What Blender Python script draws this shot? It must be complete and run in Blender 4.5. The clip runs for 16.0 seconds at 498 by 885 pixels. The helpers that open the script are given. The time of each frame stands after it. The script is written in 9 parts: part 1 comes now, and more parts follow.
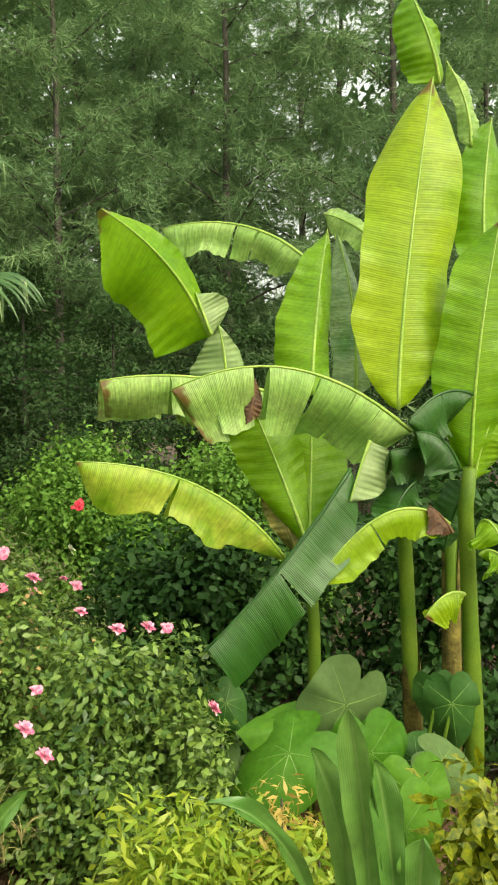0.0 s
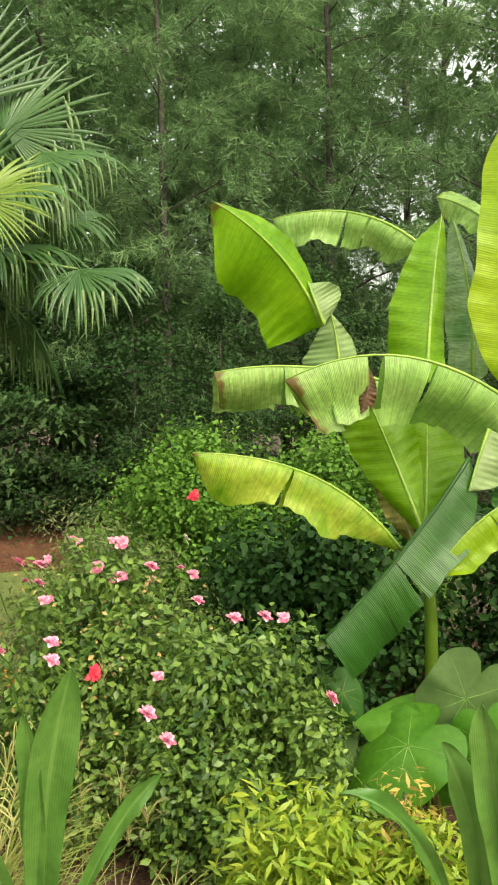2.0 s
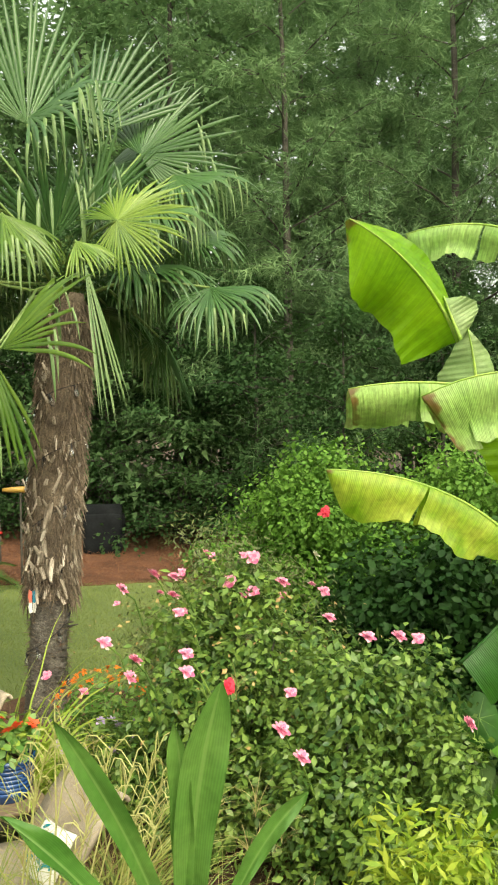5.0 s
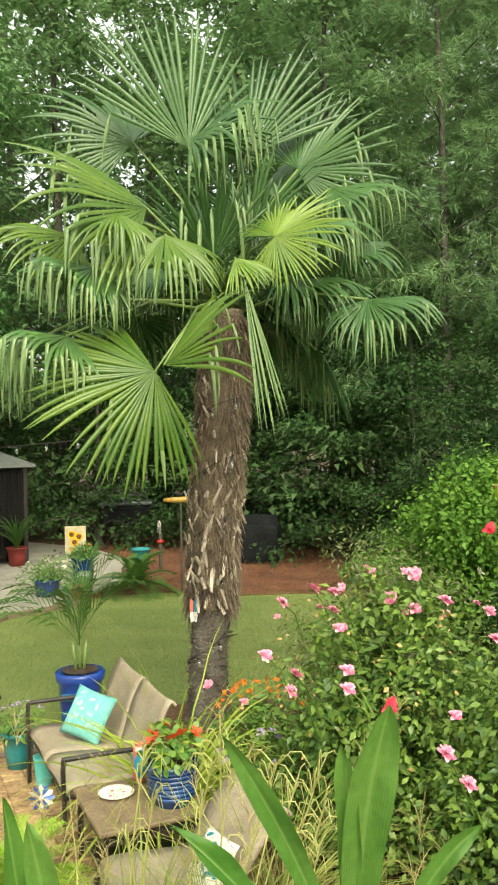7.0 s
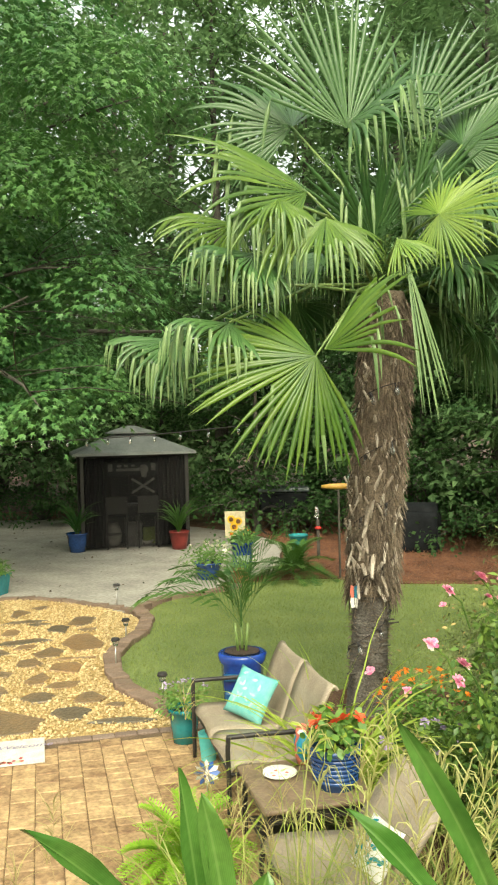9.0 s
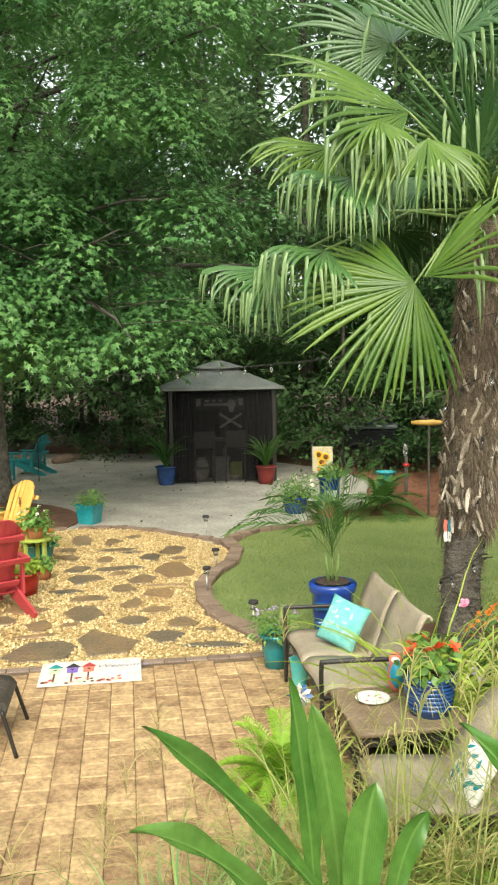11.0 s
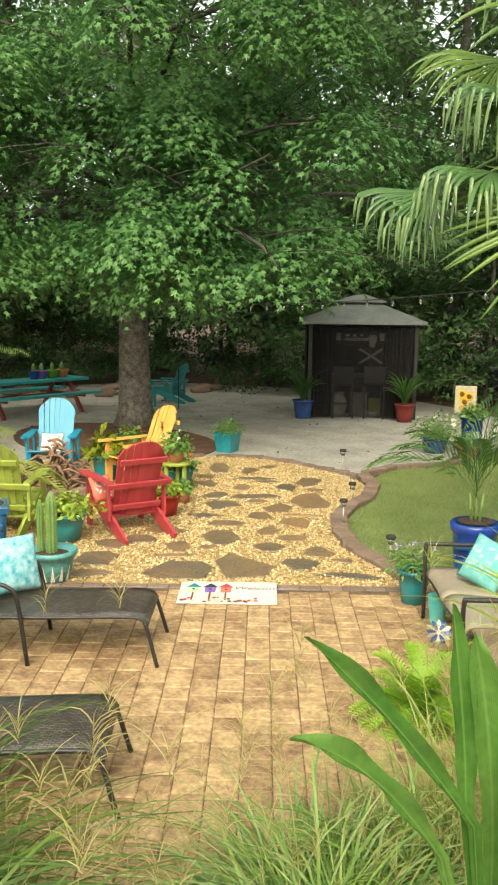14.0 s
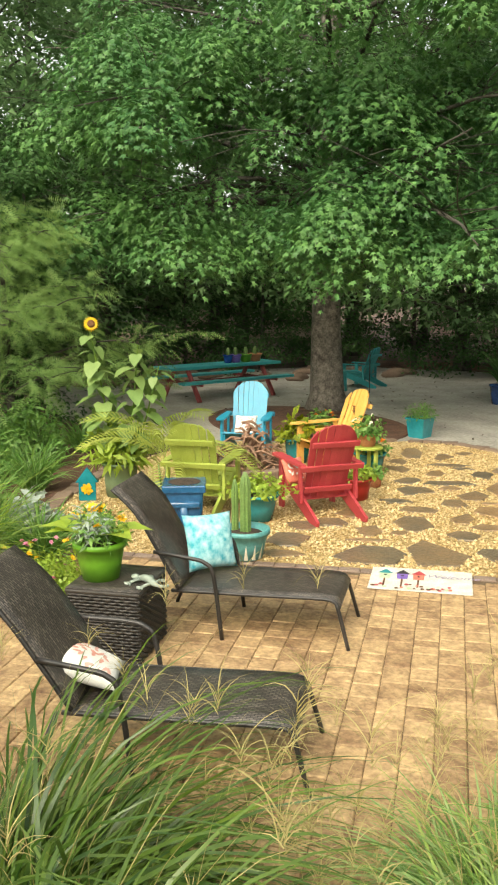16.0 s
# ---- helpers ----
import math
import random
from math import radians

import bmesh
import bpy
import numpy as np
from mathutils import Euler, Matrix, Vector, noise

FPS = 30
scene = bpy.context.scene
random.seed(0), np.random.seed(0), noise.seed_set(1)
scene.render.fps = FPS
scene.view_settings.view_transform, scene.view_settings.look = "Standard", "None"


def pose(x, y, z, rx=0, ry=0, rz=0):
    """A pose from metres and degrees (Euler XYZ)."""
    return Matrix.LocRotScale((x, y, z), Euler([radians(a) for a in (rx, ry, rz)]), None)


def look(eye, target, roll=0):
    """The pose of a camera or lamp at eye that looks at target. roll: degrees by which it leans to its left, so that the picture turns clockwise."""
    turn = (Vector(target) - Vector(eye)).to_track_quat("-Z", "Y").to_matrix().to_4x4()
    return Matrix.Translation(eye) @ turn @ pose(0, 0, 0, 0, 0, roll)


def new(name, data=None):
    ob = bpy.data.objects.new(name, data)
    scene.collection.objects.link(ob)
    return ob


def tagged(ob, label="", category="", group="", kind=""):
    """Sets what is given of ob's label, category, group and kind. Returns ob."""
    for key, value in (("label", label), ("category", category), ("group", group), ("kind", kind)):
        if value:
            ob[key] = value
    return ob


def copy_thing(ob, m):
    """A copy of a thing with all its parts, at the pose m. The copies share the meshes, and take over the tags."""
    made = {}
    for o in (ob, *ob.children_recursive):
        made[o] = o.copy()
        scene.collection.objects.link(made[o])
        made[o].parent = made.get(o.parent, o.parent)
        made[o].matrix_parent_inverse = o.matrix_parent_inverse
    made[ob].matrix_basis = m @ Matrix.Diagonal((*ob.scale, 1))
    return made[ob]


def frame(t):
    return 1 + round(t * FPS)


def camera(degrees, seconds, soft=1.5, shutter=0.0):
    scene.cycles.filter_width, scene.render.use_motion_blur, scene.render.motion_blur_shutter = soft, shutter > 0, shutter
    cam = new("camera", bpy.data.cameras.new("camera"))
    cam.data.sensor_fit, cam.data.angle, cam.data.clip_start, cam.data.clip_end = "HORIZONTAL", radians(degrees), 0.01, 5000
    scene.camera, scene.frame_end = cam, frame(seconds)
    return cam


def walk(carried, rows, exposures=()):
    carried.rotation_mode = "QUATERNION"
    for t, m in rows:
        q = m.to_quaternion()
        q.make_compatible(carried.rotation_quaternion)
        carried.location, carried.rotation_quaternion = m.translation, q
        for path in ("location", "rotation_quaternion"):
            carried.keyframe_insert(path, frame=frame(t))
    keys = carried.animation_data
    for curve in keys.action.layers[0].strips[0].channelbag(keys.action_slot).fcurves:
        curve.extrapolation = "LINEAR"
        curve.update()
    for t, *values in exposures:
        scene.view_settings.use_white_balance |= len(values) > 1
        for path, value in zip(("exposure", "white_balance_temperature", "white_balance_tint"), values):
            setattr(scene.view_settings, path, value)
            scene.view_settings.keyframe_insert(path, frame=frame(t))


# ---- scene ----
cam = camera(32.4, 16.0, soft=2.1)
PATH = [
    (0, (-0.08, 0.363, 2.711), (-0.105, 2.362, 2.644), -0.2),
    (0.5, (-0.086, 0.362, 2.701), (-0.189, 2.357, 2.622), -0.4),
    (1, (-0.105, 0.362, 2.706), (-0.237, 2.356, 2.62), -0.8),
    (1.5, (-0.122, 0.361, 2.71), (-0.32, 2.35, 2.621), -0.9),
    (2, (-0.148, 0.361, 2.716), (-0.412, 2.342, 2.627), -1.0),
    (2.5, (-0.156, 0.36, 2.721), (-0.447, 2.337, 2.638), -1.4),
    (3, (-0.168, 0.361, 2.731), (-0.555, 2.322, 2.674), -1.6),
    (3.2, (-0.173, 0.36, 2.733), (-0.586, 2.317, 2.682), -1.4),
    (5.3, (-0.259, 0.34, 2.722), (-0.836, 2.254, 2.675), -1.0),
    (5.5, (-0.269, 0.34, 2.726), (-0.895, 2.239, 2.681), -1.3),
    (6, (-0.278, 0.329, 2.736), (-1.035, 2.18, 2.703), -1.2),
    (6.5, (-0.28, 0.337, 2.742), (-1.075, 2.172, 2.723), -1.1),
    (7, (-0.282, 0.337, 2.748), (-1.146, 2.14, 2.729), -1.1),
    (7.5, (-0.285, 0.33, 2.753), (-1.231, 2.092, 2.73), -1.3),
    (8, (-0.313, 0.338, 2.748), (-1.348, 2.05, 2.717), -1.3),
    (8.5, (-0.32, 0.334, 2.737), (-1.435, 1.995, 2.702), -1.3),
    (9, (-0.336, 0.336, 2.724), (-1.51, 1.954, 2.684), -1.3),
    (9.2, (-0.35, 0.327, 2.716), (-1.544, 1.931, 2.674), -1.4),
    (11.3, (-0.425, 0.291, 2.645), (-1.77, 1.758, 2.442), -0.5),
    (11.5, (-0.43, 0.287, 2.64), (-1.791, 1.736, 2.423), -0.1),
    (12, (-0.465, 0.269, 2.626), (-1.88, 1.658, 2.372), 0.3),
    (12.5, (-0.499, 0.268, 2.609), (-1.97, 1.594, 2.334), 0.2),
    (13, (-0.516, 0.273, 2.6), (-2.015, 1.564, 2.304), 0.2),
    (13.5, (-0.527, 0.274, 2.585), (-2.043, 1.541, 2.275), 0.2),
    (14, (-0.554, 0.274, 2.566), (-2.077, 1.53, 2.244), 0.6),
    (14.5, (-0.576, 0.278, 2.558), (-2.192, 1.41, 2.228), -0.0),
    (15, (-0.597, 0.285, 2.553), (-2.265, 1.335, 2.216), -0.2),
    (15.5, (-0.605, 0.268, 2.548), (-2.315, 1.244, 2.199), -0.4),
    (16, (-0.623, 0.251, 2.539), (-2.379, 1.14, 2.182), -0.4),
]
walk(cam, [(t, look(eye, target, roll)) for t, eye, target, roll in PATH], exposures=[(0.0, 1.56, 7250, -2), (3.0, 1.64, 7150, -2), (9.0, 1.7, 6950, -4), (11.4, 1.65, 6450, 0), (12.2, 1.58, 6800, -1), (16.0, 1.63, 6850, 2)])

# ---- world and light: a bright overcast sky ----
world = bpy.data.worlds.new("overcast_sky")
world.use_nodes = True
scene.world = world
wn, wl = world.node_tree.nodes, world.node_tree.links
sky = wn.new("ShaderNodeTexSky")
sky.sky_type, sky.sun_disc = "NISHITA", False
sky.sun_elevation, sky.sun_rotation = radians(44), radians(140)
sky.air_density, sky.dust_density, sky.ozone_density = 1.0, 10.0, 1.0
cloud = wn.new("ShaderNodeMix")
cloud.data_type = "RGBA"
cloud.inputs[0].default_value, cloud.inputs[7].default_value = 0.7, (3.3, 3.3, 3.1, 1)
wl.new(sky.outputs["Color"], cloud.inputs[6])
wl.new(cloud.outputs[2], wn["Background"].inputs["Color"])
wn["Background"].inputs["Strength"].default_value = 0.15
sun = new("sun", bpy.data.lights.new("sun", "SUN"))
sun.data.energy, sun.data.angle, sun.data.color = 0.8, radians(40), (1.0, 0.96, 0.9)
sun.matrix_basis = look((0, 0, 30), (-20, 24, 0))


# ---- helpers ----
def part(name, bm, material, parent=None, label="", smooth=False):
    """Links a bmesh as one mesh object, under a thing or a part."""
    me = bpy.data.meshes.new(name)
    bm.to_mesh(me)
    bm.free()
    if smooth:
        me.polygons.foreach_set("use_smooth", [True] * len(me.polygons))
    me.materials.append(material)
    ob = new(name, me)
    ob.parent = parent
    return tagged(ob, label)


def empty(name, at, label, category, group="", turn=0.0, kind=""):
    ob = new(name)
    ob.empty_display_size = 0.1
    ob.matrix_basis = pose(*at, 0, 0, turn)
    return tagged(ob, label, category, group, kind)


def raw_mesh(name, co, loops, starts, totals, uv=None):
    """A mesh from flat arrays."""
    me = bpy.data.meshes.new(name)
    me.vertices.add(len(co))
    me.vertices.foreach_set("co", np.asarray(co, np.float32).ravel())
    me.loops.add(len(loops))
    me.loops.foreach_set("vertex_index", np.asarray(loops, np.int32))
    me.polygons.add(len(starts))
    me.polygons.foreach_set("loop_start", np.asarray(starts, np.int32))
    me.polygons.foreach_set("loop_total", np.asarray(totals, np.int32))
    if uv is not None:
        layer = me.uv_layers.new(name="uv")
        layer.data.foreach_set("uv", np.asarray(uv, np.float32)[np.asarray(loops)].ravel())
    me.update(calc_edges=True)
    me.validate()
    return me


def link_mesh(name, me, material, parent=None, label="", smooth=False):
    if smooth:
        me.polygons.foreach_set("use_smooth", [True] * len(me.polygons))
    me.materials.append(material)
    ob = new(name, me)
    ob.parent = parent
    return tagged(ob, label)


def unit(a):
    a = np.asarray(a, float)
    return a / np.maximum(np.linalg.norm(a, axis=-1, keepdims=True), 1e-9)


def frames(normals, along, rng):
    """Turns for scattered pieces: z along normals, y near the given ways."""
    z = unit(normals)
    y = along - (along * z).sum(-1, keepdims=True) * z
    bad = np.linalg.norm(y, axis=-1) < 1e-3
    y[bad] = np.cross(z[bad], rng.normal(size=(bad.sum(), 3)))
    y = unit(y)
    return np.stack([np.cross(y, z), y, z], -1)


def scatter(name, shape, places, turns, sizes):
    """One mesh of many alike pieces."""
    v, faces = shape
    v = np.asarray(v, float)
    n, k = len(places), len(v)
    sizes = np.asarray(sizes, float)
    sc = sizes[:, None, None] if sizes.ndim == 1 else sizes[:, None, :]
    co = np.einsum("nij,nkj->nki", turns, v[None] * sc) + np.asarray(places)[:, None]
    flat = np.concatenate([np.asarray(f) for f in faces])
    tot = np.array([len(f) for f in faces])
    loops = (flat[None] + k * np.arange(n)[:, None]).ravel()
    totals = np.tile(tot, n)
    starts = np.r_[0, np.cumsum(totals)[:-1]]
    return raw_mesh(name, co.reshape(-1, 3), loops, starts, totals)


LEAF = ([(0, 0, 0), (0.27, 0.45, 0.06), (0, 0.5, 0), (-0.27, 0.45, 0.06), (0, 1, -0.08)], [(0, 1, 2), (0, 2, 3), (1, 4, 2), (2, 4, 3)])
SLIM = ([(0, 0, 0), (0.13, 0.4, 0.03), (-0.13, 0.4, 0.03), (0, 1, -0.1)], [(0, 1, 2), (1, 3, 2)])
OVAL = ([(0, 0, 0), (0.3, 0.28, 0.04), (0.3, 0.68, 0.03), (0, 1, -0.06), (-0.3, 0.68, 0.03), (-0.3, 0.28, 0.04)], [(0, 1, 2, 3), (0, 3, 4, 5)])


def feather_leaf(n=9):
    """A fern-like leaf: a thin rib with slender leaflets on both sides."""
    v, f = [(-0.008, 0, 0), (0.008, 0, 0), (0, 1, -0.16)], [(0, 1, 2)]
    for k in range(n):
        q = 0.12 + 0.86 * k / (n - 1)
        l = 0.27 * math.sin(math.pi * (0.15 + 0.78 * q)) + 0.03
        for s in (-1, 1):
            i = len(v)
            v += [(0, q - 0.022, -0.16 * q * q), (0, q + 0.022, -0.16 * q * q), (s * l, q + 0.09, -0.16 * q * q - 0.05)]
            f.append((i, i + 1, i + 2))
    return v, f


FROND = feather_leaf()
KITE = ([(0, 0, 0), (0.34, 0.5, 0.05), (0, 1, -0.1), (-0.34, 0.5, 0.05)], [(0, 1, 2), (0, 2, 3)])


def star_leaf():
    """A pin oak's leaf: deep, pointed lobes."""
    ring = []
    for a, r in ((0, 1.0), (27, 0.3), (52, 0.88), (95, 0.24), (140, 0.5)):
        ring.append((a, r))
    pts = [(r * math.sin(radians(a)) * 0.62, 0.42 + r * math.cos(radians(a)) * 0.58, -0.12 * r) for a, r in ring]
    pts += [(-x, y, z) for x, y, z in reversed(pts[1:])]
    n = len(pts)
    return [(0, 0.42, 0.03)] + pts, [(0, 1 + (i + 1) % n, 1 + i) for i in range(n)]


STAR = star_leaf()


def tuft(n=11, spread=1.0, seed=3):
    """A bunch of needles."""
    r = random.Random(seed)
    v, f = [], []
    for i in range(n):
        a, e = i * 2.4, r.uniform(0.15, 1.25) * spread
        d = Vector((math.sin(e) * math.cos(a), math.cos(e), math.sin(e) * math.sin(a)))
        side = d.cross(Vector((r.uniform(-1, 1), r.uniform(-1, 1), r.uniform(-1, 1)))).normalized() * 0.035
        k = len(v)
        v += [tuple(-side), tuple(side), tuple(d * r.uniform(0.75, 1.1) + Vector((0, 0, -0.08)))]
        f.append((k, k + 1, k + 2))
    return v, f


TUFT = tuft(7)
TRI = ([(0.24, 0.2, 0), (-0.24, 0.12, 0.04), (0, 1, -0.06)], [(0, 1, 2)])


def tube_bm(bm, pts, radii, sides=8, cap=True):
    """A tapered tube along points, added to bm."""
    pts = [Vector(p) for p in pts]
    rings, last = [], None
    for i, p in enumerate(pts):
        d = (pts[min(i + 1, len(pts) - 1)] - pts[max(i - 1, 0)]).normalized()
        a = last - d * last.dot(d) if last else d.orthogonal()
        a = a.normalized() if a.length > 1e-6 else d.orthogonal().normalized()
        last, b = a, d.cross(a)
        r = float(radii[i] if isinstance(radii, (list, tuple)) else radii)
        rings.append([bm.verts.new(p + r * (a * math.cos(2 * math.pi * k / sides) + b * math.sin(2 * math.pi * k / sides))) for k in range(sides)])
    for s, e in zip(rings, rings[1:]):
        for k in range(sides):
            bm.faces.new((s[k], s[(k + 1) % sides], e[(k + 1) % sides], e[k]))
    if cap:
        bm.faces.new(rings[0][::-1])
        bm.faces.new(rings[-1])
    return bm


def tube(pts, radii, sides=8):
    return tube_bm(bmesh.new(), pts, radii, sides)


def box_bm(bm, lo, hi, bevel=0.0, m=None):
    """A box with rounded edges, added to bm."""
    piece = bmesh.new()
    bmesh.ops.create_cube(piece, size=1)
    lo, hi = Vector(lo), Vector(hi)
    for v in piece.verts:
        v.co = Vector((lo[k] + (v.co[k] + 0.5) * (hi[k] - lo[k]) for k in range(3)))
    if bevel:
        bmesh.ops.bevel(piece, geom=piece.edges[:], offset=bevel, segments=2, affect="EDGES", profile=0.5)
    if m:
        piece.transform(m)
    me = bpy.data.meshes.new("piece")
    piece.to_mesh(me)
    piece.free()
    bm.from_mesh(me)
    bpy.data.meshes.remove(me)
    return bm


def box(lo, hi, bevel=0.0, m=None):
    return box_bm(bmesh.new(), lo, hi, bevel, m)


def lathe(profile, sides=24, cap=True):
    """A turned shape from (radius, height) pairs, bottom outside first."""
    bm = bmesh.new()
    rings = [[bm.verts.new((r * math.cos(2 * math.pi * k / sides), r * math.sin(2 * math.pi * k / sides), z)) for k in range(sides)] for r, z in profile]
    for s, e in zip(rings, rings[1:]):
        for k in range(sides):
            bm.faces.new((s[k], s[(k + 1) % sides], e[(k + 1) % sides], e[k]))
    if cap:
        bm.faces.new(rings[0][::-1])
        bm.faces.new(rings[-1])
    return bm


def slab(outline, z0, z1):
    """A flat piece with the given outline."""
    bm = bmesh.new()
    low = [bm.verts.new((x, y, z0)) for x, y in outline]
    top = [bm.verts.new((x, y, z1)) for x, y in outline]
    n = len(low)
    bm.faces.new(top)
    bm.faces.new(low[::-1])
    for k in range(n):
        bm.faces.new((low[k], low[(k + 1) % n], top[(k + 1) % n], top[k]))
    bmesh.ops.recalc_face_normals(bm, faces=bm.faces[:])
    return bm


def smooth_loop(points, steps=6):
    """A closed, rounded outline through the points."""
    p = np.array(points, float)
    out = []
    for i in range(len(p)):
        a, b, c, d = p[i - 1], p[i], p[(i + 1) % len(p)], p[(i + 2) % len(p)]
        for s in np.arange(steps) / steps:
            out.append(tuple(0.5 * (2 * b + (c - a) * s + (2 * a - 5 * b + 4 * c - d) * s**2 + (3 * b - a - 3 * c + d) * s**3)))
    return out


def inside(points, outline):
    """Which of the points lie within the outline."""
    x, y = np.asarray(points)[:, 0], np.asarray(points)[:, 1]
    o = np.asarray(outline)
    hit = np.zeros(len(x), bool)
    for (x0, y0), (x1, y1) in zip(o, np.roll(o, -1, 0)):
        cross = (y0 > y) != (y1 > y)
        hit ^= cross & (x < (x1 - x0) * (y - y0) / (y1 - y0 + 1e-12) + x0)
    return hit


# ---- materials ----
def M(name, a, b, rough=0.6, scale=3.0, bump=0.0, bscale=40.0, piece=0.0, thing=0.0, light_through=0.0, metal=0.0, spec=0.5, fine=0.25, stripes=None, coat=0.0):
    """A material between two colours: broad and fine noise, chance per piece or per thing, relief, and light let through thin leaves."""
    m = bpy.data.materials.new(name)
    m.use_nodes = True
    nd, lk = m.node_tree.nodes, m.node_tree.links
    bsdf = nd["Principled BSDF"]
    co = nd.new("ShaderNodeTexCoord")
    n1, n2 = nd.new("ShaderNodeTexNoise"), nd.new("ShaderNodeTexNoise")
    n1.inputs["Scale"].default_value, n1.inputs["Detail"].default_value = scale, 4
    n2.inputs["Scale"].default_value, n2.inputs["Detail"].default_value = bscale, 3
    lk.new(co.outputs["Object"], n1.inputs["Vector"])
    lk.new(co.outputs["Object"], n2.inputs["Vector"])
    ramp = nd.new("ShaderNodeMapRange")
    ramp.inputs[1].default_value, ramp.inputs[2].default_value = 0.3, 0.7
    lk.new(n1.outputs["Fac"], ramp.inputs[0])
    fac = ramp.outputs[0]
    for amount, node, out in ((piece, "ShaderNodeNewGeometry", "Random Per Island"), (thing, "ShaderNodeObjectInfo", "Random")):
        if amount:
            src = nd.new(node)
            mix = nd.new("ShaderNodeMix")
            mix.inputs[0].default_value = amount
            lk.new(fac, mix.inputs[2])
            lk.new(src.outputs[out], mix.inputs[3])
            fac = mix.outputs[0]
    col = nd.new("ShaderNodeMix")
    col.data_type = "RGBA"
    col.inputs[6].default_value, col.inputs[7].default_value = (*a, 1), (*b, 1)
    lk.new(fac, col.inputs[0])
    colour = col.outputs[2]
    if fine:
        f = nd.new("ShaderNodeMapRange")
        f.inputs[1].default_value, f.inputs[2].default_value = 0.25, 0.75
        f.inputs[3].default_value, f.inputs[4].default_value = 1 - fine, 1 + fine
        lk.new(n2.outputs["Fac"], f.inputs[0])
        mul = nd.new("ShaderNodeVectorMath")
        mul.operation = "SCALE"
        lk.new(colour, mul.inputs[0])
        lk.new(f.outputs[0], mul.inputs["Scale"])
        colour = mul.outputs[0]
    height = n2.outputs["Fac"]
    if stripes:
        axis, freq, depth = stripes
        wave = nd.new("ShaderNodeTexWave")
        wave.bands_direction = axis
        wave.inputs["Scale"].default_value, wave.inputs["Distortion"].default_value = freq, 1.2
        wave.inputs["Detail"].default_value = 1
        lk.new(co.outputs["UV"], wave.inputs["Vector"])
        bands = wave.outputs["Fac"]
        if axis == "X":
            stretch, streak, both = nd.new("ShaderNodeVectorMath"), nd.new("ShaderNodeTexNoise"), nd.new("ShaderNodeMix")
            stretch.operation, stretch.inputs[1].default_value = "MULTIPLY", (freq * 1.9, 1.6, 1)
            streak.inputs["Scale"].default_value, streak.inputs["Detail"].default_value = 1.0, 2
            lk.new(co.outputs["UV"], stretch.inputs[0])
            lk.new(stretch.outputs[0], streak.inputs["Vector"])
            both.inputs[0].default_value = 0.85
            lk.new(bands, both.inputs[2])
            lk.new(streak.outputs["Fac"], both.inputs[3])
            bands = both.outputs[0]
        s = nd.new("ShaderNodeMapRange")
        s.inputs[3].default_value, s.inputs[4].default_value = 1 - depth, 1 + depth
        s.inputs[1].default_value, s.inputs[2].default_value = (0.25, 0.75) if axis == "X" else (0, 1)
        lk.new(bands, s.inputs[0])
        mul = nd.new("ShaderNodeVectorMath")
        mul.operation = "SCALE"
        lk.new(colour, mul.inputs[0])
        lk.new(s.outputs[0], mul.inputs["Scale"])
        colour, height = mul.outputs[0], bands
    lk.new(colour, bsdf.inputs["Base Color"])
    bsdf.inputs["Roughness"].default_value, bsdf.inputs["Metallic"].default_value = rough, metal
    bsdf.inputs["Specular IOR Level"].default_value = spec
    bsdf.inputs["Coat Weight"].default_value = coat
    if bump:
        bp = nd.new("ShaderNodeBump")
        bp.inputs["Strength"].default_value, bp.inputs["Distance"].default_value = bump, 0.02
        lk.new(height, bp.inputs["Height"])
        lk.new(bp.outputs["Normal"], bsdf.inputs["Normal"])
    if light_through:
        tr = nd.new("ShaderNodeBsdfTranslucent")
        lk.new(colour, tr.inputs["Color"])
        mix = nd.new("ShaderNodeMixShader")
        mix.inputs[0].default_value = light_through
        lk.new(bsdf.outputs[0], mix.inputs[1])
        lk.new(tr.outputs[0], mix.inputs[2])
        lk.new(mix.outputs[0], nd["Material Output"].inputs["Surface"])
    return m


BARK = M("oak_bark", (0.085, 0.075, 0.062), (0.25, 0.225, 0.195), 0.95, 9, 1.0, 28, fine=0.45)
DARKBARK = M("dark_bark", (0.05, 0.046, 0.038), (0.11, 0.1, 0.085), 0.95, 5, 0.8, 40, spec=0.2)
OAKLEAF = M("oak_leaves", (0.042, 0.138, 0.045), (0.18, 0.345, 0.098), 0.4, 0.35, piece=0.45, light_through=0.3, fine=0.12, spec=0.35)
# Forest and pine greens are paler: distance haze is mixed into the colour.
WOODLEAF = M("forest_leaves", (0.075, 0.15, 0.06), (0.19, 0.305, 0.118), 0.65, 0.22, piece=0.35, light_through=0.45, fine=0.12, spec=0.2)
PINELEAF = M("pine_needles", (0.115, 0.215, 0.092), (0.24, 0.365, 0.16), 0.7, 0.3, piece=0.35, light_through=0.35, fine=0.12, spec=0.2)
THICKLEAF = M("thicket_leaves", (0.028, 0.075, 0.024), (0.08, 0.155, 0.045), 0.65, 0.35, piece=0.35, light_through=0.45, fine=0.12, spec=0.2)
HEDGELEAF = M("holly_leaves", (0.075, 0.19, 0.024), (0.185, 0.34, 0.055), 0.5, 1.0, piece=0.6, light_through=0.25, fine=0.12, spec=0.2)
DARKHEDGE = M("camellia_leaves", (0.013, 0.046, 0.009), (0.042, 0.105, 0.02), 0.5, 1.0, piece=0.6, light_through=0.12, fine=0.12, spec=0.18)
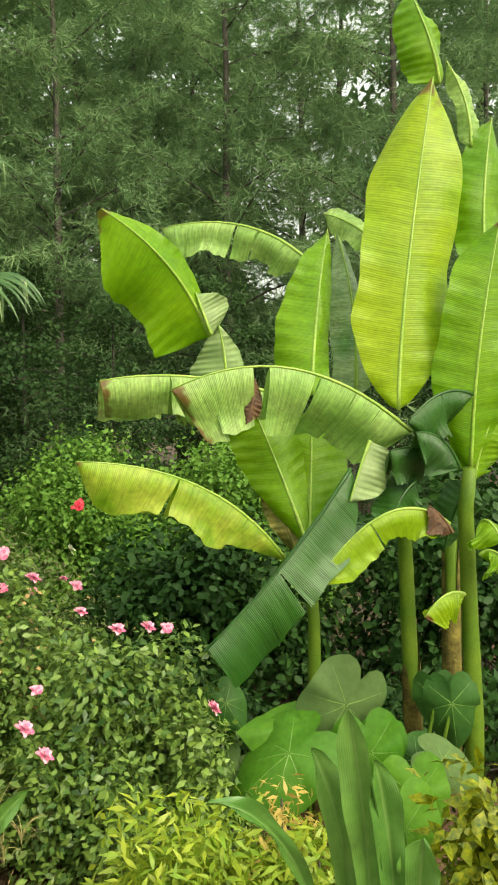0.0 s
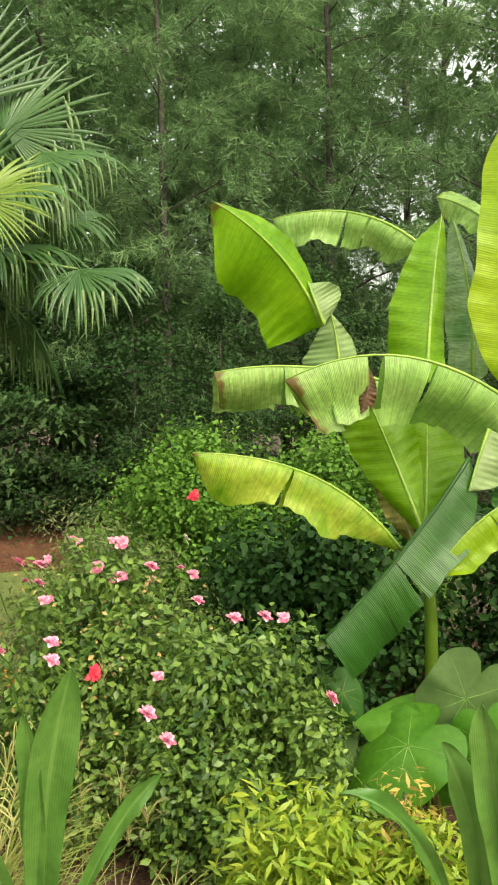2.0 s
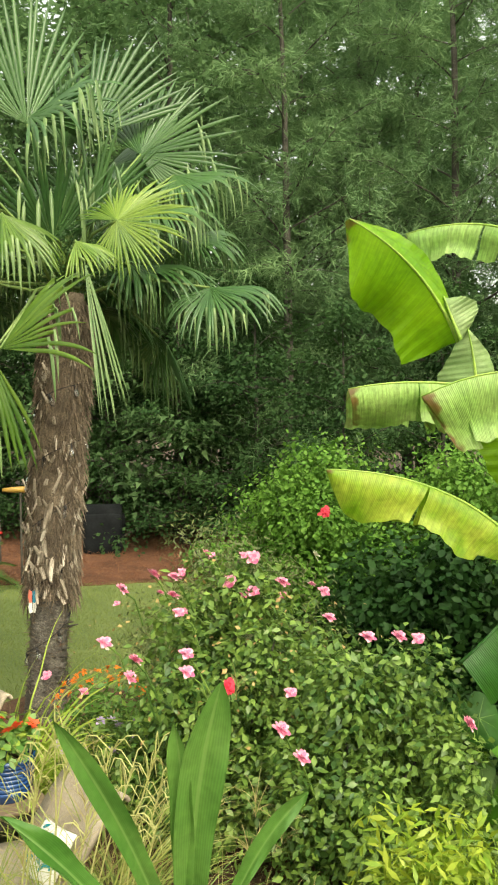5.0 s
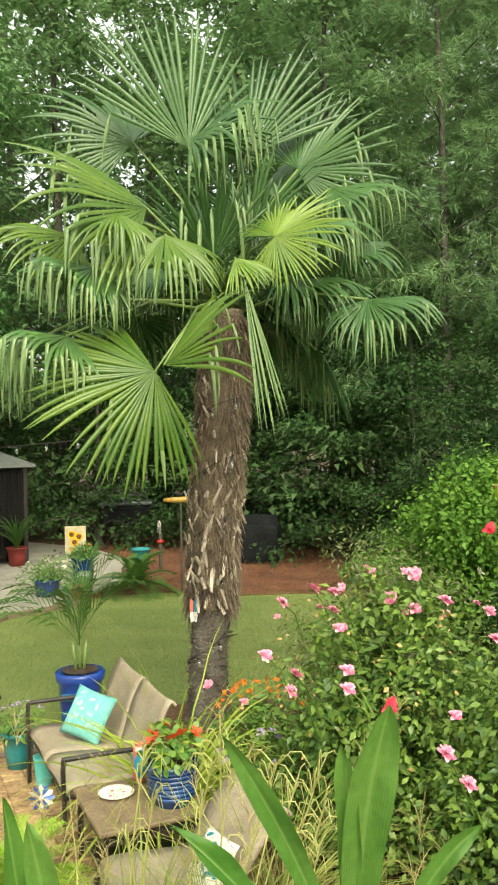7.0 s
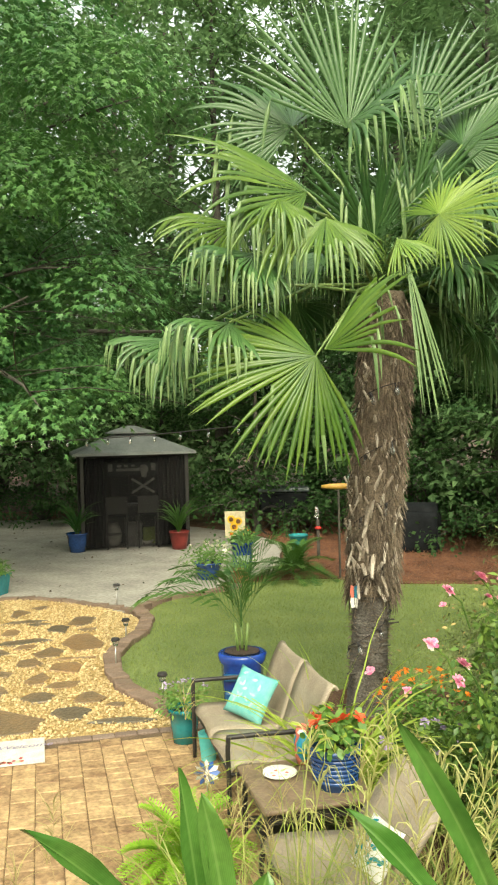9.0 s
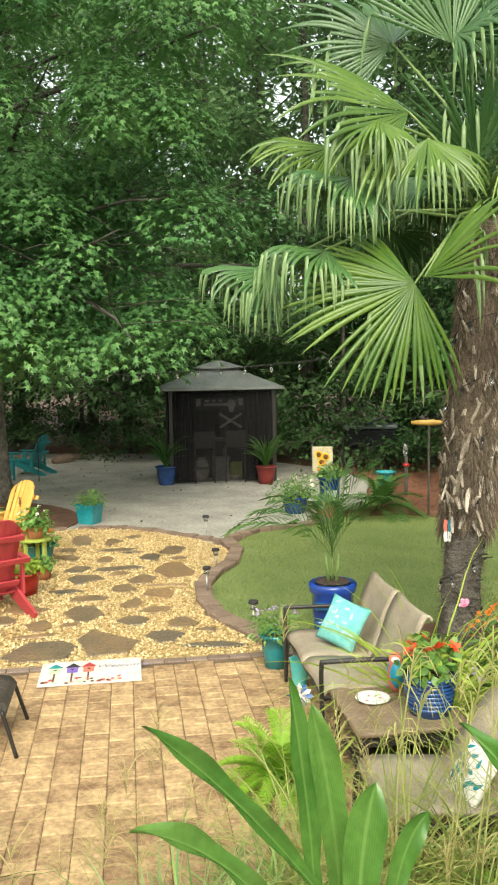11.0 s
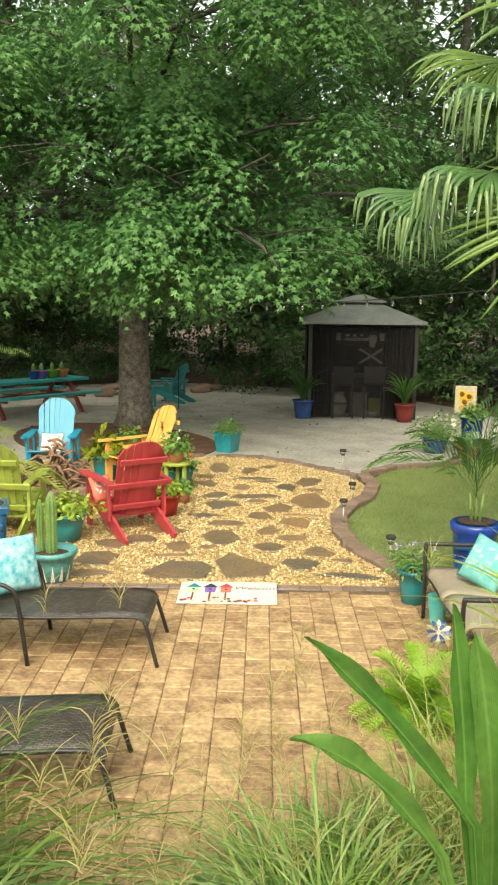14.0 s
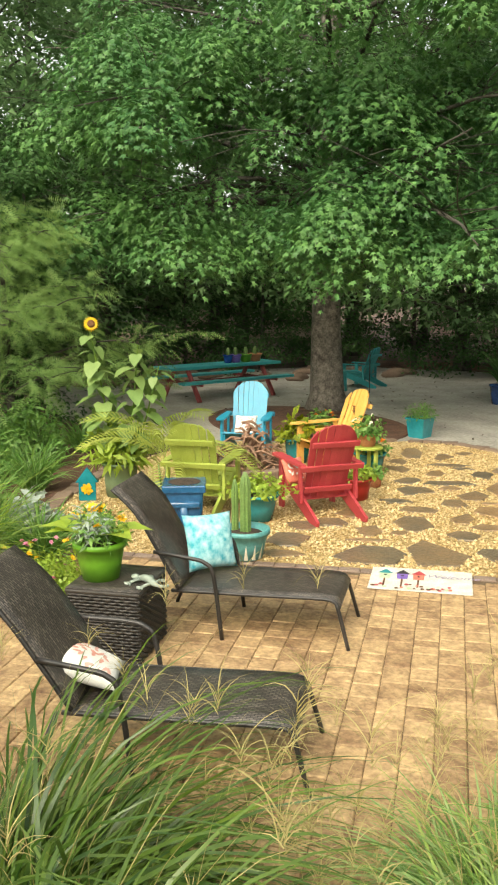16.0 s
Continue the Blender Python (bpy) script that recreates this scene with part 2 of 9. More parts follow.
ROSELEAF = M("rose_leaves", (0.024, 0.085, 0.017), (0.26, 0.38, 0.075), 0.36, 1.2, piece=0.7, light_through=0.22, fine=0.15, spec=0.4)
BANANA = M("banana_blade", (0.085, 0.26, 0.006), (0.23, 0.41, 0.012), 0.36, 2.6, 0.24, 30, piece=0.25, thing=0.35, light_through=0.34, fine=0.12, stripes=("X", 46, 0.2), spec=0.4)
BANANAYELLOW = M("banana_blade_yellow", (0.16, 0.34, 0.008), (0.37, 0.5, 0.02), 0.36, 2.6, 0.24, 30, piece=0.25, thing=0.3, light_through=0.36, fine=0.12, stripes=("X", 46, 0.2), spec=0.4)
BANANABLOTCH = M("banana_blade_blotched", (0.15, 0.34, 0.01), (0.44, 0.52, 0.07), 0.36, 7.0, 0.35, 30, piece=0.1, light_through=0.36, fine=0.2, stripes=("X", 46, 0.26), spec=0.4)
# Glossy dark copy of the blade, the clump's inner shade put into its green.
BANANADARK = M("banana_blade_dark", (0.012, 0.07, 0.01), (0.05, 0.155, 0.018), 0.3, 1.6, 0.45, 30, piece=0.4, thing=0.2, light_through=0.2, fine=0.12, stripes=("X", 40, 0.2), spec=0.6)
BANANAPALE = M("banana_blade_pale", (0.18, 0.4, 0.06), (0.46, 0.62, 0.2), 0.32, 4.5, 0.4, 30, piece=0.5, thing=0.15, light_through=0.36, fine=0.2, stripes=("X", 46, 0.32), spec=0.45)
BANANASILVER = M("banana_blade_underside", (0.2, 0.33, 0.1), (0.4, 0.5, 0.24), 0.5, 3.0, 0.2, 30, thing=0.3, light_through=0.35, fine=0.12, stripes=("X", 30, 0.16))
# Paler, greyer green: the sky's sheen is mixed into this blade's colour.
BANANASHEEN = M("banana_blade_sheen", (0.12, 0.27, 0.08), (0.34, 0.46, 0.24), 0.22, 5.0, 0.45, 30, light_through=0.2, fine=0.2, stripes=("X", 40, 0.25), spec=0.7)
BANANAFADE = M("banana_blade_faded", (0.1, 0.11, 0.02), (0.3, 0.27, 0.06), 0.6, 14, 0.3, 30, light_through=0.25, fine=0.25, stripes=("X", 30, 0.25))
BANANADRY = M("banana_dry", (0.035, 0.02, 0.014), (0.16, 0.085, 0.04), 0.8, 12, 0.5, 30)
RIB = M("banana_rib", (0.2, 0.36, 0.04), (0.32, 0.45, 0.08), 0.4, 4)
STEM = M("banana_stem", (0.06, 0.13, 0.01), (0.13, 0.21, 0.02), 0.5, 4, 0.08, 60, fine=0.12, spec=0.25)
SHEATH = M("banana_sheath", (0.05, 0.045, 0.014), (0.2, 0.17, 0.04), 0.7, 10, 0.3, 50, fine=0.4, spec=0.2)
PALMLEAF = M("palm_fans", (0.03, 0.09, 0.026), (0.1, 0.2, 0.055), 0.3, 1.2, piece=0.5, thing=0.3, light_through=0.18, fine=0.12)
PALMYOUNG = M("palm_fans_yellow", (0.075, 0.18, 0.02), (0.24, 0.34, 0.05), 0.34, 1.2, piece=0.55, light_through=0.25, fine=0.12)
PALMUNDER = M("palm_fans_underside", (0.075, 0.16, 0.045), (0.27, 0.37, 0.15), 0.34, 2.5, piece=0.7, light_through=0.2, fine=0.12)
PALMSTALK = M("palm_stalk", (0.12, 0.2, 0.05), (0.2, 0.28, 0.08), 0.4, 4)
FIBRE = M("palm_fibre", (0.075, 0.056, 0.04), (0.27, 0.21, 0.15), 0.95, 9, 1.0, 70, piece=0.6, fine=0.5)
BOOT = M("palm_boots", (0.2, 0.155, 0.11), (0.6, 0.53, 0.44), 0.8, 9, 0.3, 60, thing=0.6)
LITTER = M("leaf_litter", (0.045, 0.03, 0.02), (0.13, 0.075, 0.045), 0.95, 1.2, 0.8, 30, fine=0.5)
STRAW = M("pine_straw", (0.085, 0.034, 0.018), (0.2, 0.085, 0.045), 0.95, 2.0, 0.9, 60, fine=0.45)
SAND = M("sand", (0.27, 0.252, 0.22), (0.41, 0.385, 0.34), 0.95, 1.6, 0.9, 16, fine=0.25)
SOIL = M("grass_soil", (0.12, 0.165, 0.048), (0.185, 0.23, 0.075), 0.95, 1.5, 0.5, 30)
BLADE = M("lawn_grass", (0.15, 0.21, 0.045), (0.33, 0.365, 0.105), 0.6, 0.5, piece=0.5, light_through=0.2, fine=0.1)
GRAVELBED = M("gravel_bed", (0.3, 0.2, 0.07), (0.5, 0.36, 0.16), 0.9, 20, 1.0, 60, fine=0.4)
PALMFRESH = M("palm_fans_fresh", (0.03, 0.095, 0.011), (0.155, 0.245, 0.027), 0.28, 1.2, piece=0.45, light_through=0.2, fine=0.12)
PAVER_TONES = ((0.17, 0.092, 0.048), (0.54, 0.375, 0.195), 0.68, 8.5, 0.3, 34)
PAVER = M("paver_brick", *PAVER_TONES, thing=0.47, fine=0.3, spec=0.4)
PAVERFIELD = M("paver_brick_far", *PAVER_TONES, piece=0.47, fine=0.3, spec=0.4)
for mat in (PAVER, PAVERFIELD):
    spot = mat.node_tree.nodes.new("ShaderNodeNewGeometry")
    for nd in mat.node_tree.nodes:
        if nd.type == "TEX_NOISE":
            mat.node_tree.links.new(spot.outputs["Position"], nd.inputs["Vector"])
PAVERDARK = M("paver_border", (0.16, 0.11, 0.085), (0.26, 0.19, 0.15), 0.8, 9, 0.4, 50, thing=0.6)
JOINT = M("joint_sand", (0.09, 0.058, 0.034), (0.17, 0.115, 0.068), 0.95, 6, 0.5, 60)
PEBBLE = M("pebbles", (0.38, 0.24, 0.075), (0.75, 0.6, 0.34), 0.6, 2.0, piece=0.85, fine=0.15)
FLAG = M("flagstone", (0.085, 0.088, 0.074), (0.33, 0.2, 0.095), 0.3, 3.5, 0.5, 30, thing=0.6, fine=0.4)
EDGE = M("edging_stone", (0.15, 0.1, 0.07), (0.27, 0.19, 0.14), 0.9, 8, 0.5, 60, thing=0.6)
MULCH = M("dark_mulch", (0.075, 0.035, 0.022), (0.15, 0.075, 0.045), 0.95, 4, 1.0, 45, fine=0.5)
IRON = M("dark_metal", (0.018, 0.016, 0.015), (0.035, 0.03, 0.028), 0.4, 8, 0.1, 80)
WICKER = M("black_wicker", (0.02, 0.017, 0.015), (0.055, 0.048, 0.042), 0.45, 40, 0.2, 120, thing=0.4)
TAN = M("tan_sling", (0.3, 0.24, 0.17), (0.4, 0.33, 0.245), 0.75, 4, 0.3, 160, fine=0.12)
REDP = M("red_paint", (0.36, 0.035, 0.045), (0.47, 0.06, 0.07), 0.45, 5, 0.1, 60, thing=0.4, fine=0.1)
BLUEP = M("sky_blue_paint", (0.012, 0.21, 0.35), (0.024, 0.285, 0.425), 0.4, 5, 0.1, 60, thing=0.4, fine=0.1)
YELP = M("yellow_paint", (0.62, 0.33, 0.07), (0.78, 0.46, 0.13), 0.45, 5, 0.1, 60, thing=0.4, fine=0.1)
GRNP = M("lime_paint", (0.3, 0.36, 0.06), (0.4, 0.47, 0.1), 0.45, 5, 0.1, 60, thing=0.4, fine=0.1)
TEALP = M("teal_paint", (0.02, 0.2, 0.22), (0.035, 0.28, 0.3), 0.45, 5, 0.1, 60, thing=0.4, fine=0.1)
TURQ = M("turquoise_boards", (0.03, 0.27, 0.29), (0.06, 0.36, 0.38), 0.5, 3, 0.1, 60, thing=0.4, fine=0.12)
BRICKRED = M("red_legs", (0.22, 0.04, 0.04), (0.3, 0.06, 0.06), 0.6, 4, 0.1, 60)
POTTEAL = M("teal_glaze", (0.01, 0.17, 0.2), (0.03, 0.28, 0.32), 0.22, 3, 0.05, 30, fine=0.08, coat=0.3)
POTBLUE = M("cobalt_glaze", (0.008, 0.03, 0.2), (0.02, 0.07, 0.36), 0.15, 4, 0.1, 25, fine=0.15, coat=0.5)
POTNAVY = M("blue_ribbed_glaze", (0.015, 0.05, 0.18), (0.03, 0.09, 0.28), 0.25, 4, 0.1, 25, coat=0.3)
POTRED = M("red_glaze", (0.34, 0.016, 0.014), (0.46, 0.03, 0.025), 0.35, 3, fine=0.08)
POTLIME = M("lime_plastic", (0.1, 0.27, 0.012), (0.14, 0.33, 0.025), 0.4, 3, fine=0.05)
POTSAGE = M("sage_plastic", (0.16, 0.24, 0.13), (0.21, 0.29, 0.17), 0.5, 3, fine=0.06)
TERRA = M("terracotta", (0.36, 0.13, 0.06), (0.48, 0.2, 0.1), 0.8, 5, 0.1, 60)
EARTH = M("potting_soil", (0.03, 0.02, 0.014), (0.07, 0.045, 0.03), 0.95, 20, 0.8, 90)
PLASTIC = M("black_cover", (0.006, 0.007, 0.008), (0.016, 0.018, 0.02), 0.8, 3, 0.3, 20, spec=0.12)
MESH = M("black_netting", (0.003, 0.003, 0.003), (0.009, 0.009, 0.01), 0.95, 3, 0.2, 90, spec=0.1)
ROOF = M("grey_steel_roof", (0.16, 0.17, 0.165), (0.25, 0.26, 0.25), 0.45, 2, 0.1, 30, metal=0.3)
WHITE = M("white_paint", (0.7, 0.68, 0.62), (0.82, 0.8, 0.75), 0.6, 6, fine=0.06)
AQUA = M("aqua_fabric", (0.09, 0.5, 0.48), (0.2, 0.62, 0.6), 0.8, 7, 0.2, 150, fine=0.1)
PALEPRINT = M("pale_fabric", (0.62, 0.6, 0.55), (0.78, 0.76, 0.72), 0.85, 8, 0.2, 150, fine=0.1)
CORAL = M("coral_print", (0.6, 0.13, 0.09), (0.7, 0.24, 0.16), 0.85, 8, fine=0.1)
SUNY = M("sunflower_petals", (0.75, 0.42, 0.01), (0.9, 0.6, 0.02), 0.6, 8, light_through=0.2, fine=0.1)
SEED = M("flower_heart", (0.09, 0.04, 0.015), (0.2, 0.09, 0.03), 0.9, 30, 0.5, 90)
PINK = M("pink_petals", (0.72, 0.13, 0.32), (0.93, 0.52, 0.64), 0.6, 40, piece=0.75, light_through=0.25, fine=0.15)
REDPET = M("red_petals", (0.7, 0.02, 0.06), (0.88, 0.07, 0.13), 0.5, 30, piece=0.5, light_through=0.3, fine=0.1)
ORANGE = M("orange_petals", (0.75, 0.16, 0.02), (0.9, 0.36, 0.03), 0.55, 30, piece=0.6, light_through=0.2, fine=0.1)
LILAC = M("lilac_petals", (0.36, 0.26, 0.5), (0.58, 0.46, 0.66), 0.6, 30, piece=0.6, light_through=0.2, fine=0.1)
CREAM = M("cream_petals", (0.75, 0.7, 0.52), (0.85, 0.82, 0.7), 0.6, 30, piece=0.5, light_through=0.2, fine=0.1)
STRAP = M("crinum_blade", (0.055, 0.17, 0.025), (0.17, 0.31, 0.07), 0.2, 3, 0.12, 30, thing=0.5, light_through=0.25, fine=0.15, stripes=("Y", 2.6, 0.07), coat=0.4)
EAR = M("elephant_ear_blade", (0.05, 0.17, 0.012), (0.12, 0.28, 0.025), 0.5, 3, 0.12, 25, thing=0.65, light_through=0.32, fine=0.18, spec=0.25)
EARMATTE = M("elephant_ear_underside", (0.085, 0.155, 0.045), (0.13, 0.21, 0.07), 0.6, 3, 0.1, 25, light_through=0.3, fine=0.12, spec=0.2)
# Darker copy of the ear's green, with shade put into the colour.
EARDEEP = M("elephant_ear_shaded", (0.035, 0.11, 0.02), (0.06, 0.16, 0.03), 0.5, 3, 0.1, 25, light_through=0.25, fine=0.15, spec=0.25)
VEIN = M("pale_veins", (0.11, 0.25, 0.04), (0.18, 0.32, 0.07), 0.5, 5)
FOUNTAIN = M("fountain_grass", (0.09, 0.21, 0.035), (0.32, 0.43, 0.1), 0.5, 1.5, piece=0.8, light_through=0.3, fine=0.1)
MAIDEN = M("maiden_grass", (0.02, 0.066, 0.008), (0.15, 0.225, 0.035), 0.36, 1.5, piece=0.8, light_through=0.25, fine=0.1)
SILVERGRASS = M("silvery_grass", (0.09, 0.23, 0.05), (0.4, 0.5, 0.2), 0.5, 1.5, piece=0.85, light_through=0.3, fine=0.1)
GOLDGRASS = M("yellowing_grass", (0.16, 0.24, 0.045), (0.44, 0.44, 0.13), 0.5, 1.5, piece=0.8, light_through=0.3, fine=0.1)
PALMFOOT = M("palm_foot", (0.075, 0.066, 0.056), (0.2, 0.18, 0.155), 0.95, 6, 1.0, 60, fine=0.5)
# Pale grey darkened in colour for the dimness behind the gazebo's netting.
DIMGREY = M("dimmed_grey", (0.08, 0.077, 0.07), (0.15, 0.143, 0.13), 0.7, 6)
SPRAY = M("seed_spray_straw", (0.4, 0.41, 0.13), (0.6, 0.58, 0.26), 0.6, 3, thing=0.5, light_through=0.3, fine=0.1)
DRYGRASS = M("straw_grass", (0.3, 0.25, 0.09), (0.48, 0.41, 0.18), 0.7, 1.5, piece=0.7, light_through=0.25, fine=0.1)
NANDINA = M("nandina_leaves", (0.15, 0.29, 0.02), (0.44, 0.5, 0.055), 0.45, 2, piece=0.75, light_through=0.32, fine=0.1)
GOLDTIP = M("golden_tips", (0.42, 0.3, 0.07), (0.6, 0.46, 0.13), 0.55, 2, piece=0.75, light_through=0.3, fine=0.1)
AUCUBA = M("aucuba_leaves", (0.02, 0.085, 0.006), (0.36, 0.37, 0.012), 0.5, 38, piece=0.15, light_through=0.25, fine=0.3)
FERN = M("fern_fronds", (0.15, 0.36, 0.02), (0.36, 0.54, 0.05), 0.5, 3, piece=0.4, light_through=0.35, fine=0.1)
ARECA = M("areca_fronds", (0.03, 0.1, 0.018), (0.1, 0.2, 0.035), 0.5, 2, thing=0.5, light_through=0.3, fine=0.1)
ARECAYEL = M("areca_fronds_yellow", (0.3, 0.38, 0.06), (0.46, 0.5, 0.12), 0.42, 2, thing=0.5, light_through=0.3, fine=0.1)
FEATHER = M("mimosa_leaves", (0.17, 0.3, 0.085), (0.33, 0.47, 0.15), 0.6, 1, piece=0.4, light_through=0.45, fine=0.1, spec=0.2)
LIMELEAF = M("lime_leaves", (0.26, 0.4, 0.04), (0.42, 0.52, 0.08), 0.45, 4, piece=0.4, light_through=0.35, fine=0.1)
BEDLEAF = M("bed_leaves", (0.08, 0.2, 0.035), (0.2, 0.34, 0.07), 0.45, 2, piece=0.7, light_through=0.25, fine=0.1)
SILVER = M("dusty_miller", (0.3, 0.36, 0.3), (0.42, 0.48, 0.42), 0.7, 6, piece=0.4, light_through=0.2, fine=0.1)
CACTUSM = M("cactus_skin", (0.1, 0.18, 0.045), (0.18, 0.28, 0.08), 0.5, 6, 0.1, 60)
DRIFT = M("driftwood", (0.16, 0.085, 0.05), (0.33, 0.2, 0.13), 0.85, 6, 0.6, 50)
GLASS = bpy.data.materials.new("bulb_glass")
GLASS.use_nodes = True
GLASS.node_tree.nodes["Principled BSDF"].inputs["Transmission Weight"].default_value = 0.9
GLASS.node_tree.nodes["Principled BSDF"].inputs["Roughness"].default_value = 0.05
STEEL = M("brushed_steel", (0.4, 0.39, 0.37), (0.55, 0.54, 0.52), 0.3, 12, metal=0.9, fine=0.1)
INK = M("black_ink", (0.02, 0.018, 0.018), (0.04, 0.036, 0.036), 0.8, 6)
VIOLET = M("violet_paint", (0.16, 0.09, 0.36), (0.22, 0.13, 0.44), 0.7, 6)
MINT = M("mint_paint", (0.4, 0.52, 0.3), (0.5, 0.6, 0.4), 0.7, 6)
BRICKWALL = M("house_wall", (0.42, 0.3, 0.26), (0.52, 0.4, 0.35), 0.85, 3, 0.3, 12)
SIDING = M("cream_siding", (0.55, 0.52, 0.46), (0.62, 0.6, 0.54), 0.7, 2, 0.1, 20)
YELLOWHULL = M("yellow_hull", (0.3, 0.17, 0.03), (0.42, 0.25, 0.05), 0.5, 3)

# ---- ground ----
PU, PV = np.array((0.647, 0.762)), np.array((0.762, -0.647))  # along the patio's far edge, and from it towards the house
P0 = np.array((-6.5, 4.95))


def uv(u, v):
    return tuple(P0 + u * PU + v * PV)


GRAVEL = smooth_loop([(-5.3, 6.2), (-6.0, 6.42), (-6.6, 6.62), (-7.18, 6.98), (-7.7, 7.5), (-8.0, 7.95), (-8.34, 8.7), (-8.8, 9.2), (-9.5, 9.42), (-10.2, 9.42),
                      (-11.1, 9.33), (-11.9, 8.75), (-12.0, 8.0), (-12.6, 7.2), (-13.2, 6.4), (-13.0, 5.2), (-12.2, 4.1), (-11.0, 3.1), (-10.2, 2.6), (-8.9, 2.1)], 4)
GRAVEL = [p for p in GRAVEL if (np.array(p) - P0) @ PV < 0.02] + [uv(-3.6, 0.0), uv(1.8, 0.0)]
GRAVEL = sorted(GRAVEL, key=lambda p: math.atan2(p[1] - 5.9, p[0] + 9.0))
SANDS = smooth_loop([(-9.35, 9.5), (-9.35, 10.5), (-9.05, 11.2), (-9.5, 12.2), (-9.4, 13.6), (-10.4, 15.2), (-11.8, 17.2), (-15, 18.4), (-19.5, 18.4), (-23.2, 16.6), (-24.5, 12), (-24, 8.4),
                     (-22.5, 5.8), (-18.6, 4.6), (-15.5, 5.0), (-13.4, 6.0), (-12.4, 8.4), (-11, 9.35)], 5)
LAWN = smooth_loop([(-5.2, 6.3), (-6.6, 6.75), (-7.5, 7.5), (-8.2, 8.8), (-8.9, 9.5), (-9.25, 10.4), (-9.0, 11.3), (-9.3, 12.3), (-8.2, 13.4), (-6.8, 13.6), (-5.6, 14.2), (-3.5, 14.4), (-1.5, 12.5),
                    (-2.6, 9.2), (-3.6, 7.2), (-4.2, 6.4)], 5)
STRAWBED = smooth_loop([(-9.2, 12.2), (-8.2, 13.2), (-6.8, 13.4), (-5.6, 14.0), (-3.4, 14.3), (-2.4, 17), (-5, 20), (-9, 21), (-13, 20.5), (-17, 21), (-21, 20.5), (-25.5, 17), (-23, 16.2), (-19.5, 18.2), (-15, 18.2), (-11.8, 17), (-10.2, 15), (-9.3, 13.5)], 4)


def ground_sheet():
    bm = bmesh.new()
    bmesh.ops.create_grid(bm, x_segments=120, y_segments=120, size=1)
    for v in bm.verts:
        x, y = v.co.x, v.co.y
        v.co.x, v.co.y = -6 + 30 * x + 570 * x**5, 8 + 30 * y + 570 * y**5
        far = max(0, math.hypot(v.co.x + 8, v.co.y - 8) - 16)
        v.co.z = -0.03 + 0.02 * noise.noise(Vector((v.co.x, v.co.y, 0)) * 0.5) * min(1, far)
    ob = part("ground", bm, LITTER, None, "brown leaf litter and bare soil under the trees", True)
    return tagged(ob, category="ground", kind="structure")


ground_sheet()
tagged(part("sand", slab(SANDS, -0.1, 0.004), SAND, None, "pale grey raked sand round the oak"), category="sand", kind="structure")
tagged(part("lawn", slab(LAWN, -0.1, 0.0), SOIL, None, "short green mown lawn"), category="lawn", kind="structure")
tagged(part("pine_straw", slab(STRAWBED, -0.1, 0.012), STRAW, None, "red-brown pine straw mulch"), category="mulch", kind="structure")
tagged(part("gravel", slab(GRAVEL, -0.1, 0.008), GRAVELBED, None, "yellow and cream pea gravel"), category="gravel", kind="structure")


# ---- trees and shrubs ----
def limb_points(start, az, elev, length, droop, rng, n=7):
    pts, d = [np.array(start, float)], elev
    for _ in range(n - 1):
        step = length / (n - 1)
        pts.append(pts[-1] + step * np.array((math.cos(az) * math.cos(d), math.sin(az) * math.cos(d), math.sin(d))))
        d -= droop / (n - 1) + rng.normal() * 0.06
        az += rng.normal() * 0.1
    return pts


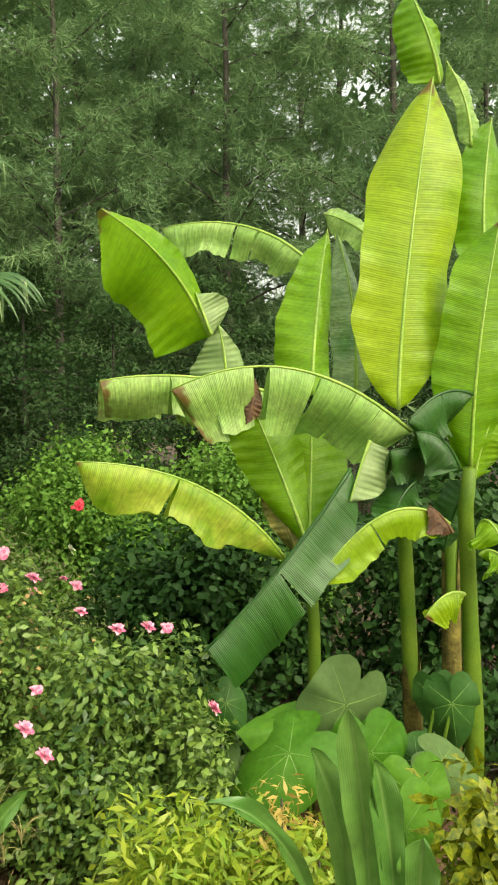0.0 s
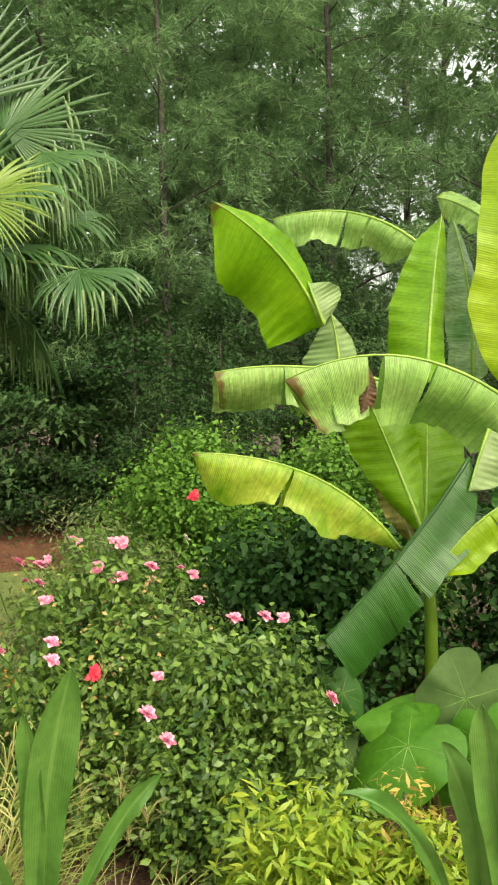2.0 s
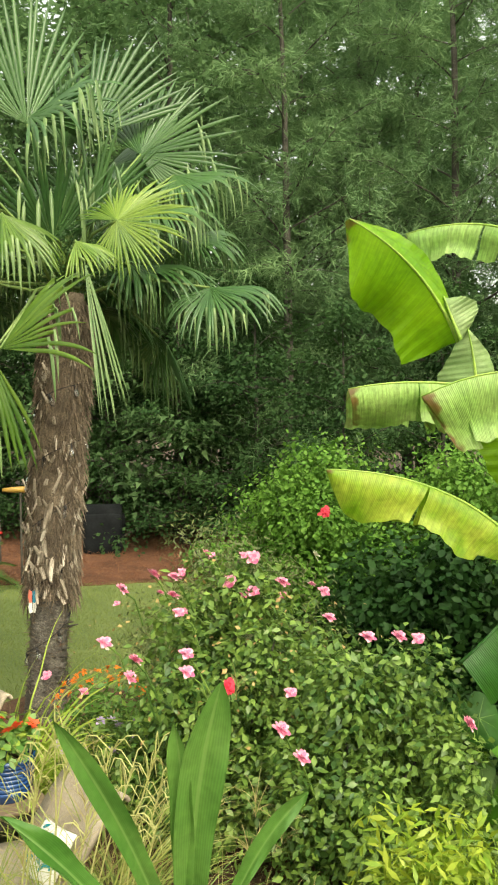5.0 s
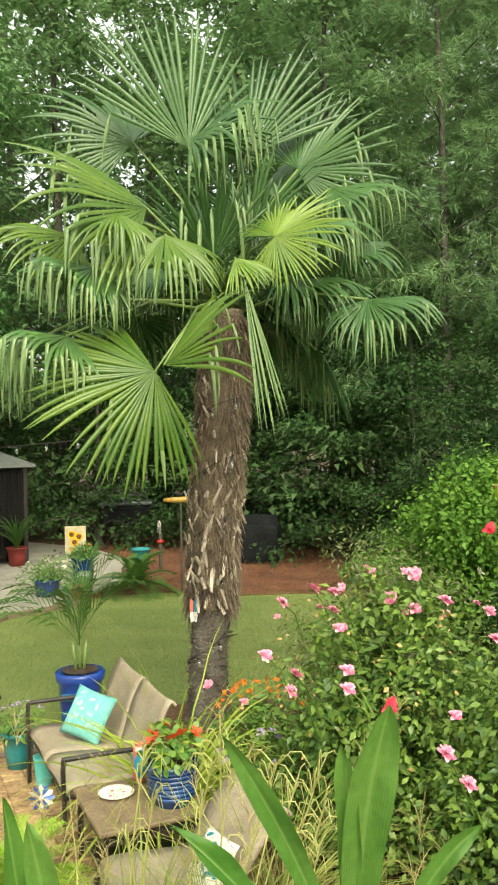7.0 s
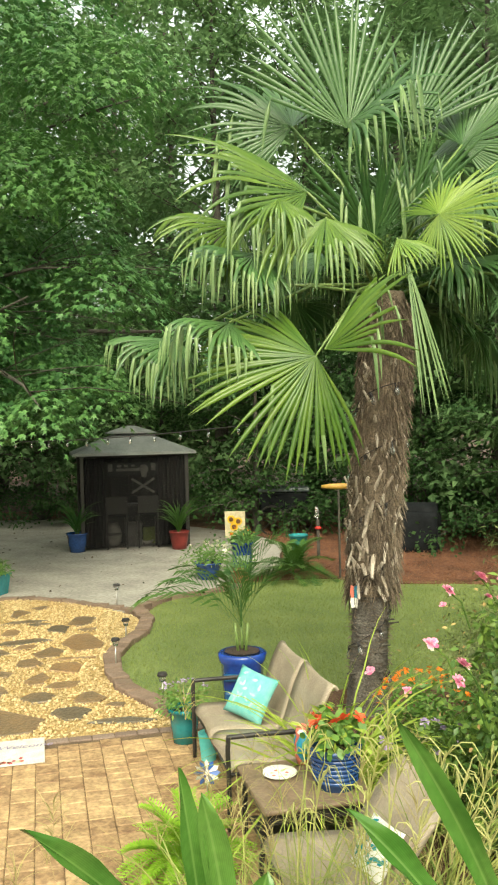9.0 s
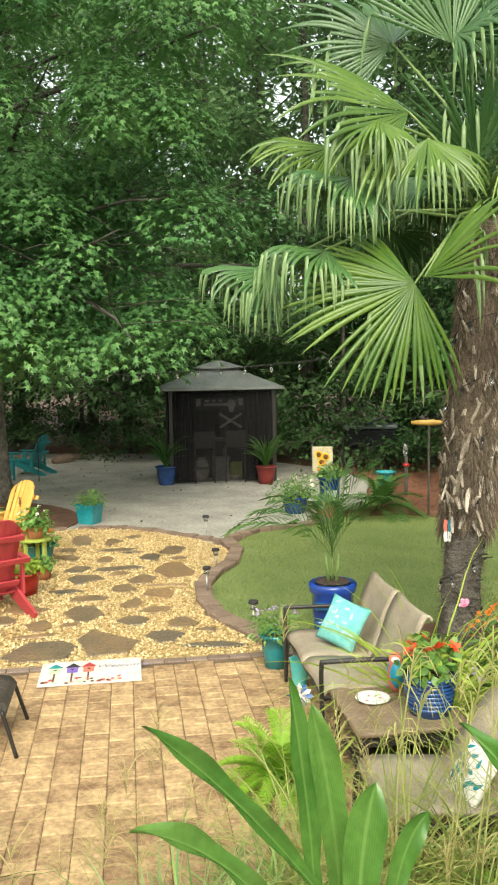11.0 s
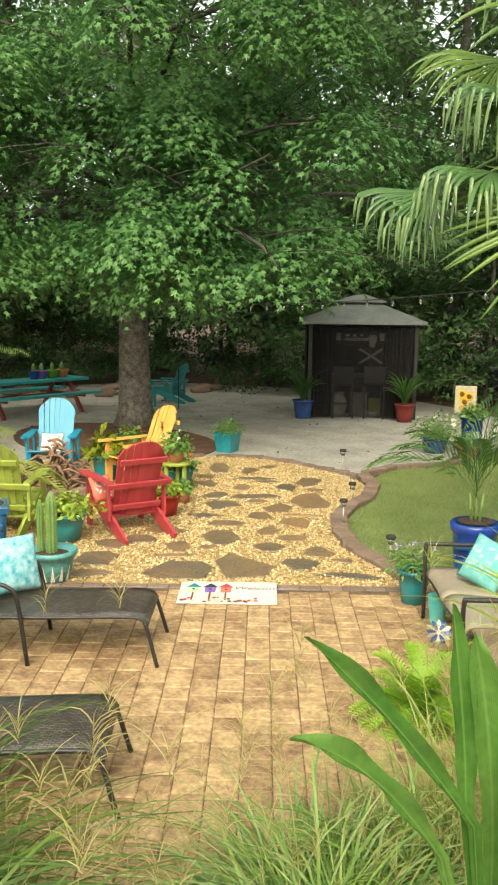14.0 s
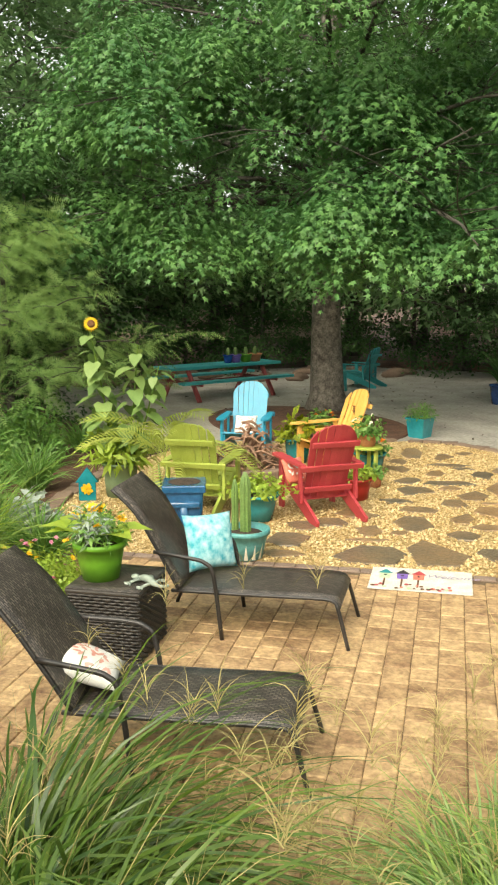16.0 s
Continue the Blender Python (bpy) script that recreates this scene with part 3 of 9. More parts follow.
def tree(name, label, at, height, girth, limbs, reach, first, elev, droop, leaf, leafmat, size, per, spread, bark, seed, twigs=5, profile=0.7, group="", bare=0.3, flat=0.6, sides=10, boughs=(), clear=-1.0, thin=0.0, pads=0, mounds=()):
    """A tapered trunk, limbs and twigs, and a crown of single leaves in clumps."""
    rng = np.random.default_rng(seed)
    top = empty(name, at, label, "tree", group, turn=0)
    wander = np.cumsum(rng.normal(size=(9, 2)) * 0.02 * height / 9, 0)
    trunk = [(wander[k, 0] * (k > 0), wander[k, 1] * (k > 0), height * k / 8) for k in range(9)]
    rad = [girth * (1.35 if k == 0 else 1.0) * (1 - 0.85 * k / 8) for k in range(9)]
    pts = [trunk[0], (trunk[1][0] * 0.2, trunk[1][1] * 0.2, min(0.35, height * 0.04))] + trunk[1:]
    part("trunk", tube(pts, [girth * 1.5, girth * 1.08] + rad[1:], sides + 4), bark, top, smooth=True)
    bm, clumps, outs, ends = bmesh.new(), [], [], []
    for i in range(limbs + len(boughs)):
        f = min(1, i / max(1, limbs - 1))
        h = first + (height * 0.97 - first) * f**1.35
        at_k = np.array([np.interp(h, [p[2] for p in trunk], [p[c] for p in trunk]) for c in range(3)])
        length = reach * ((1 - f) ** profile * 0.85 + 0.18) * rng.uniform(0.75, 1.15)
        az = i * 2.39996 + rng.normal() * 0.3
        fall = droop
        if i >= limbs:
            h, az, length, lift, fall = boughs[i - limbs]
            at_k = np.array([np.interp(h, [p[2] for p in trunk], [p[c] for p in trunk]) for c in range(3)])
            az, f = radians(az), 0.3
        line = limb_points(at_k, az, lift if i >= limbs else elev + f * 0.6 + rng.normal() * 0.1, length, fall, rng)
        r0 = max(0.015, girth * 0.3 * (1 - 0.7 * f))
        tube_bm(bm, [tuple(p) for p in line], list(np.linspace(r0, 0.01, len(line))), 5)
        for s in np.linspace(bare, 1, 7):
            q = s * (len(line) - 1)
            k = min(int(q), len(line) - 2)
            p = line[k] + (q - k) * (line[k + 1] - line[k])
            clumps.append(p)
            outs.append(line[-1] - line[0])
        for s in (0.3, 0.55, 0.78, 1.0) if i >= limbs else (0.5, 0.78, 1.0):
            ends.append(np.r_[line[int(round(s * (len(line) - 1)))] + rng.normal(size=3) * (0.45, 0.45, 0.15), length])
        for t in range(twigs):
            q = rng.uniform(bare, 0.95) * (len(line) - 1)
            k = min(int(q), len(line) - 2)
            p = line[k] + (q - k) * (line[k + 1] - line[k])
            tw = limb_points(p, az + rng.choice([-1, 1]) * rng.uniform(0.5, 1.3), rng.uniform(-0.3, 0.5), length * rng.uniform(0.2, 0.45), droop * 0.7, rng, 4)
            tube_bm(bm, [tuple(x) for x in tw], [0.012, 0.01, 0.008, 0.005], 3)
            for x in tw[1:]:
                clumps.append(x)
                outs.append(tw[-1] - tw[0])
    part("branchwork", bm, DARKBARK, top, smooth=True)
    clumps, outs = np.array(clumps), unit(np.array(outs))
    if thin:
        stay = rng.random(len(clumps)) > thin
        clumps, outs = clumps[stay], outs[stay]
    if pads:
        return leafy_mounds(top, np.array(ends), pads, leaf, leafmat, size, clear, rng, np.array(mounds) - np.array((*at, 0)))
    c = np.repeat(clumps, per, 0)
    o = np.repeat(outs, per, 0)
    off = rng.normal(size=c.shape) * spread * np.array((1, 1, flat))
    places = c + off
    normals = unit(rng.normal(size=c.shape) * 0.55 + np.array((0, 0, 0.9)) + 0.35 * o)
    along = unit(o * 0.7 + unit(off) + np.array((0, 0, -0.45)) + rng.normal(size=c.shape) * 0.3)
    up = places[:, 2] > clear + 0.35 * np.sin(places[:, 0] * 2.1) * np.cos(places[:, 1] * 1.7)
    me = scatter("crown", leaf, places[up], frames(normals[up], along[up], rng), size * rng.uniform(0.65, 1.25, up.sum()))
    link_mesh("crown", me, leafmat, top)
    return top


def leafy_mounds(top, ends, pads, leaf, leafmat, size, clear, rng, mounds):
    """Leaves on domed, drooping layers along the limbs and on the great boughs, with dark gaps between the layers."""
    places, normals, along = [], [], []
    domes = [(x, y, z, rng.uniform(0.6, 1.05) * min(1.0, 0.45 + length / 6), 1) for x, y, z, length in ends[::2]]
    for x, y, z, r in mounds:
        if z > 8:
            domes.append((x, y, z, r, 1))
            continue
        domes.append((x, y, z, r * 0.75, 0))
        for k in range(int(9 * r)):
            a, u = rng.uniform(0, 2 * np.pi), rng.uniform(0.45, 1.0)
            domes.append((x + math.cos(a) * u * r, y + math.sin(a) * u * r, z - 0.9 * r * u * u + rng.normal() * 0.1, rng.uniform(0.35, 0.6) * r, 0))
    for x, y, z, reach, high in domes:
        n = int(pads * reach**2 * 1.7) + 60
        a, u = rng.uniform(0, 2 * np.pi, n), np.sqrt(rng.uniform(0, 1, n))
        wobble = 1 + 0.25 * np.sin(a * 3 + x) + 0.15 * np.sin(a * 7 + y)
        off = np.stack([np.cos(a) * u * reach * wobble, np.sin(a) * u * reach * wobble, 0.3 * reach * (1 - u**2) - 0.7 * reach * u**2.5 - np.abs(rng.normal(size=n)) * 0.14], -1)
        places.append(off + (x, y, z))
        o = np.stack([np.cos(a) * u, np.sin(a) * u, 0.0 * a], -1)
        normals.append(unit(np.array((0, 0, 0.8)) + 0.9 * o + rng.normal(size=(n, 3)) * 0.3))
        along.append(unit(o + np.array((0, 0, -0.5)) + rng.normal(size=(n, 3)) * 0.35))
    places, normals, along = np.concatenate(places), np.concatenate(normals), np.concatenate(along)
    up = places[:, 2] > clear + 0.35 * np.sin(places[:, 0] * 2.1) * np.cos(places[:, 1] * 1.7)
    me = scatter("crown", leaf, places[up], frames(normals[up], along[up], rng), size * rng.uniform(0.65, 1.25, up.sum()))
    link_mesh("crown", me, leafmat, top)
    return top


def lumps(at, radii, n, rng, low=0.15):
    """Centres and radii of the rounded masses that make up a bush, on a unit dome."""
    az, el = rng.uniform(0, 2 * np.pi, n), np.arcsin(rng.uniform(low, 1, n))
    q = rng.uniform(0.45, 0.8, n)
    return np.stack([q * np.cos(az) * np.cos(el), q * np.sin(az) * np.cos(el), q * np.sin(el)], -1) * radii + np.array(at)


def bush(name, label, at, radii, count, leaf, leafmat, size, seed, n=26, lump=0.4, category="shrub", group="", stems=9, bark=None, up=0.35, droop=0.2, part_name="foliage"):
    """A shrub: stems from the ground and leaves on many uneven masses."""
    rng = np.random.default_rng(seed)
    top = empty(name, at, label, category, group)
    radii = np.array(radii, float)
    mid = lumps((0, 0, 0), radii, n, rng)
    bm = bmesh.new()
    for k in range(min(stems, n)):
        foot = rng.normal(size=2) * radii[:2] * 0.12
        m = mid[k]
        tube_bm(bm, [(foot[0], foot[1], -0.02), (foot[0] * 0.6 + m[0] * 0.35, foot[1] * 0.6 + m[1] * 0.35, m[2] * 0.55), tuple(m)], [0.02, 0.014, 0.005], 5)
    tagged(part("branchwork", bm, bark or DARKBARK, top, smooth=True), kind="stuff")
    own = rng.integers(0, n, count)
    way = unit(rng.normal(size=(count, 3)))
    r = lump * radii.mean() * rng.uniform(0.6, 1.25, n)[own, None] * rng.uniform(0.45, 1.08, (count, 1))
    places = mid[own] + way * r * np.array((1, 1, 0.85))
    keep = places[:, 2] > 0.04
    places, way = places[keep], way[keep]
    k = len(places)
    normals = unit(way * 0.6 + np.array((0, 0, up)) + rng.normal(size=(k, 3)) * 0.4)
    along = unit(way + np.array((0, 0, 0.3 - droop)) + rng.normal(size=(k, 3)) * 0.5)
    me = scatter(part_name, leaf, places, frames(normals, along, rng), size * rng.uniform(0.6, 1.3, k))
    link_mesh(part_name, me, leafmat, top)
    return top


def polar(bearing, dist):
    return -0.2 - dist * math.sin(radians(bearing)), 0.4 + dist * math.cos(radians(bearing)), -0.03


# the pin oak in the sand
OAK = tree("pin_oak", "large pin oak with grey bark standing in a ring of mulch", (-15.75, 9.75, 0), 14, 0.34, 46, 6.4, 3.9, 0.14, 0.42, STAR, OAKLEAF, 0.155, 44, 0.23, BARK, 5, twigs=8, profile=0.5, bare=0.38, flat=0.5, clear=2.1, pads=250,
           boughs=[(3.3, -15, 2.6, 0.35, 0.9), (3.6, -32, 4.2, 0.35, 0.75), (3.9, -5, 4.4, 0.35, 0.8), (3.9, -62, 4.6, 0.35, 0.8), (4.6, -48, 5.0, 0.35, 0.7), (5.4, 12, 5.5, 0.25, 0.7), (5.4, -78, 5.5, 0.25, 0.7), (4.2, -98, 4.8, 0.2, 0.8), (6.4, -32, 5.6, 0.3, 0.6)],
           mounds=[(-12.65, 8.2, 4.25, 1.5), (-13.4, 7.25, 3.7, 1.0), (-12.3, 9.7, 4.0, 1.1), (-15.1, 6.0, 4.3, 1.3), (-16.2, 5.1, 4.3, 1.0), (-15.2, 5.7, 6.7, 1.7), (-14.0, 7.0, 7.0, 1.3), (-13.5, 8.95, 6.5, 1.5), (-13.2, 10.9, 6.9, 1.5), (-16.4, 5.0, 5.9, 1.0), (-13.7, 11.7, 5.0, 1.4), (-15.4, 12.9, 5.2, 1.2), (-14.6, 11.2, 6.2, 1.3),
                   # The next four domes are added high overhead to shade the boughs below.
                   (-12.4, 7.6, 9.2, 2.2), (-11.2, 9.6, 9.4, 2.2), (-13.4, 9.4, 10.4, 2.2), (-10.0, 7.6, 10.2, 2.2), (-10.68, 9.65, 8.34, 1.3), (-9.53, 9.87, 8.36, 1.2), (-10.97, 9.41, 7.19, 1.2), (-11.7, 10.66, 4.21, 1.2)])

# the wood all round
BROAD = tree("forest_tree", "tall broadleaved tree at the edge of the wood", (*polar(66, 30)[:2], -0.03), 17, 0.24, 36, 4.6, 1.6, 0.35, 0.6, TRI, WOODLEAF, 0.3, 17, 0.36, DARKBARK, 11, twigs=6, profile=0.35, group="trees of the wood", bare=0.2)
PINE = tree("pine_tree", "tall pine with soft dark green needles", (*polar(2, 21)[:2], -0.03), 18, 0.15, 44, 3.7, 2.2, 0.15, 0.3, TUFT, PINELEAF, 0.37, 7, 0.27, DARKBARK, 12, twigs=6, profile=0.4, group="pines of the wood", bare=0.25, flat=0.45)
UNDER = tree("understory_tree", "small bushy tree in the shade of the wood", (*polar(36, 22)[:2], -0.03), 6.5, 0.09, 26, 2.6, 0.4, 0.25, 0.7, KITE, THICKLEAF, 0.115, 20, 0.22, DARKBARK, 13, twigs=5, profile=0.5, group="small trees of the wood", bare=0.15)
FAR = tree("distant_tree", "hazy tall tree deep in the wood", (*polar(10, 37)[:2], -0.03), 22, 0.25, 26, 5.5, 2.0, 0.4, 0.6, TRI, WOODLEAF, 0.5, 13, 0.55, DARKBARK, 14, twigs=4, profile=0.3, group="distant trees of the wood", bare=0.2)
rngf = random.Random(8)


def plant(ob, bearing, dist, size):
    m = pose(*polar(bearing, dist), 0, 0, rngf.uniform(0, 360)) @ Matrix.Diagonal((size, size, size, 1))
    return copy_thing(ob, m)


for b, d, s in ((-15, 26, 1), (-9, 19, 0.9), (-3, 27, 1.1), (8, 25, 1.0), (13, 20, 0.9), (19, 27, 1.05), (-21, 20, 1)):
    plant(PINE, b, d, s)
for b, d, s in ((12, 28, 1.0), (20, 21, 0.85), (26, 26, 1.0), (32, 30, 1.1), (38, 25, 0.95), (45, 31, 1.1), (50, 27, 0.9), (57, 33, 1.1), (73, 27, 0.95), (80, 24, 0.9), (86, 20, 0.8), (4, 33, 1.1), (-11, 33, 1.1), (24, 36, 1.15), (70, 37, 1.2)):
    plant(BROAD, b, d, s)
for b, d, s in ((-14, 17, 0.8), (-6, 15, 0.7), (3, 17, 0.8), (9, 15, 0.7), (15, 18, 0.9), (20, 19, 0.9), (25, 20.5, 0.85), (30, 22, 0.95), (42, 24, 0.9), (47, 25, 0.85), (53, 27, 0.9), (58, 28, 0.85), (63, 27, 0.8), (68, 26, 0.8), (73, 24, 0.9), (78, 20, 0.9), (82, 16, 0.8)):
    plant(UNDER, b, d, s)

for k in range(17):
    plant(FAR, -20 + 6.6 * k + rngf.uniform(-2, 2), 38 + rngf.uniform(-3, 6), rngf.uniform(0.85, 1.15))

# hedges and big shrubs
bush("holly_hedge", "rounded bright green holly shrub behind the roses", (-2.25, 10.4, 0), (1.5, 1.3, 3.2), 30000, OVAL, HEDGELEAF, 0.06, 21, n=110, lump=0.22, stems=14)
bush("holly_hedge", "bright green holly shrub behind the banana plants", (-0.3, 10.6, 0), (1.6, 1.3, 3.1), 20000, OVAL, HEDGELEAF, 0.06, 20, n=90, lump=0.24, stems=14)
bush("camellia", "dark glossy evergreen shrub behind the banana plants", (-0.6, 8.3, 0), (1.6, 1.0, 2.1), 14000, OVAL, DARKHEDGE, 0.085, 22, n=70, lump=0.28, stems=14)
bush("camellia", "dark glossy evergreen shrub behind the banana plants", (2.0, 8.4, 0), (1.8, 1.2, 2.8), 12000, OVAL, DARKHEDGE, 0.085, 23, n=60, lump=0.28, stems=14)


# ---- banana plants ----
FACING, LEVEL, DOWNWARD = Vector((0, -1, 0.15)), Vector((0, -0.35, 1)), Vector((0.25, -0.8, 0.6))


def dry_edge(material):
    """Lets the ends and torn margins of a blade go brown."""
    nd, lk = material.node_tree.nodes, material.node_tree.links
    co, sep, tex = nd.new("ShaderNodeTexCoord"), nd.new("ShaderNodeSeparateXYZ"), nd.new("ShaderNodeTexNoise")
    tex.inputs["Scale"].default_value = 9.0
    lk.new(co.outputs["UV"], sep.inputs[0])
    lk.new(co.outputs["Object"], tex.inputs["Vector"])
    far, total, fac = nd.new("ShaderNodeMath"), nd.new("ShaderNodeMath"), nd.new("ShaderNodeMapRange")
    far.operation, far.inputs[1].default_value = "POWER", 8.0
    lk.new(sep.outputs["X"], far.inputs[0])
    total.operation = "MULTIPLY"
    lk.new(far.outputs[0], total.inputs[0])
    lk.new(tex.outputs["Fac"], total.inputs[1])
    fac.inputs[1].default_value, fac.inputs[2].default_value = 0.36, 0.46
    lk.new(total.outputs[0], fac.inputs[0])
    bsdf = nd["Principled BSDF"]
    mix = nd.new("ShaderNodeMix")
    mix.data_type = "RGBA"
    lk.new(fac.outputs[0], mix.inputs[0])
    lk.new(bsdf.inputs["Base Color"].links[0].from_socket, mix.inputs[6])
    mix.inputs[7].default_value = (0.17, 0.075, 0.03, 1)
    lk.new(mix.outputs[2], bsdf.inputs["Base Color"])


dry_edge(BANANA)
dry_edge(BANANAPALE)
dry_edge(BANANAYELLOW)
dry_edge(BANANABLOTCH)


def bez(a, b, c, s):
    return a * (1 - s) ** 2 + 2 * b * s * (1 - s) + c * s * s


def blade_half(base, ctrl, tip, width, normal, fold, side, panels, rng, rise, blunt, sweep, stations=56, across=6):
    """One half of a banana leaf: panels between tears, each hanging a little apart."""
    co, uvs, loops, starts, totals = [], [], [], [], []
    a, b, c = Vector(base), Vector(ctrl), Vector(tip)
    count, torn = 0, len(panels) > 1
    for s0, s1 in panels:
        n = max(3, int(stations * (s1 - s0)))
        swing = rng.uniform(-13, 13) if torn else 0
        trim = rng.uniform(0.84, 1.0) if torn else 1
        skew = rng.uniform(-0.12, 0.12) if torn else 0
        for i in range(n + 1):
            s = s0 + (s1 - s0) * i / n
            mid = bez(a, b, c, s)
            t = (bez(a, b, c, min(1, s + 0.01)) - bez(a, b, c, max(0, s - 0.01))).normalized()
            z = (normal - t * normal.dot(t)).normalized()
            out = t.cross(z) * side
            prof = min(1, (s / rise) ** 0.6) * (1 if s <= blunt else max(0.02, (1 - ((s - blunt) / (1 - blunt)) ** 2.2)))
            wob = 1 + 0.022 * math.sin(s * 31 + side * 2 + width * 40) + 0.05 * math.sin(s * 9.5 + width * 20)
            w = width * prof * wob * trim
            curl = 26 * math.sin(s * 6.5 + width * 31 + side)
            for k in range(across + 1):
                q = k / across
                ang = radians(fold * (0.45 + 0.55 * min(1, q * 1.6)) + swing * q + curl * max(0.0, q - 0.55))
                ripple = (0.006 * math.sin(s * 70 + side) + 0.022 * math.sin(s * 13 + side * 2 + width * 50)) * q - 0.05 * q * q * max(0.0, 1 - fold / 40)
                pos = mid + w * q * (out * math.cos(ang) - z * math.sin(ang)) + t * (sweep + skew) * w * q + z * ripple
                co.append(pos)
                uvs.append((s, q))
        for i in range(n):
            for k in range(across):
                v = count + i * (across + 1) + k
                starts.append(len(loops))
                totals.append(4)
                loops += [v, v + 1, v + across + 2, v + across + 1]
        count = len(co)
    return raw_mesh("half_blade", [tuple(p) for p in co], loops, starts, totals, uvs)


def banana_leaf(plant, base, ctrl, tip, widths, normal, folds, material, tears, rise=0.2, blunt=0.6, sweep=0.1):
    """A leaf on its midrib; tears is a number of chance tears or the stretches left whole between them."""
    rng = random.Random(str((base, tip)))
    a, b, c = Vector(base), Vector(ctrl), Vector(tip)
    line = [tuple(bez(a, b, c, s / 14)) for s in range(15)]
    rib = part("midrib", tube(line, [0.0105 * (1 - 0.82 * s / 14) + 0.0022 for s in range(15)], 6), material if material in (BANANADRY, BANANAFADE, BANANADARK) else RIB, plant, smooth=True)
    for side, width, fold in ((-1, widths[0], folds[0]), (1, widths[1], folds[1])):
        if not width:
            continue
        panels = tears
        if isinstance(tears, int):
            edges = [0.0] + sorted(rng.uniform(0.12, 0.95) for _ in range(tears)) + [1.0]
            panels = list(zip(edges, edges[1:]))
        elif side > 0:
            panels = [(max(0.0, p + rng.uniform(-0.01, 0.03)), q) for p, q in tears]
        me = blade_half(base, ctrl, tip, width, normal.normalized(), fold, side, panels, rng, rise, blunt, sweep)
        link_mesh("blade", me, material, rib, smooth=True)


def banana_plant(label, line, radius, dry, sheath):
    top = empty("banana_plant", (line[0][0], line[0][1], 0), label, "banana plant", "clump of banana plants")
    top.matrix_basis = Matrix()
    pts = [Vector((line[0][0], line[0][1], -0.03))] + [Vector(p) for p in line]
    n = len(pts) - 1
    part("stem", tube([tuple(p) for p in pts], [radius * (1.15 - 0.4 * k / n) for k in range(n + 1)], 14), STEM, top, smooth=True)
    rng = random.Random(str(line[0]))

    def centre(z):
        for p, q in zip(pts, pts[1:]):
            if z <= q.z:
                return p.lerp(q, (z - p.z) / (q.z - p.z))
        return pts[-1]

    bm = bmesh.new()
    for k in range(dry):
        a, z1 = rng.uniform(0, 6.28), sheath * rng.uniform(0.55, 1.0)
        z0, wide = rng.uniform(0.02, 0.3) * z1, rng.uniform(0.5, 1.1)
        rows = []
        for i in range(9):
            z = z0 + (z1 - z0) * i / 8
            o, r = centre(z), radius * (1.17 - 0.2 * z / 2) + 0.004 + 0.012 * (i == 8) * rng.random()
            w = wide * (1 - 0.75 * (i / 8) ** 3)
            rows.append([bm.verts.new((o.x + math.cos(a + w * h) * r, o.y + math.sin(a + w * h) * r, z)) for h in (-1, -0.5, 0, 0.5, 1)])
        for p, q in zip(rows, rows[1:]):
            for h in range(4):
                bm.faces.new((p[h], p[h + 1], q[h + 1], q[h]))
    tagged(part("dry_sheath", bm, SHEATH, top, "papery brown dry sheaths", smooth=True), kind="stuff")
    return top


PLANT_1 = banana_plant("banana plant with broad torn yellow-green leaves", [(0.28, 5.95, 0.75), (0.27, 5.9, 1.36), (0.23, 5.85, 1.88)], 0.045, 6, 1.0)
PLANT_2 = banana_plant("tall banana plant with one upright yellow leaf", [(0.92, 5.87, 0.52), (0.87, 5.83, 1.38), (0.83, 5.79, 2.11), (0.78, 5.69, 2.47)], 0.052, 12, 1.45)
PLANT_3 = banana_plant("thick-stemmed green banana plant", [(1.24, 5.6, 0.8), (1.21, 5.61, 1.43), (1.17, 5.57, 2.13), (1.18, 5.51, 2.38)], 0.055, 3, 0.6)
PLANT_4 = banana_plant("bare brown banana stem at the back of the clump", [(1.26, 6.31, 0.7), (1.25, 6.32, 1.66), (1.25, 6.32, 2.25)], 0.06, 14, 2.1)
banana_leaf(PLANT_1, (-0.4, 5.88, 3.2), (-0.57, 5.69, 3.68), (-1.0, 5.4, 3.91), (0.37, 0.2), FACING, (4, 58), BANANA, 0, 0.1, 0.8, -0.22)
banana_leaf(PLANT_1, (-0.38, 5.8, 3.21), (-0.43, 5.78, 3.33), (-0.48, 5.79, 3.48), (0, 0.17), FACING, (0, 8), BANANASILVER, 0, 0.3, 0.5, 0.2)
banana_leaf(PLANT_1, (-0.29, 5.87, 2.87), (-0.29, 5.88, 3.05), (-0.34, 5.83, 3.28), (0.25, 0.14), FACING, (6, 14), BANANASILVER, 0, 0.02, 0.05, 0)
banana_leaf(PLANT_1, (0.25, 6.26, 3.76), (-0.15, 6.41, 4.16), (-0.77, 6.5, 4.03), (0.25, 0.2), LEVEL, (74, 72), BANANAPALE, ((0, 0.17), (0.175, 0.36), (0.38, 0.52), (0.53, 0.74), (0.743, 0.88), (0.885, 1)), 0.1, 0.93, 0.1)
banana_leaf(PLANT_1, (0.25, 5.77, 2.83), (0.27, 5.84, 3.4), (0.37, 6.01, 3.92), (0.25, 0.12), FACING, (6, 30), BANANA, 0, 0.05, 0.3, 0.15)
banana_leaf(PLANT_1, (0.55, 6.03, 2.83), (0.59, 6.05, 3.35), (0.44, 6.11, 3.91), (0.16, 0.1), FACING, (10, 30), BANANASHEEN, 0, 0.05, 0.4, 0.1)
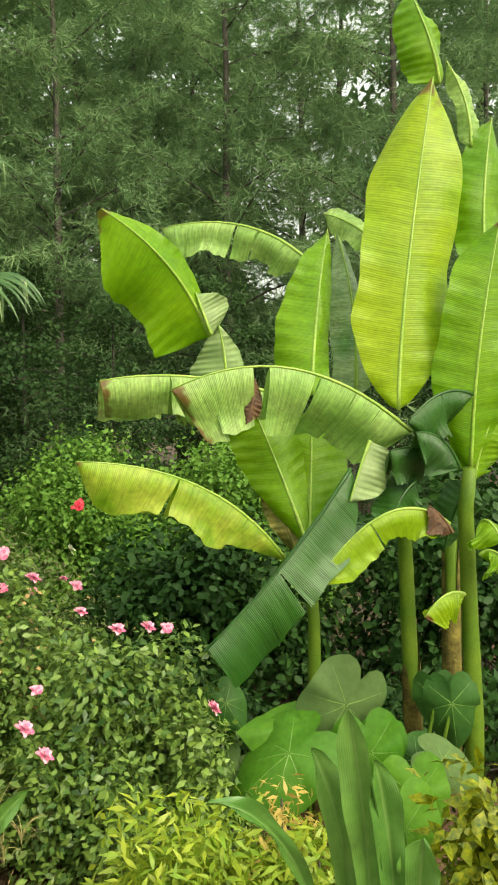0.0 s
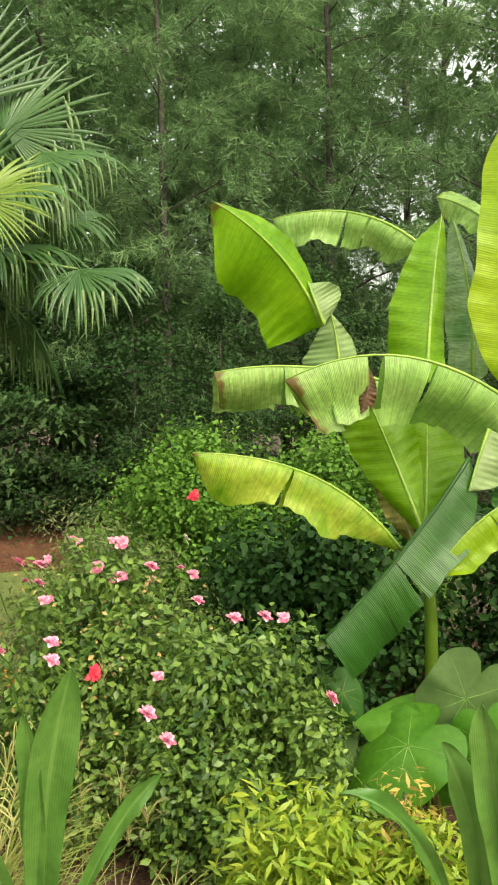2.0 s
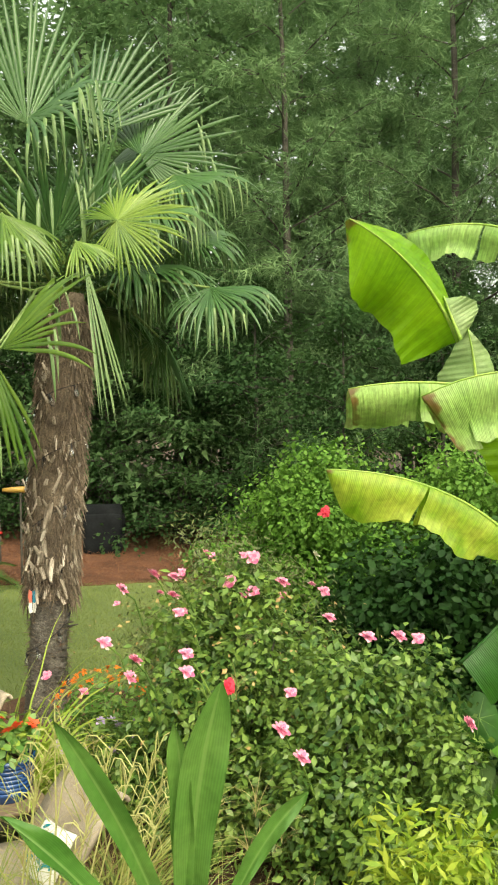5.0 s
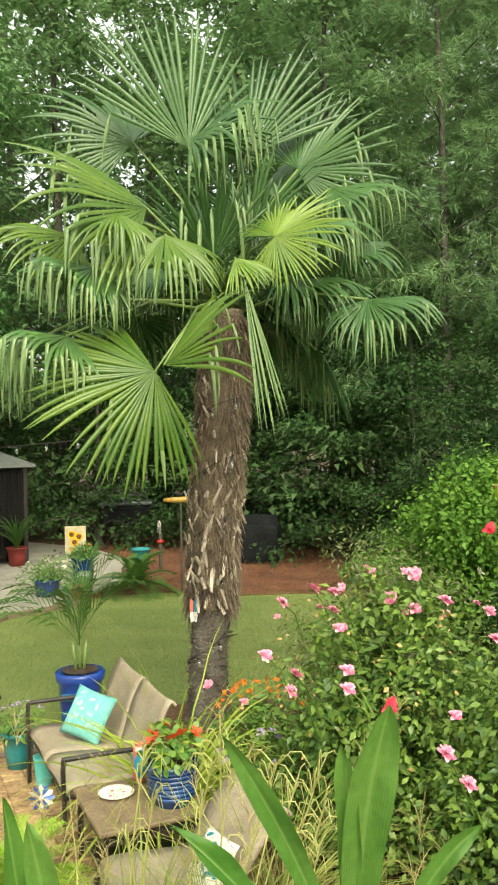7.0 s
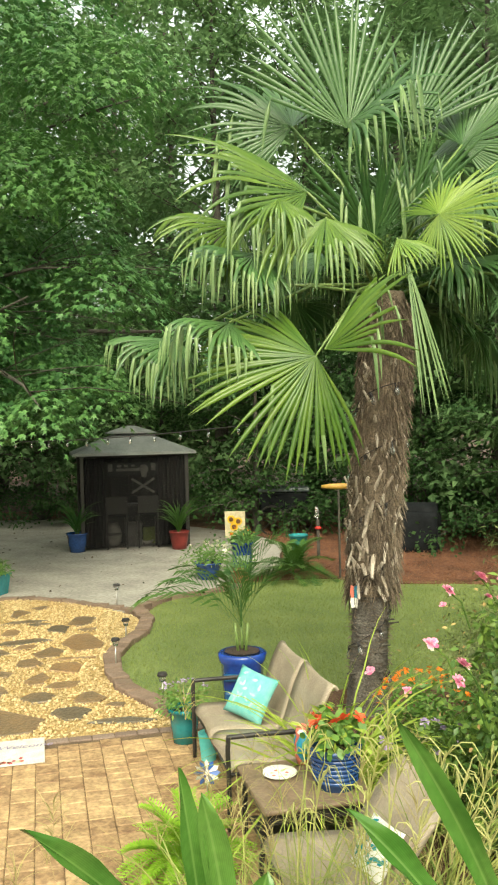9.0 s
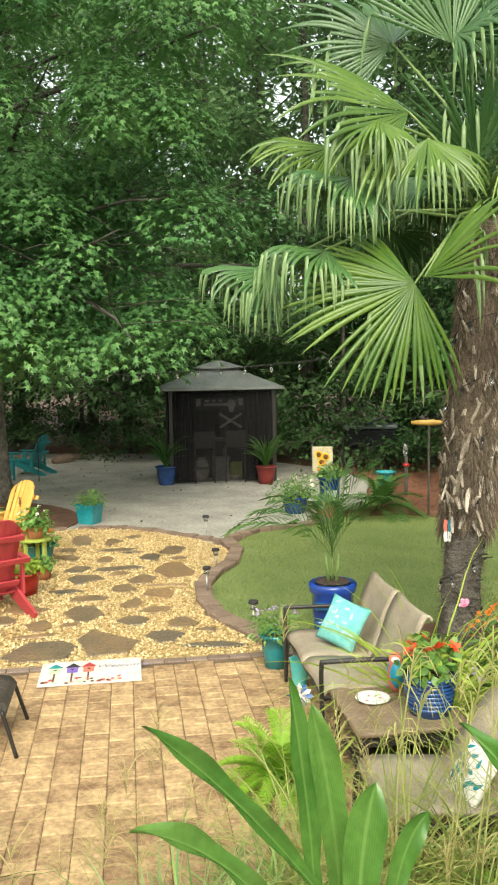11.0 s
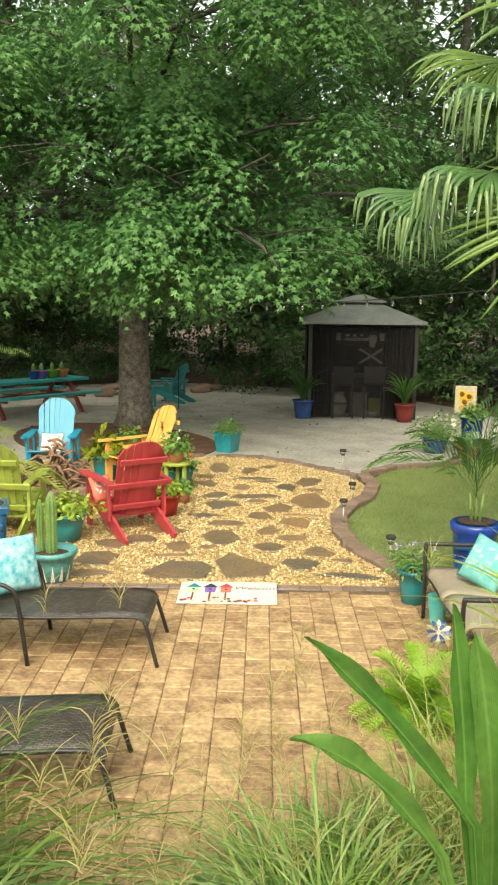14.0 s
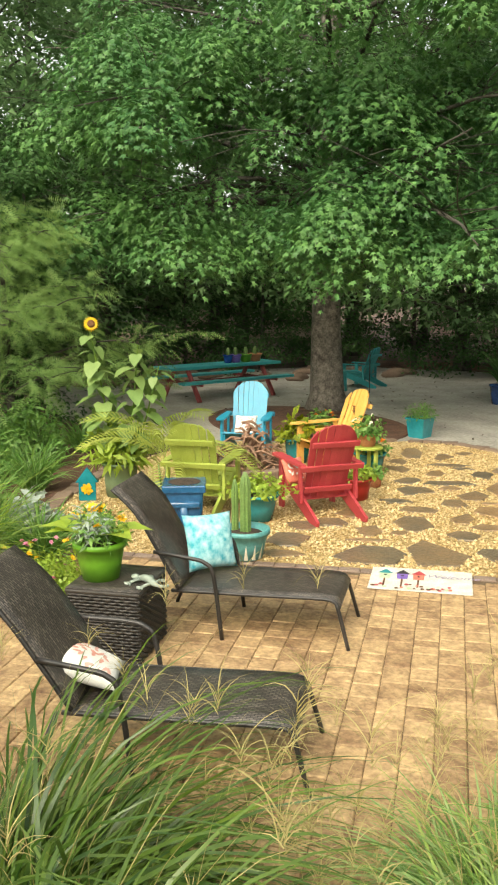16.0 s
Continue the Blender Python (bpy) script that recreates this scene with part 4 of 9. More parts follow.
banana_leaf(PLANT_2, (0.73, 6.52, 3.95), (0.57, 6.72, 4.15), (0.4, 6.82, 4.2), (0.13, 0.13), FACING, (20, 30), BANANAPALE, 0, 0.1, 0.6, 0.1)
banana_leaf(PLANT_2, (0.77, 5.63, 2.73), (0.78, 5.65, 3.44), (1.02, 5.85, 4.83), (0.31, 0.31), FACING, (4, 8), BANANAYELLOW, 0, 0.3, 0.62, 0.14)
banana_leaf(PLANT_2, (1.1, 6.05, 4.86), (1.06, 5.96, 5.07), (0.89, 5.97, 5.42), (0.2, 0.2), FACING, (4, 60), BANANA, 0, 0.05, 0.7, 0.1)
banana_leaf(PLANT_2, (1.33, 6.14, 4.48), (1.34, 6.15, 4.78), (1.17, 6.16, 5.05), (0.07, 0.07), FACING, (10, 10), BANANAPALE, 0, 0.1, 0.6, 0.1)
banana_leaf(PLANT_3, (1.4, 6.02, 3.64), (1.36, 6.03, 4.12), (1.47, 6.15, 4.67), (0.2, 0.2), FACING, (10, 25), BANANA, 1, 0.1, 0.6, 0.1)
banana_leaf(PLANT_3, (1.2, 5.57, 2.36), (1.2, 5.5, 3.15), (1.37, 5.57, 3.87), (0.27, 0.27), FACING, (6, 10), BANANA, 1, 0.3, 0.6, 0.14)
banana_leaf(PLANT_2, (0.83, 5.52, 2.6), (0.13, 5.39, 3.22), (-0.59, 5.31, 2.85), (0.42, 0.36), LEVEL, (84, 76), BANANAPALE, ((0, 0.13), (0.132, 0.235), (0.238, 0.385), (0.41, 0.6), (0.67, 0.86), (0.863, 1)), 0.05, 0.97, 0.06)
banana_leaf(PLANT_1, (0.03, 5.77, 2.83), (-0.53, 5.62, 3.01), (-1.03, 5.46, 2.91), (0.3, 0.32), LEVEL, (84, 76), BANANAPALE, ((0, 0.4), (0.42, 0.6), (0.605, 1)), 0.1, 1.0, 0.02)
banana_leaf(PLANT_1, (-0.5, 5.67, 2.86), (-0.64, 5.66, 2.87), (-0.69, 5.66, 2.83), (0.22, 0.2), LEVEL, (80, 76), BANANAPALE, 0, 0.1, 1.0, 0)
banana_leaf(PLANT_1, (0.08, 5.69, 1.8), (-0.33, 5.5, 2.42), (-1.13, 5.24, 2.44), (0.29, 0.27), LEVEL, (62, 70), BANANABLOTCH, ((0, 0.25), (0.255, 0.6), (0.605, 1)), 0.3, 0.8, 0.1)
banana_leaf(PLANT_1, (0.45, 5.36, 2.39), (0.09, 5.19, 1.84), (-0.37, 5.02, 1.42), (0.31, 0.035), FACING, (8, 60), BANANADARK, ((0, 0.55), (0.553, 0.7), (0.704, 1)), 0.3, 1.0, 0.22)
banana_leaf(PLANT_3, (1.05, 5.46, 2.05), (0.67, 5.31, 2.37), (0.23, 5.24, 1.73), (0.19, 0.24), LEVEL, (66, 68), BANANAYELLOW, ((0, 0.18), (0.183, 0.62), (0.624, 1)), 0.05, 0.85, 0.05)
banana_leaf(PLANT_3, (1.06, 5.44, 2.0), (1.01, 5.41, 2.1), (0.91, 5.36, 2.17), (0.12, 0.1), LEVEL, (60, 60), BANANADRY, 0, 0.3, 0.6, 0.05)
banana_leaf(PLANT_1, (0.21, 5.69, 1.91), (0.06, 5.76, 2.33), (-0.1, 5.82, 2.7), (0.24, 0.2), FACING, (8, 20), BANANA, 0, 0.62, 0.9, 0.35)
banana_leaf(PLANT_1, (0.23, 5.79, 1.91), (0.25, 5.86, 2.29), (0.26, 5.97, 2.72), (0.24, 0.27), FACING, (8, 8), BANANA, 0, 0.55, 0.9, 0.3)
banana_leaf(PLANT_1, (0.15, 5.74, 1.85), (0.08, 5.8, 2.02), (-0.03, 5.85, 2.31), (0.1, 0.07), FACING, (10, 10), BANANAFADE, 0, 0.4, 0.7, 0.25)
banana_leaf(PLANT_2, (0.57, 5.42, 2.55), (0.51, 5.36, 2.42), (0.44, 5.31, 2.2), (0.19, 0.05), FACING, (8, 110), BANANASILVER, 0, 0.1, 0.7, -0.1)
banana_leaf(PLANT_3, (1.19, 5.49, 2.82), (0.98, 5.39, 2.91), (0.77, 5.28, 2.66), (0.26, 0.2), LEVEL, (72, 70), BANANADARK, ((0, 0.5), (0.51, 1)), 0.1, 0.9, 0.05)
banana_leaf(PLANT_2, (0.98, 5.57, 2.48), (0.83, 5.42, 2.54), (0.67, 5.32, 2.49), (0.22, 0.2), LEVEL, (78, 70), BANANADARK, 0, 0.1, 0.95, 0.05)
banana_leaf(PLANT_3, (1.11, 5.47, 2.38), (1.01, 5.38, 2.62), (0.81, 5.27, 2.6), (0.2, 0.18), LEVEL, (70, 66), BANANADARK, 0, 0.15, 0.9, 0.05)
banana_leaf(PLANT_3, (1.23, 5.62, 2.3), (1.26, 5.58, 2.55), (1.36, 5.59, 2.73), (0.22, 0.22), FACING, (10, 15), BANANA, 2, 0.3, 0.6, 0.1)
banana_leaf(PLANT_3, (1.23, 5.46, 2.05), (1.25, 5.36, 2.14), (1.31, 5.26, 1.97), (0.2, 0.2), LEVEL, (40, 45), BANANA, 1, 0.15, 0.7, 0.1)
banana_leaf(PLANT_3, (1.14, 5.45, 1.63), (1.02, 5.4, 1.7), (0.88, 5.34, 1.52), (0.16, 0.14), LEVEL, (58, 60), BANANAYELLOW, 0, 0.3, 0.8, 0.1)
banana_leaf(PLANT_3, (1.2, 5.35, 1.88), (1.26, 5.31, 1.97), (1.34, 5.26, 1.84), (0.17, 0.15), LEVEL, (50, 55), BANANA, 0, 0.2, 0.8, 0.1)
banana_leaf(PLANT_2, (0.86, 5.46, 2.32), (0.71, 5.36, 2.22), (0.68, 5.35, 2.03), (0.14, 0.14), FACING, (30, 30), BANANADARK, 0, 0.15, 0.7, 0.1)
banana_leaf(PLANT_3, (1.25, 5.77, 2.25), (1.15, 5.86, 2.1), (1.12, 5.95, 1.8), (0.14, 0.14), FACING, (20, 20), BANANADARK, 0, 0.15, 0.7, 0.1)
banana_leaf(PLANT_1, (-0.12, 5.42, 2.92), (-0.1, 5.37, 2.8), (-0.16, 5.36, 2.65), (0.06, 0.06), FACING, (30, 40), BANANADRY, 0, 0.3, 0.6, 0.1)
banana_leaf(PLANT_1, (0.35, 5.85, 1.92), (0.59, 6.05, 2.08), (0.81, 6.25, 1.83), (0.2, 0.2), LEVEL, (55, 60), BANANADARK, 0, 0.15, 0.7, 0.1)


# ---- the windmill palm ----
PALM = empty("windmill_palm", (0, 0, 0), "tall windmill palm with a shaggy brown fibrous trunk", "palm tree")
HEART = Vector((-3.97, 7.55, 4.05))
AXIS = [(-4.2, 7.45, -0.03), (-4.17, 7.45, 0.45), (-4.14, 7.46, 1.0), (-4.09, 7.49, 2.05), (-4.0, 7.53, 3.1), (-3.96, 7.56, 3.7), tuple(HEART)]


def palm_trunk():
    rng = random.Random(4)
    bm = bmesh.new()
    rings, sides = 150, 28
    def centre(z):
        return Vector([float(np.interp(z, [p[2] for p in AXIS], [p[k] for p in AXIS])) for k in (0, 1)] + [z])
    rows = []
    for i in range(rings + 1):
        z = -0.03 + 3.95 * i / rings
        r = float(np.interp(z, (0, 0.3, 0.9, 1.25, 1.5, 2.3, 3.0, 3.5, 3.95), (0.2, 0.165, 0.158, 0.175, 0.205, 0.212, 0.2, 0.185, 0.17)))
        c = centre(z)
        row = []
        for k in range(sides):
            a = 2 * math.pi * k / sides
            rough = 0.004 if z < 1.2 else 0.016
            ring = 0.007 * math.sin(z * 125) * (z < 1.2)
            rr = ring + r * (1 + rough * 3 * noise.noise(Vector((math.cos(a) * 3, math.sin(a) * 3, z * 6)))) + rng.uniform(-rough, rough) * 0.6
            row.append(bm.verts.new(c + Vector((math.cos(a) * rr, math.sin(a) * rr, 0))))
        rows.append(row)
    for s, e in zip(rows, rows[1:]):
        for k in range(sides):
            bm.faces.new((s[k], s[(k + 1) % sides], e[(k + 1) % sides], e[k]))
    part("trunk", bm, FIBRE, PALM, smooth=True)
    foot = bmesh.new()
    rows = []
    for i in range(61):
        z = -0.03 + 1.15 * i / 60
        r = float(np.interp(z, (0, 0.3, 0.9, 1.15), (0.207, 0.174, 0.166, 0.176)))
        c = centre(z)
        row = []
        for k in range(28):
            a = 2 * math.pi * k / 28
            rr = r + 0.007 * math.sin(z * 125 + 0.8 * math.sin(a * 3)) + 0.012 * noise.noise(Vector((math.cos(a) * 3, math.sin(a) * 3, z * 5)))
            row.append(foot.verts.new(c + Vector((math.cos(a) * rr, math.sin(a) * rr, 0))))
        rows.append(row)
    for s, e in zip(rows, rows[1:]):
        for k in range(28):
            foot.faces.new((s[k], s[(k + 1) % 28], e[(k + 1) % 28], e[k]))
    part("ringed_foot", foot, PALMFOOT, PALM, "grey ringed bare foot of the trunk", smooth=True)
    hair = bmesh.new()
    for k in range(5200):
        z = rng.uniform(1.15, 3.85) if k < 4300 else rng.uniform(0.1, 1.2)
        a = rng.uniform(0, 6.283)
        o = Vector((math.cos(a), math.sin(a), 0))
        side = Vector((-o.y, o.x, 0))
        p = centre(z) + o * (0.16 if z < 1.2 else 0.19)
        if z < 1.2:
            d = side * rng.uniform(-0.2, 0.2) + o * 0.012 + Vector((0, 0, rng.uniform(-0.02, 0.02)))
        else:
            d = o * rng.uniform(0.0, 0.11) + Vector((0, 0, -rng.uniform(0.08, 0.34))) + side * rng.uniform(-0.09, 0.09)
        w = Vector((0, 0, 0.004)) if z < 1.2 else side * rng.uniform(0.002, 0.006)
        v = [hair.verts.new(q) for q in (p - w, p + w, p + d * 0.6 + o * 0.012 + w * 0.6, p + d)]
        hair.faces.new(v)
    tagged(part("fibre_coat", hair, FIBRE, PALM, "loose brown fibres"), kind="stuff")
    for k in range(230):
        z = rng.uniform(1.2, 2.2) if k < 120 else rng.uniform(2.1, 3.7)
        a = rng.uniform(0, 6.283)
        o = Vector((math.cos(a), math.sin(a), 0))
        side = Vector((-o.y, o.x, 0))
        r = float(np.interp(z, (1.1, 1.5, 2.3, 3.5), (0.17, 0.205, 0.21, 0.185)))
        p = centre(z) + o * r
        l = rng.uniform(0.1, 0.25) if k < 120 else rng.uniform(0.05, 0.15)
        way = (Vector((0, 0, rng.choice((-1, 1, 1)))) + side * rng.uniform(-0.7, 0.7) + o * rng.uniform(0.1, 0.5)).normalized()
        q = p + way * l
        w = rng.uniform(0.011, 0.02)
        bm = bmesh.new()
        edge = way.cross(o).normalized()
        up = edge.cross(way).normalized() * 0.006
        rows = [[bm.verts.new(c + edge * g * f + up * h) for g, h in ((-w, -1), (w, -1), (w, 1), (0, 1.8), (-w, 1))] for c, f in ((p - o * 0.01, 1.3), (p.lerp(q, 0.6), 0.9), (q, rng.uniform(0.35, 0.8)))]
        for b0, b1 in zip(rows, rows[1:]):
            for g in range(5):
                bm.faces.new((b0[g], b0[(g + 1) % 5], b1[(g + 1) % 5], b1[g]))
        bm.faces.new(rows[-1])
        part("leaf_base", bm, BOOT, PALM)
    for k in range(14):
        z = rng.uniform(0.35, 1.15)
        a = rng.uniform(0, 6.283)
        o = Vector((math.cos(a), math.sin(a), 0))
        p = centre(z) + o * 0.155
        part("leaf_stub", tube([p, p + o * rng.uniform(0.05, 0.13) + Vector((0, 0, 0.02))], [0.012, 0.006], 5), DARKBARK, PALM)


def palm_fan(hub, axis, normal, radius, spread, material, hang=0.4):
    """A stalk from the heart of the palm and a pleated fan: leaflets joined near the hub, split further out, some of them snapped so that their tips hang and show the pale underside."""
    rng = random.Random(str(hub))
    hub, x = Vector(hub), Vector(axis).normalized()
    z = Vector(normal)
    z = (z - x * z.dot(x)).normalized()
    y = z.cross(x)
    start = HEART + Vector((rng.uniform(-0.08, 0.08), rng.uniform(-0.08, 0.08), rng.uniform(-0.25, 0.2)))
    mid = (start + hub) / 2 + Vector((0, 0, 0.12 * (hub - start).length))
    stalk = part("stalk", tube([start, mid, hub], [0.02, 0.014, 0.01], 6), PALMSTALK, PALM, smooth=True)
    n = max(9, int(spread * 2 / 5.2))
    co, loops, starts, totals, under = [], [], [], [], []
    steps = 12
    roof = 0.25 + 0.25 * max(0.0, z.z)
    for i in range(n):
        a = radians(spread) * ((i + 0.5) / n * 2 - 1) + rng.uniform(-0.03, 0.03)
        length = radius * (0.74 + 0.26 * math.cos(a * 0.75)) * rng.uniform(0.88, 1.06)
        d = (x * math.cos(a) + y * math.sin(a) - z * roof * abs(math.sin(a)) ** 1.5).normalized()
        width = min(length * radians(spread) * 2 / n * 0.46, 0.048)
        droop = rng.uniform(0.5, 1.3) * (0.02 + 0.3 * max(0.0, z.z - 0.25))
        p = hub.copy()
        snap = rng.uniform(0.36, 0.74) if rng.random() < hang else 2.0
        k0, broken = len(co), False
        for s in range(steps + 1):
            q = s / steps
            face = z if abs(d.dot(z)) < 0.9 else x
            side = d.cross(face).normalized()
            w = width * (q / 0.45 if q < 0.45 else max(0.06, 1 - 0.35 * (q - 0.45) / 0.55 - 0.6 * max(0.0, q - 0.78) / 0.22)) * 0.5
            ridge = side.cross(d) * w * (1.1 if i % 2 or q > 0.4 else 0.6)
            co += [tuple(p - side * w), tuple(p + ridge), tuple(p + side * w)]
            if not broken and q >= snap:
                broken = True
                d = (d * 0.22 + Vector((rng.uniform(-0.12, 0.12), rng.uniform(-0.12, 0.12), -1))).normalized()
            elif broken:
                d = (d + Vector((0, 0, -0.3))).normalized()
            elif q > 0.45:
                d = (d + Vector((0, 0, -1)) * droop).normalized()
            p = p + d * length / steps
            if s < steps:
                for e in (0, 1):
                    v = k0 + 3 * s + e
                    starts.append(len(loops))
                    totals.append(4)
                    loops += [v, v + 1, v + 4, v + 3]
                    under.append(int(broken))
    me = raw_mesh("fan", co, loops, starts, totals)
    fan = link_mesh("fan", me, material, stalk)
    me.materials.append(PALMUNDER)
    me.polygons.foreach_set("material_index", under)
    return fan


def fruit_stalks():
    """Branched, knobbly fruit clusters among the stalks."""
    rng = np.random.default_rng(81)
    n = 1500
    ways = unit(rng.normal(size=(9, 3)) * (1, 1, 0.5) + (0.25, -0.45, 0.25))
    own = rng.integers(0, 9, n)
    places = np.array(HEART) + ways[own] * rng.uniform(0.15, 0.62, (n, 1)) + rng.normal(size=(n, 3)) * 0.055
    me = scatter("fruit_cluster", KITE, places, frames(rng.normal(size=(n, 3)), rng.normal(size=(n, 3)), rng), rng.uniform(0.02, 0.045, n))
    tagged(link_mesh("fruit_cluster", me, THICKLEAF, PALM, "grey-green knobbly fruit clusters"), kind="stuff")


fruit_stalks()
palm_trunk()

# the outer fans all round the crown
for k in range(17):
    rng = random.Random(70 + k)
    a, e = k * 2.39996 + 0.4, (0.15, 0.5, 0.3, -0.25)[k % 4] + rng.uniform(-0.1, 0.1)
    out = Vector((math.cos(a) * math.cos(e), math.sin(a) * math.cos(e), math.sin(e)))
    if out.x * 0.45 - out.y * 0.89 > 0.1:
        continue
    hub = HEART + out * rng.uniform(0.55, 0.85)
    palm_fan(tuple(hub), tuple(out + Vector((0, 0, -0.25))), (-out.x * math.sin(e) * 1.2, -out.y * math.sin(e) * 1.2, math.cos(e) + 0.4), rng.uniform(0.85, 1.0), 120, PALMLEAF)
for k in range(4):
    rng = random.Random(170 + k)
    a, e = k * 2.39996, rng.uniform(0.85, 1.25)
    out = Vector((math.cos(a) * math.cos(e), math.sin(a) * math.cos(e), math.sin(e)))
    hub = HEART + out * rng.uniform(0.4, 0.75) + Vector((0, 0, -0.1))
    palm_fan(tuple(hub), tuple(out), (0.45 * rng.uniform(0.5, 1.2), -0.9, 0.25), rng.uniform(0.8, 1.05), 85, PALMLEAF)
palm_fan((-4.29, 7.49, 5.49), (-0.16, -0.09, 0.98), (0.71, -0.69, 0.11), 1.42, 58, PALMLEAF, 0.1)
palm_fan((-4.17, 7.33, 5.5), (0.94, -0.07, 0.35), (0.56, -0.24, 0.79), 1.1, 80, PALMLEAF, 0.9)
palm_fan((-3.87, 7.89, 5.47), (0.43, 0.3, 0.85), (0.26, -0.94, 0.23), 1.25, 42, PALMLEAF, 0.04)
palm_fan((-3.41, 8.07, 5.3), (0.75, 0.27, 0.6), (0.32, -0.84, 0.44), 1.05, 100, PALMLEAF, 0.25)
palm_fan((-3.1, 8.15, 5.1), (0.93, 0.36, 0.09), (0.27, -0.18, 0.95), 0.95, 120, PALMLEAF, 0.85)
palm_fan((-3.15, 7.75, 4.72), (0.98, 0.12, -0.12), (0.27, -0.18, 0.95), 0.8, 120, PALMLEAF, 0.8)
palm_fan((-3.19, 6.99, 4.42), (0.93, 0.2, 0.3), (0.41, -0.77, 0.48), 0.66, 150, PALMYOUNG, 0.1)
palm_fan((-4.19, 6.57, 4.69), (-0.59, -0.68, 0.43), (0.51, -0.45, 0.73), 1.25, 95, PALMFRESH, 0.5)
palm_fan((-4.95, 6.54, 4.54), (-0.69, -0.71, 0.15), (0.3, -0.42, 0.86), 0.85, 120, PALMFRESH, 0.35)
palm_fan((-4.51, 6.23, 4.16), (-0.34, -0.94, 0.03), (0.21, -0.27, 0.94), 0.85, 150, PALMLEAF, 1)
palm_fan((-4.69, 6.09, 3.59), (-0.12, -0.99, -0.03), (0.15, -0.37, 0.92), 0.92, 150, PALMLEAF, 0.9)
palm_fan((-5.39, 6.22, 3.51), (-0.69, -0.72, 0.03), (0.23, -0.31, 0.92), 0.85, 130, PALMLEAF, 0.8)
palm_fan((-3.93, 6.23, 3.27), (-0.58, -0.7, -0.42), (0.45, -0.85, 0.27), 1.08, 96, PALMFRESH, 0.04)
palm_fan((-3.82, 6.19, 3.31), (0.78, -0.01, 0.62), (-0.04, -0.76, 0.65), 0.95, 46, PALMFRESH, 0.55)
palm_fan((-3.24, 6.47, 4.0), (0.22, 0.0, -0.98), (0.89, -0.39, 0.21), 1.3, 9, PALMUNDER, 0)
palm_fan((-3.41, 6.67, 4.2), (0.81, -0.1, -0.58), (0.45, -0.65, 0.61), 0.42, 60, PALMYOUNG, 0.4)
palm_fan((-3.96, 6.48, 4.42), (0.44, -0.5, -0.75), (0.45, -0.65, 0.61), 0.75, 90, PALMFRESH, 0.7)
palm_fan((-4.31, 6.31, 4.61), (0.27, -0.81, -0.52), (0.4, -0.57, 0.72), 0.65, 100, PALMFRESH, 0.9)
palm_fan((-4.89, 7.45, 5.63), (-0.76, -0.38, 0.52), (0.57, -0.64, 0.52), 1.1, 90, PALMLEAF, 0.3)
palm_fan((-4.1, 7.85, 5.38), (0.26, -0.06, 0.96), (0.55, -0.81, 0.22), 0.7, 60, PALMLEAF, 0.1)
palm_fan((-2.63, 7.75, 3.94), (1.0, -0.04, -0.07), (0.32, -0.4, 0.86), 0.82, 150, PALMLEAF, 0.5)
palm_fan((-3.14, 8.45, 4.58), (0.51, 0.83, 0.22), (0.23, 0.44, 0.8), 0.9, 130, PALMLEAF)
palm_fan((-5.07, 7.72, 3.97), (-0.78, 0.28, -0.55), (-0.44, 0.23, 0.8), 0.9, 130, PALMLEAF)
palm_fan((-3.85, 8.27, 5.26), (0.23, 0.73, 0.64), (0.05, 0.36, 0.9), 0.9, 140, PALMLEAF)
palm_fan((-3.26, 8.09, 3.55), (0.21, 0.42, -0.88), (0.32, 0.26, 0.7), 0.8, 90, PALMLEAF)


# ---- hardscape ----
CROSS = math.degrees(math.atan2(PU[1], PU[0]))  # the patio's turn


def paver_mesh(w, l, h=0.05, c=0.0065, name="paver"):
    """A block with chamfered top edges, its middle at the origin."""
    bm = bmesh.new()
    x, y = w / 2, l / 2
    rows = [[(-x, -y, -h), (x, -y, -h), (x, y, -h), (-x, y, -h)], [(-x, -y, -c), (x, -y, -c), (x, y, -c), (-x, y, -c)], [(-x + c, -y + c, 0), (x - c, -y + c, 0), (x - c, y - c, 0), (-x + c, y - c, 0)]]
    rows = [[bm.verts.new(p) for p in r] for r in rows]
    for s, e in zip(rows, rows[1:]):
        for k in range(4):
            bm.faces.new((s[k], s[(k + 1) % 4], e[(k + 1) % 4], e[k]))
    bm.faces.new(rows[-1])
    me = bpy.data.meshes.new(name)
    bm.to_mesh(me)
    bm.free()
    return me


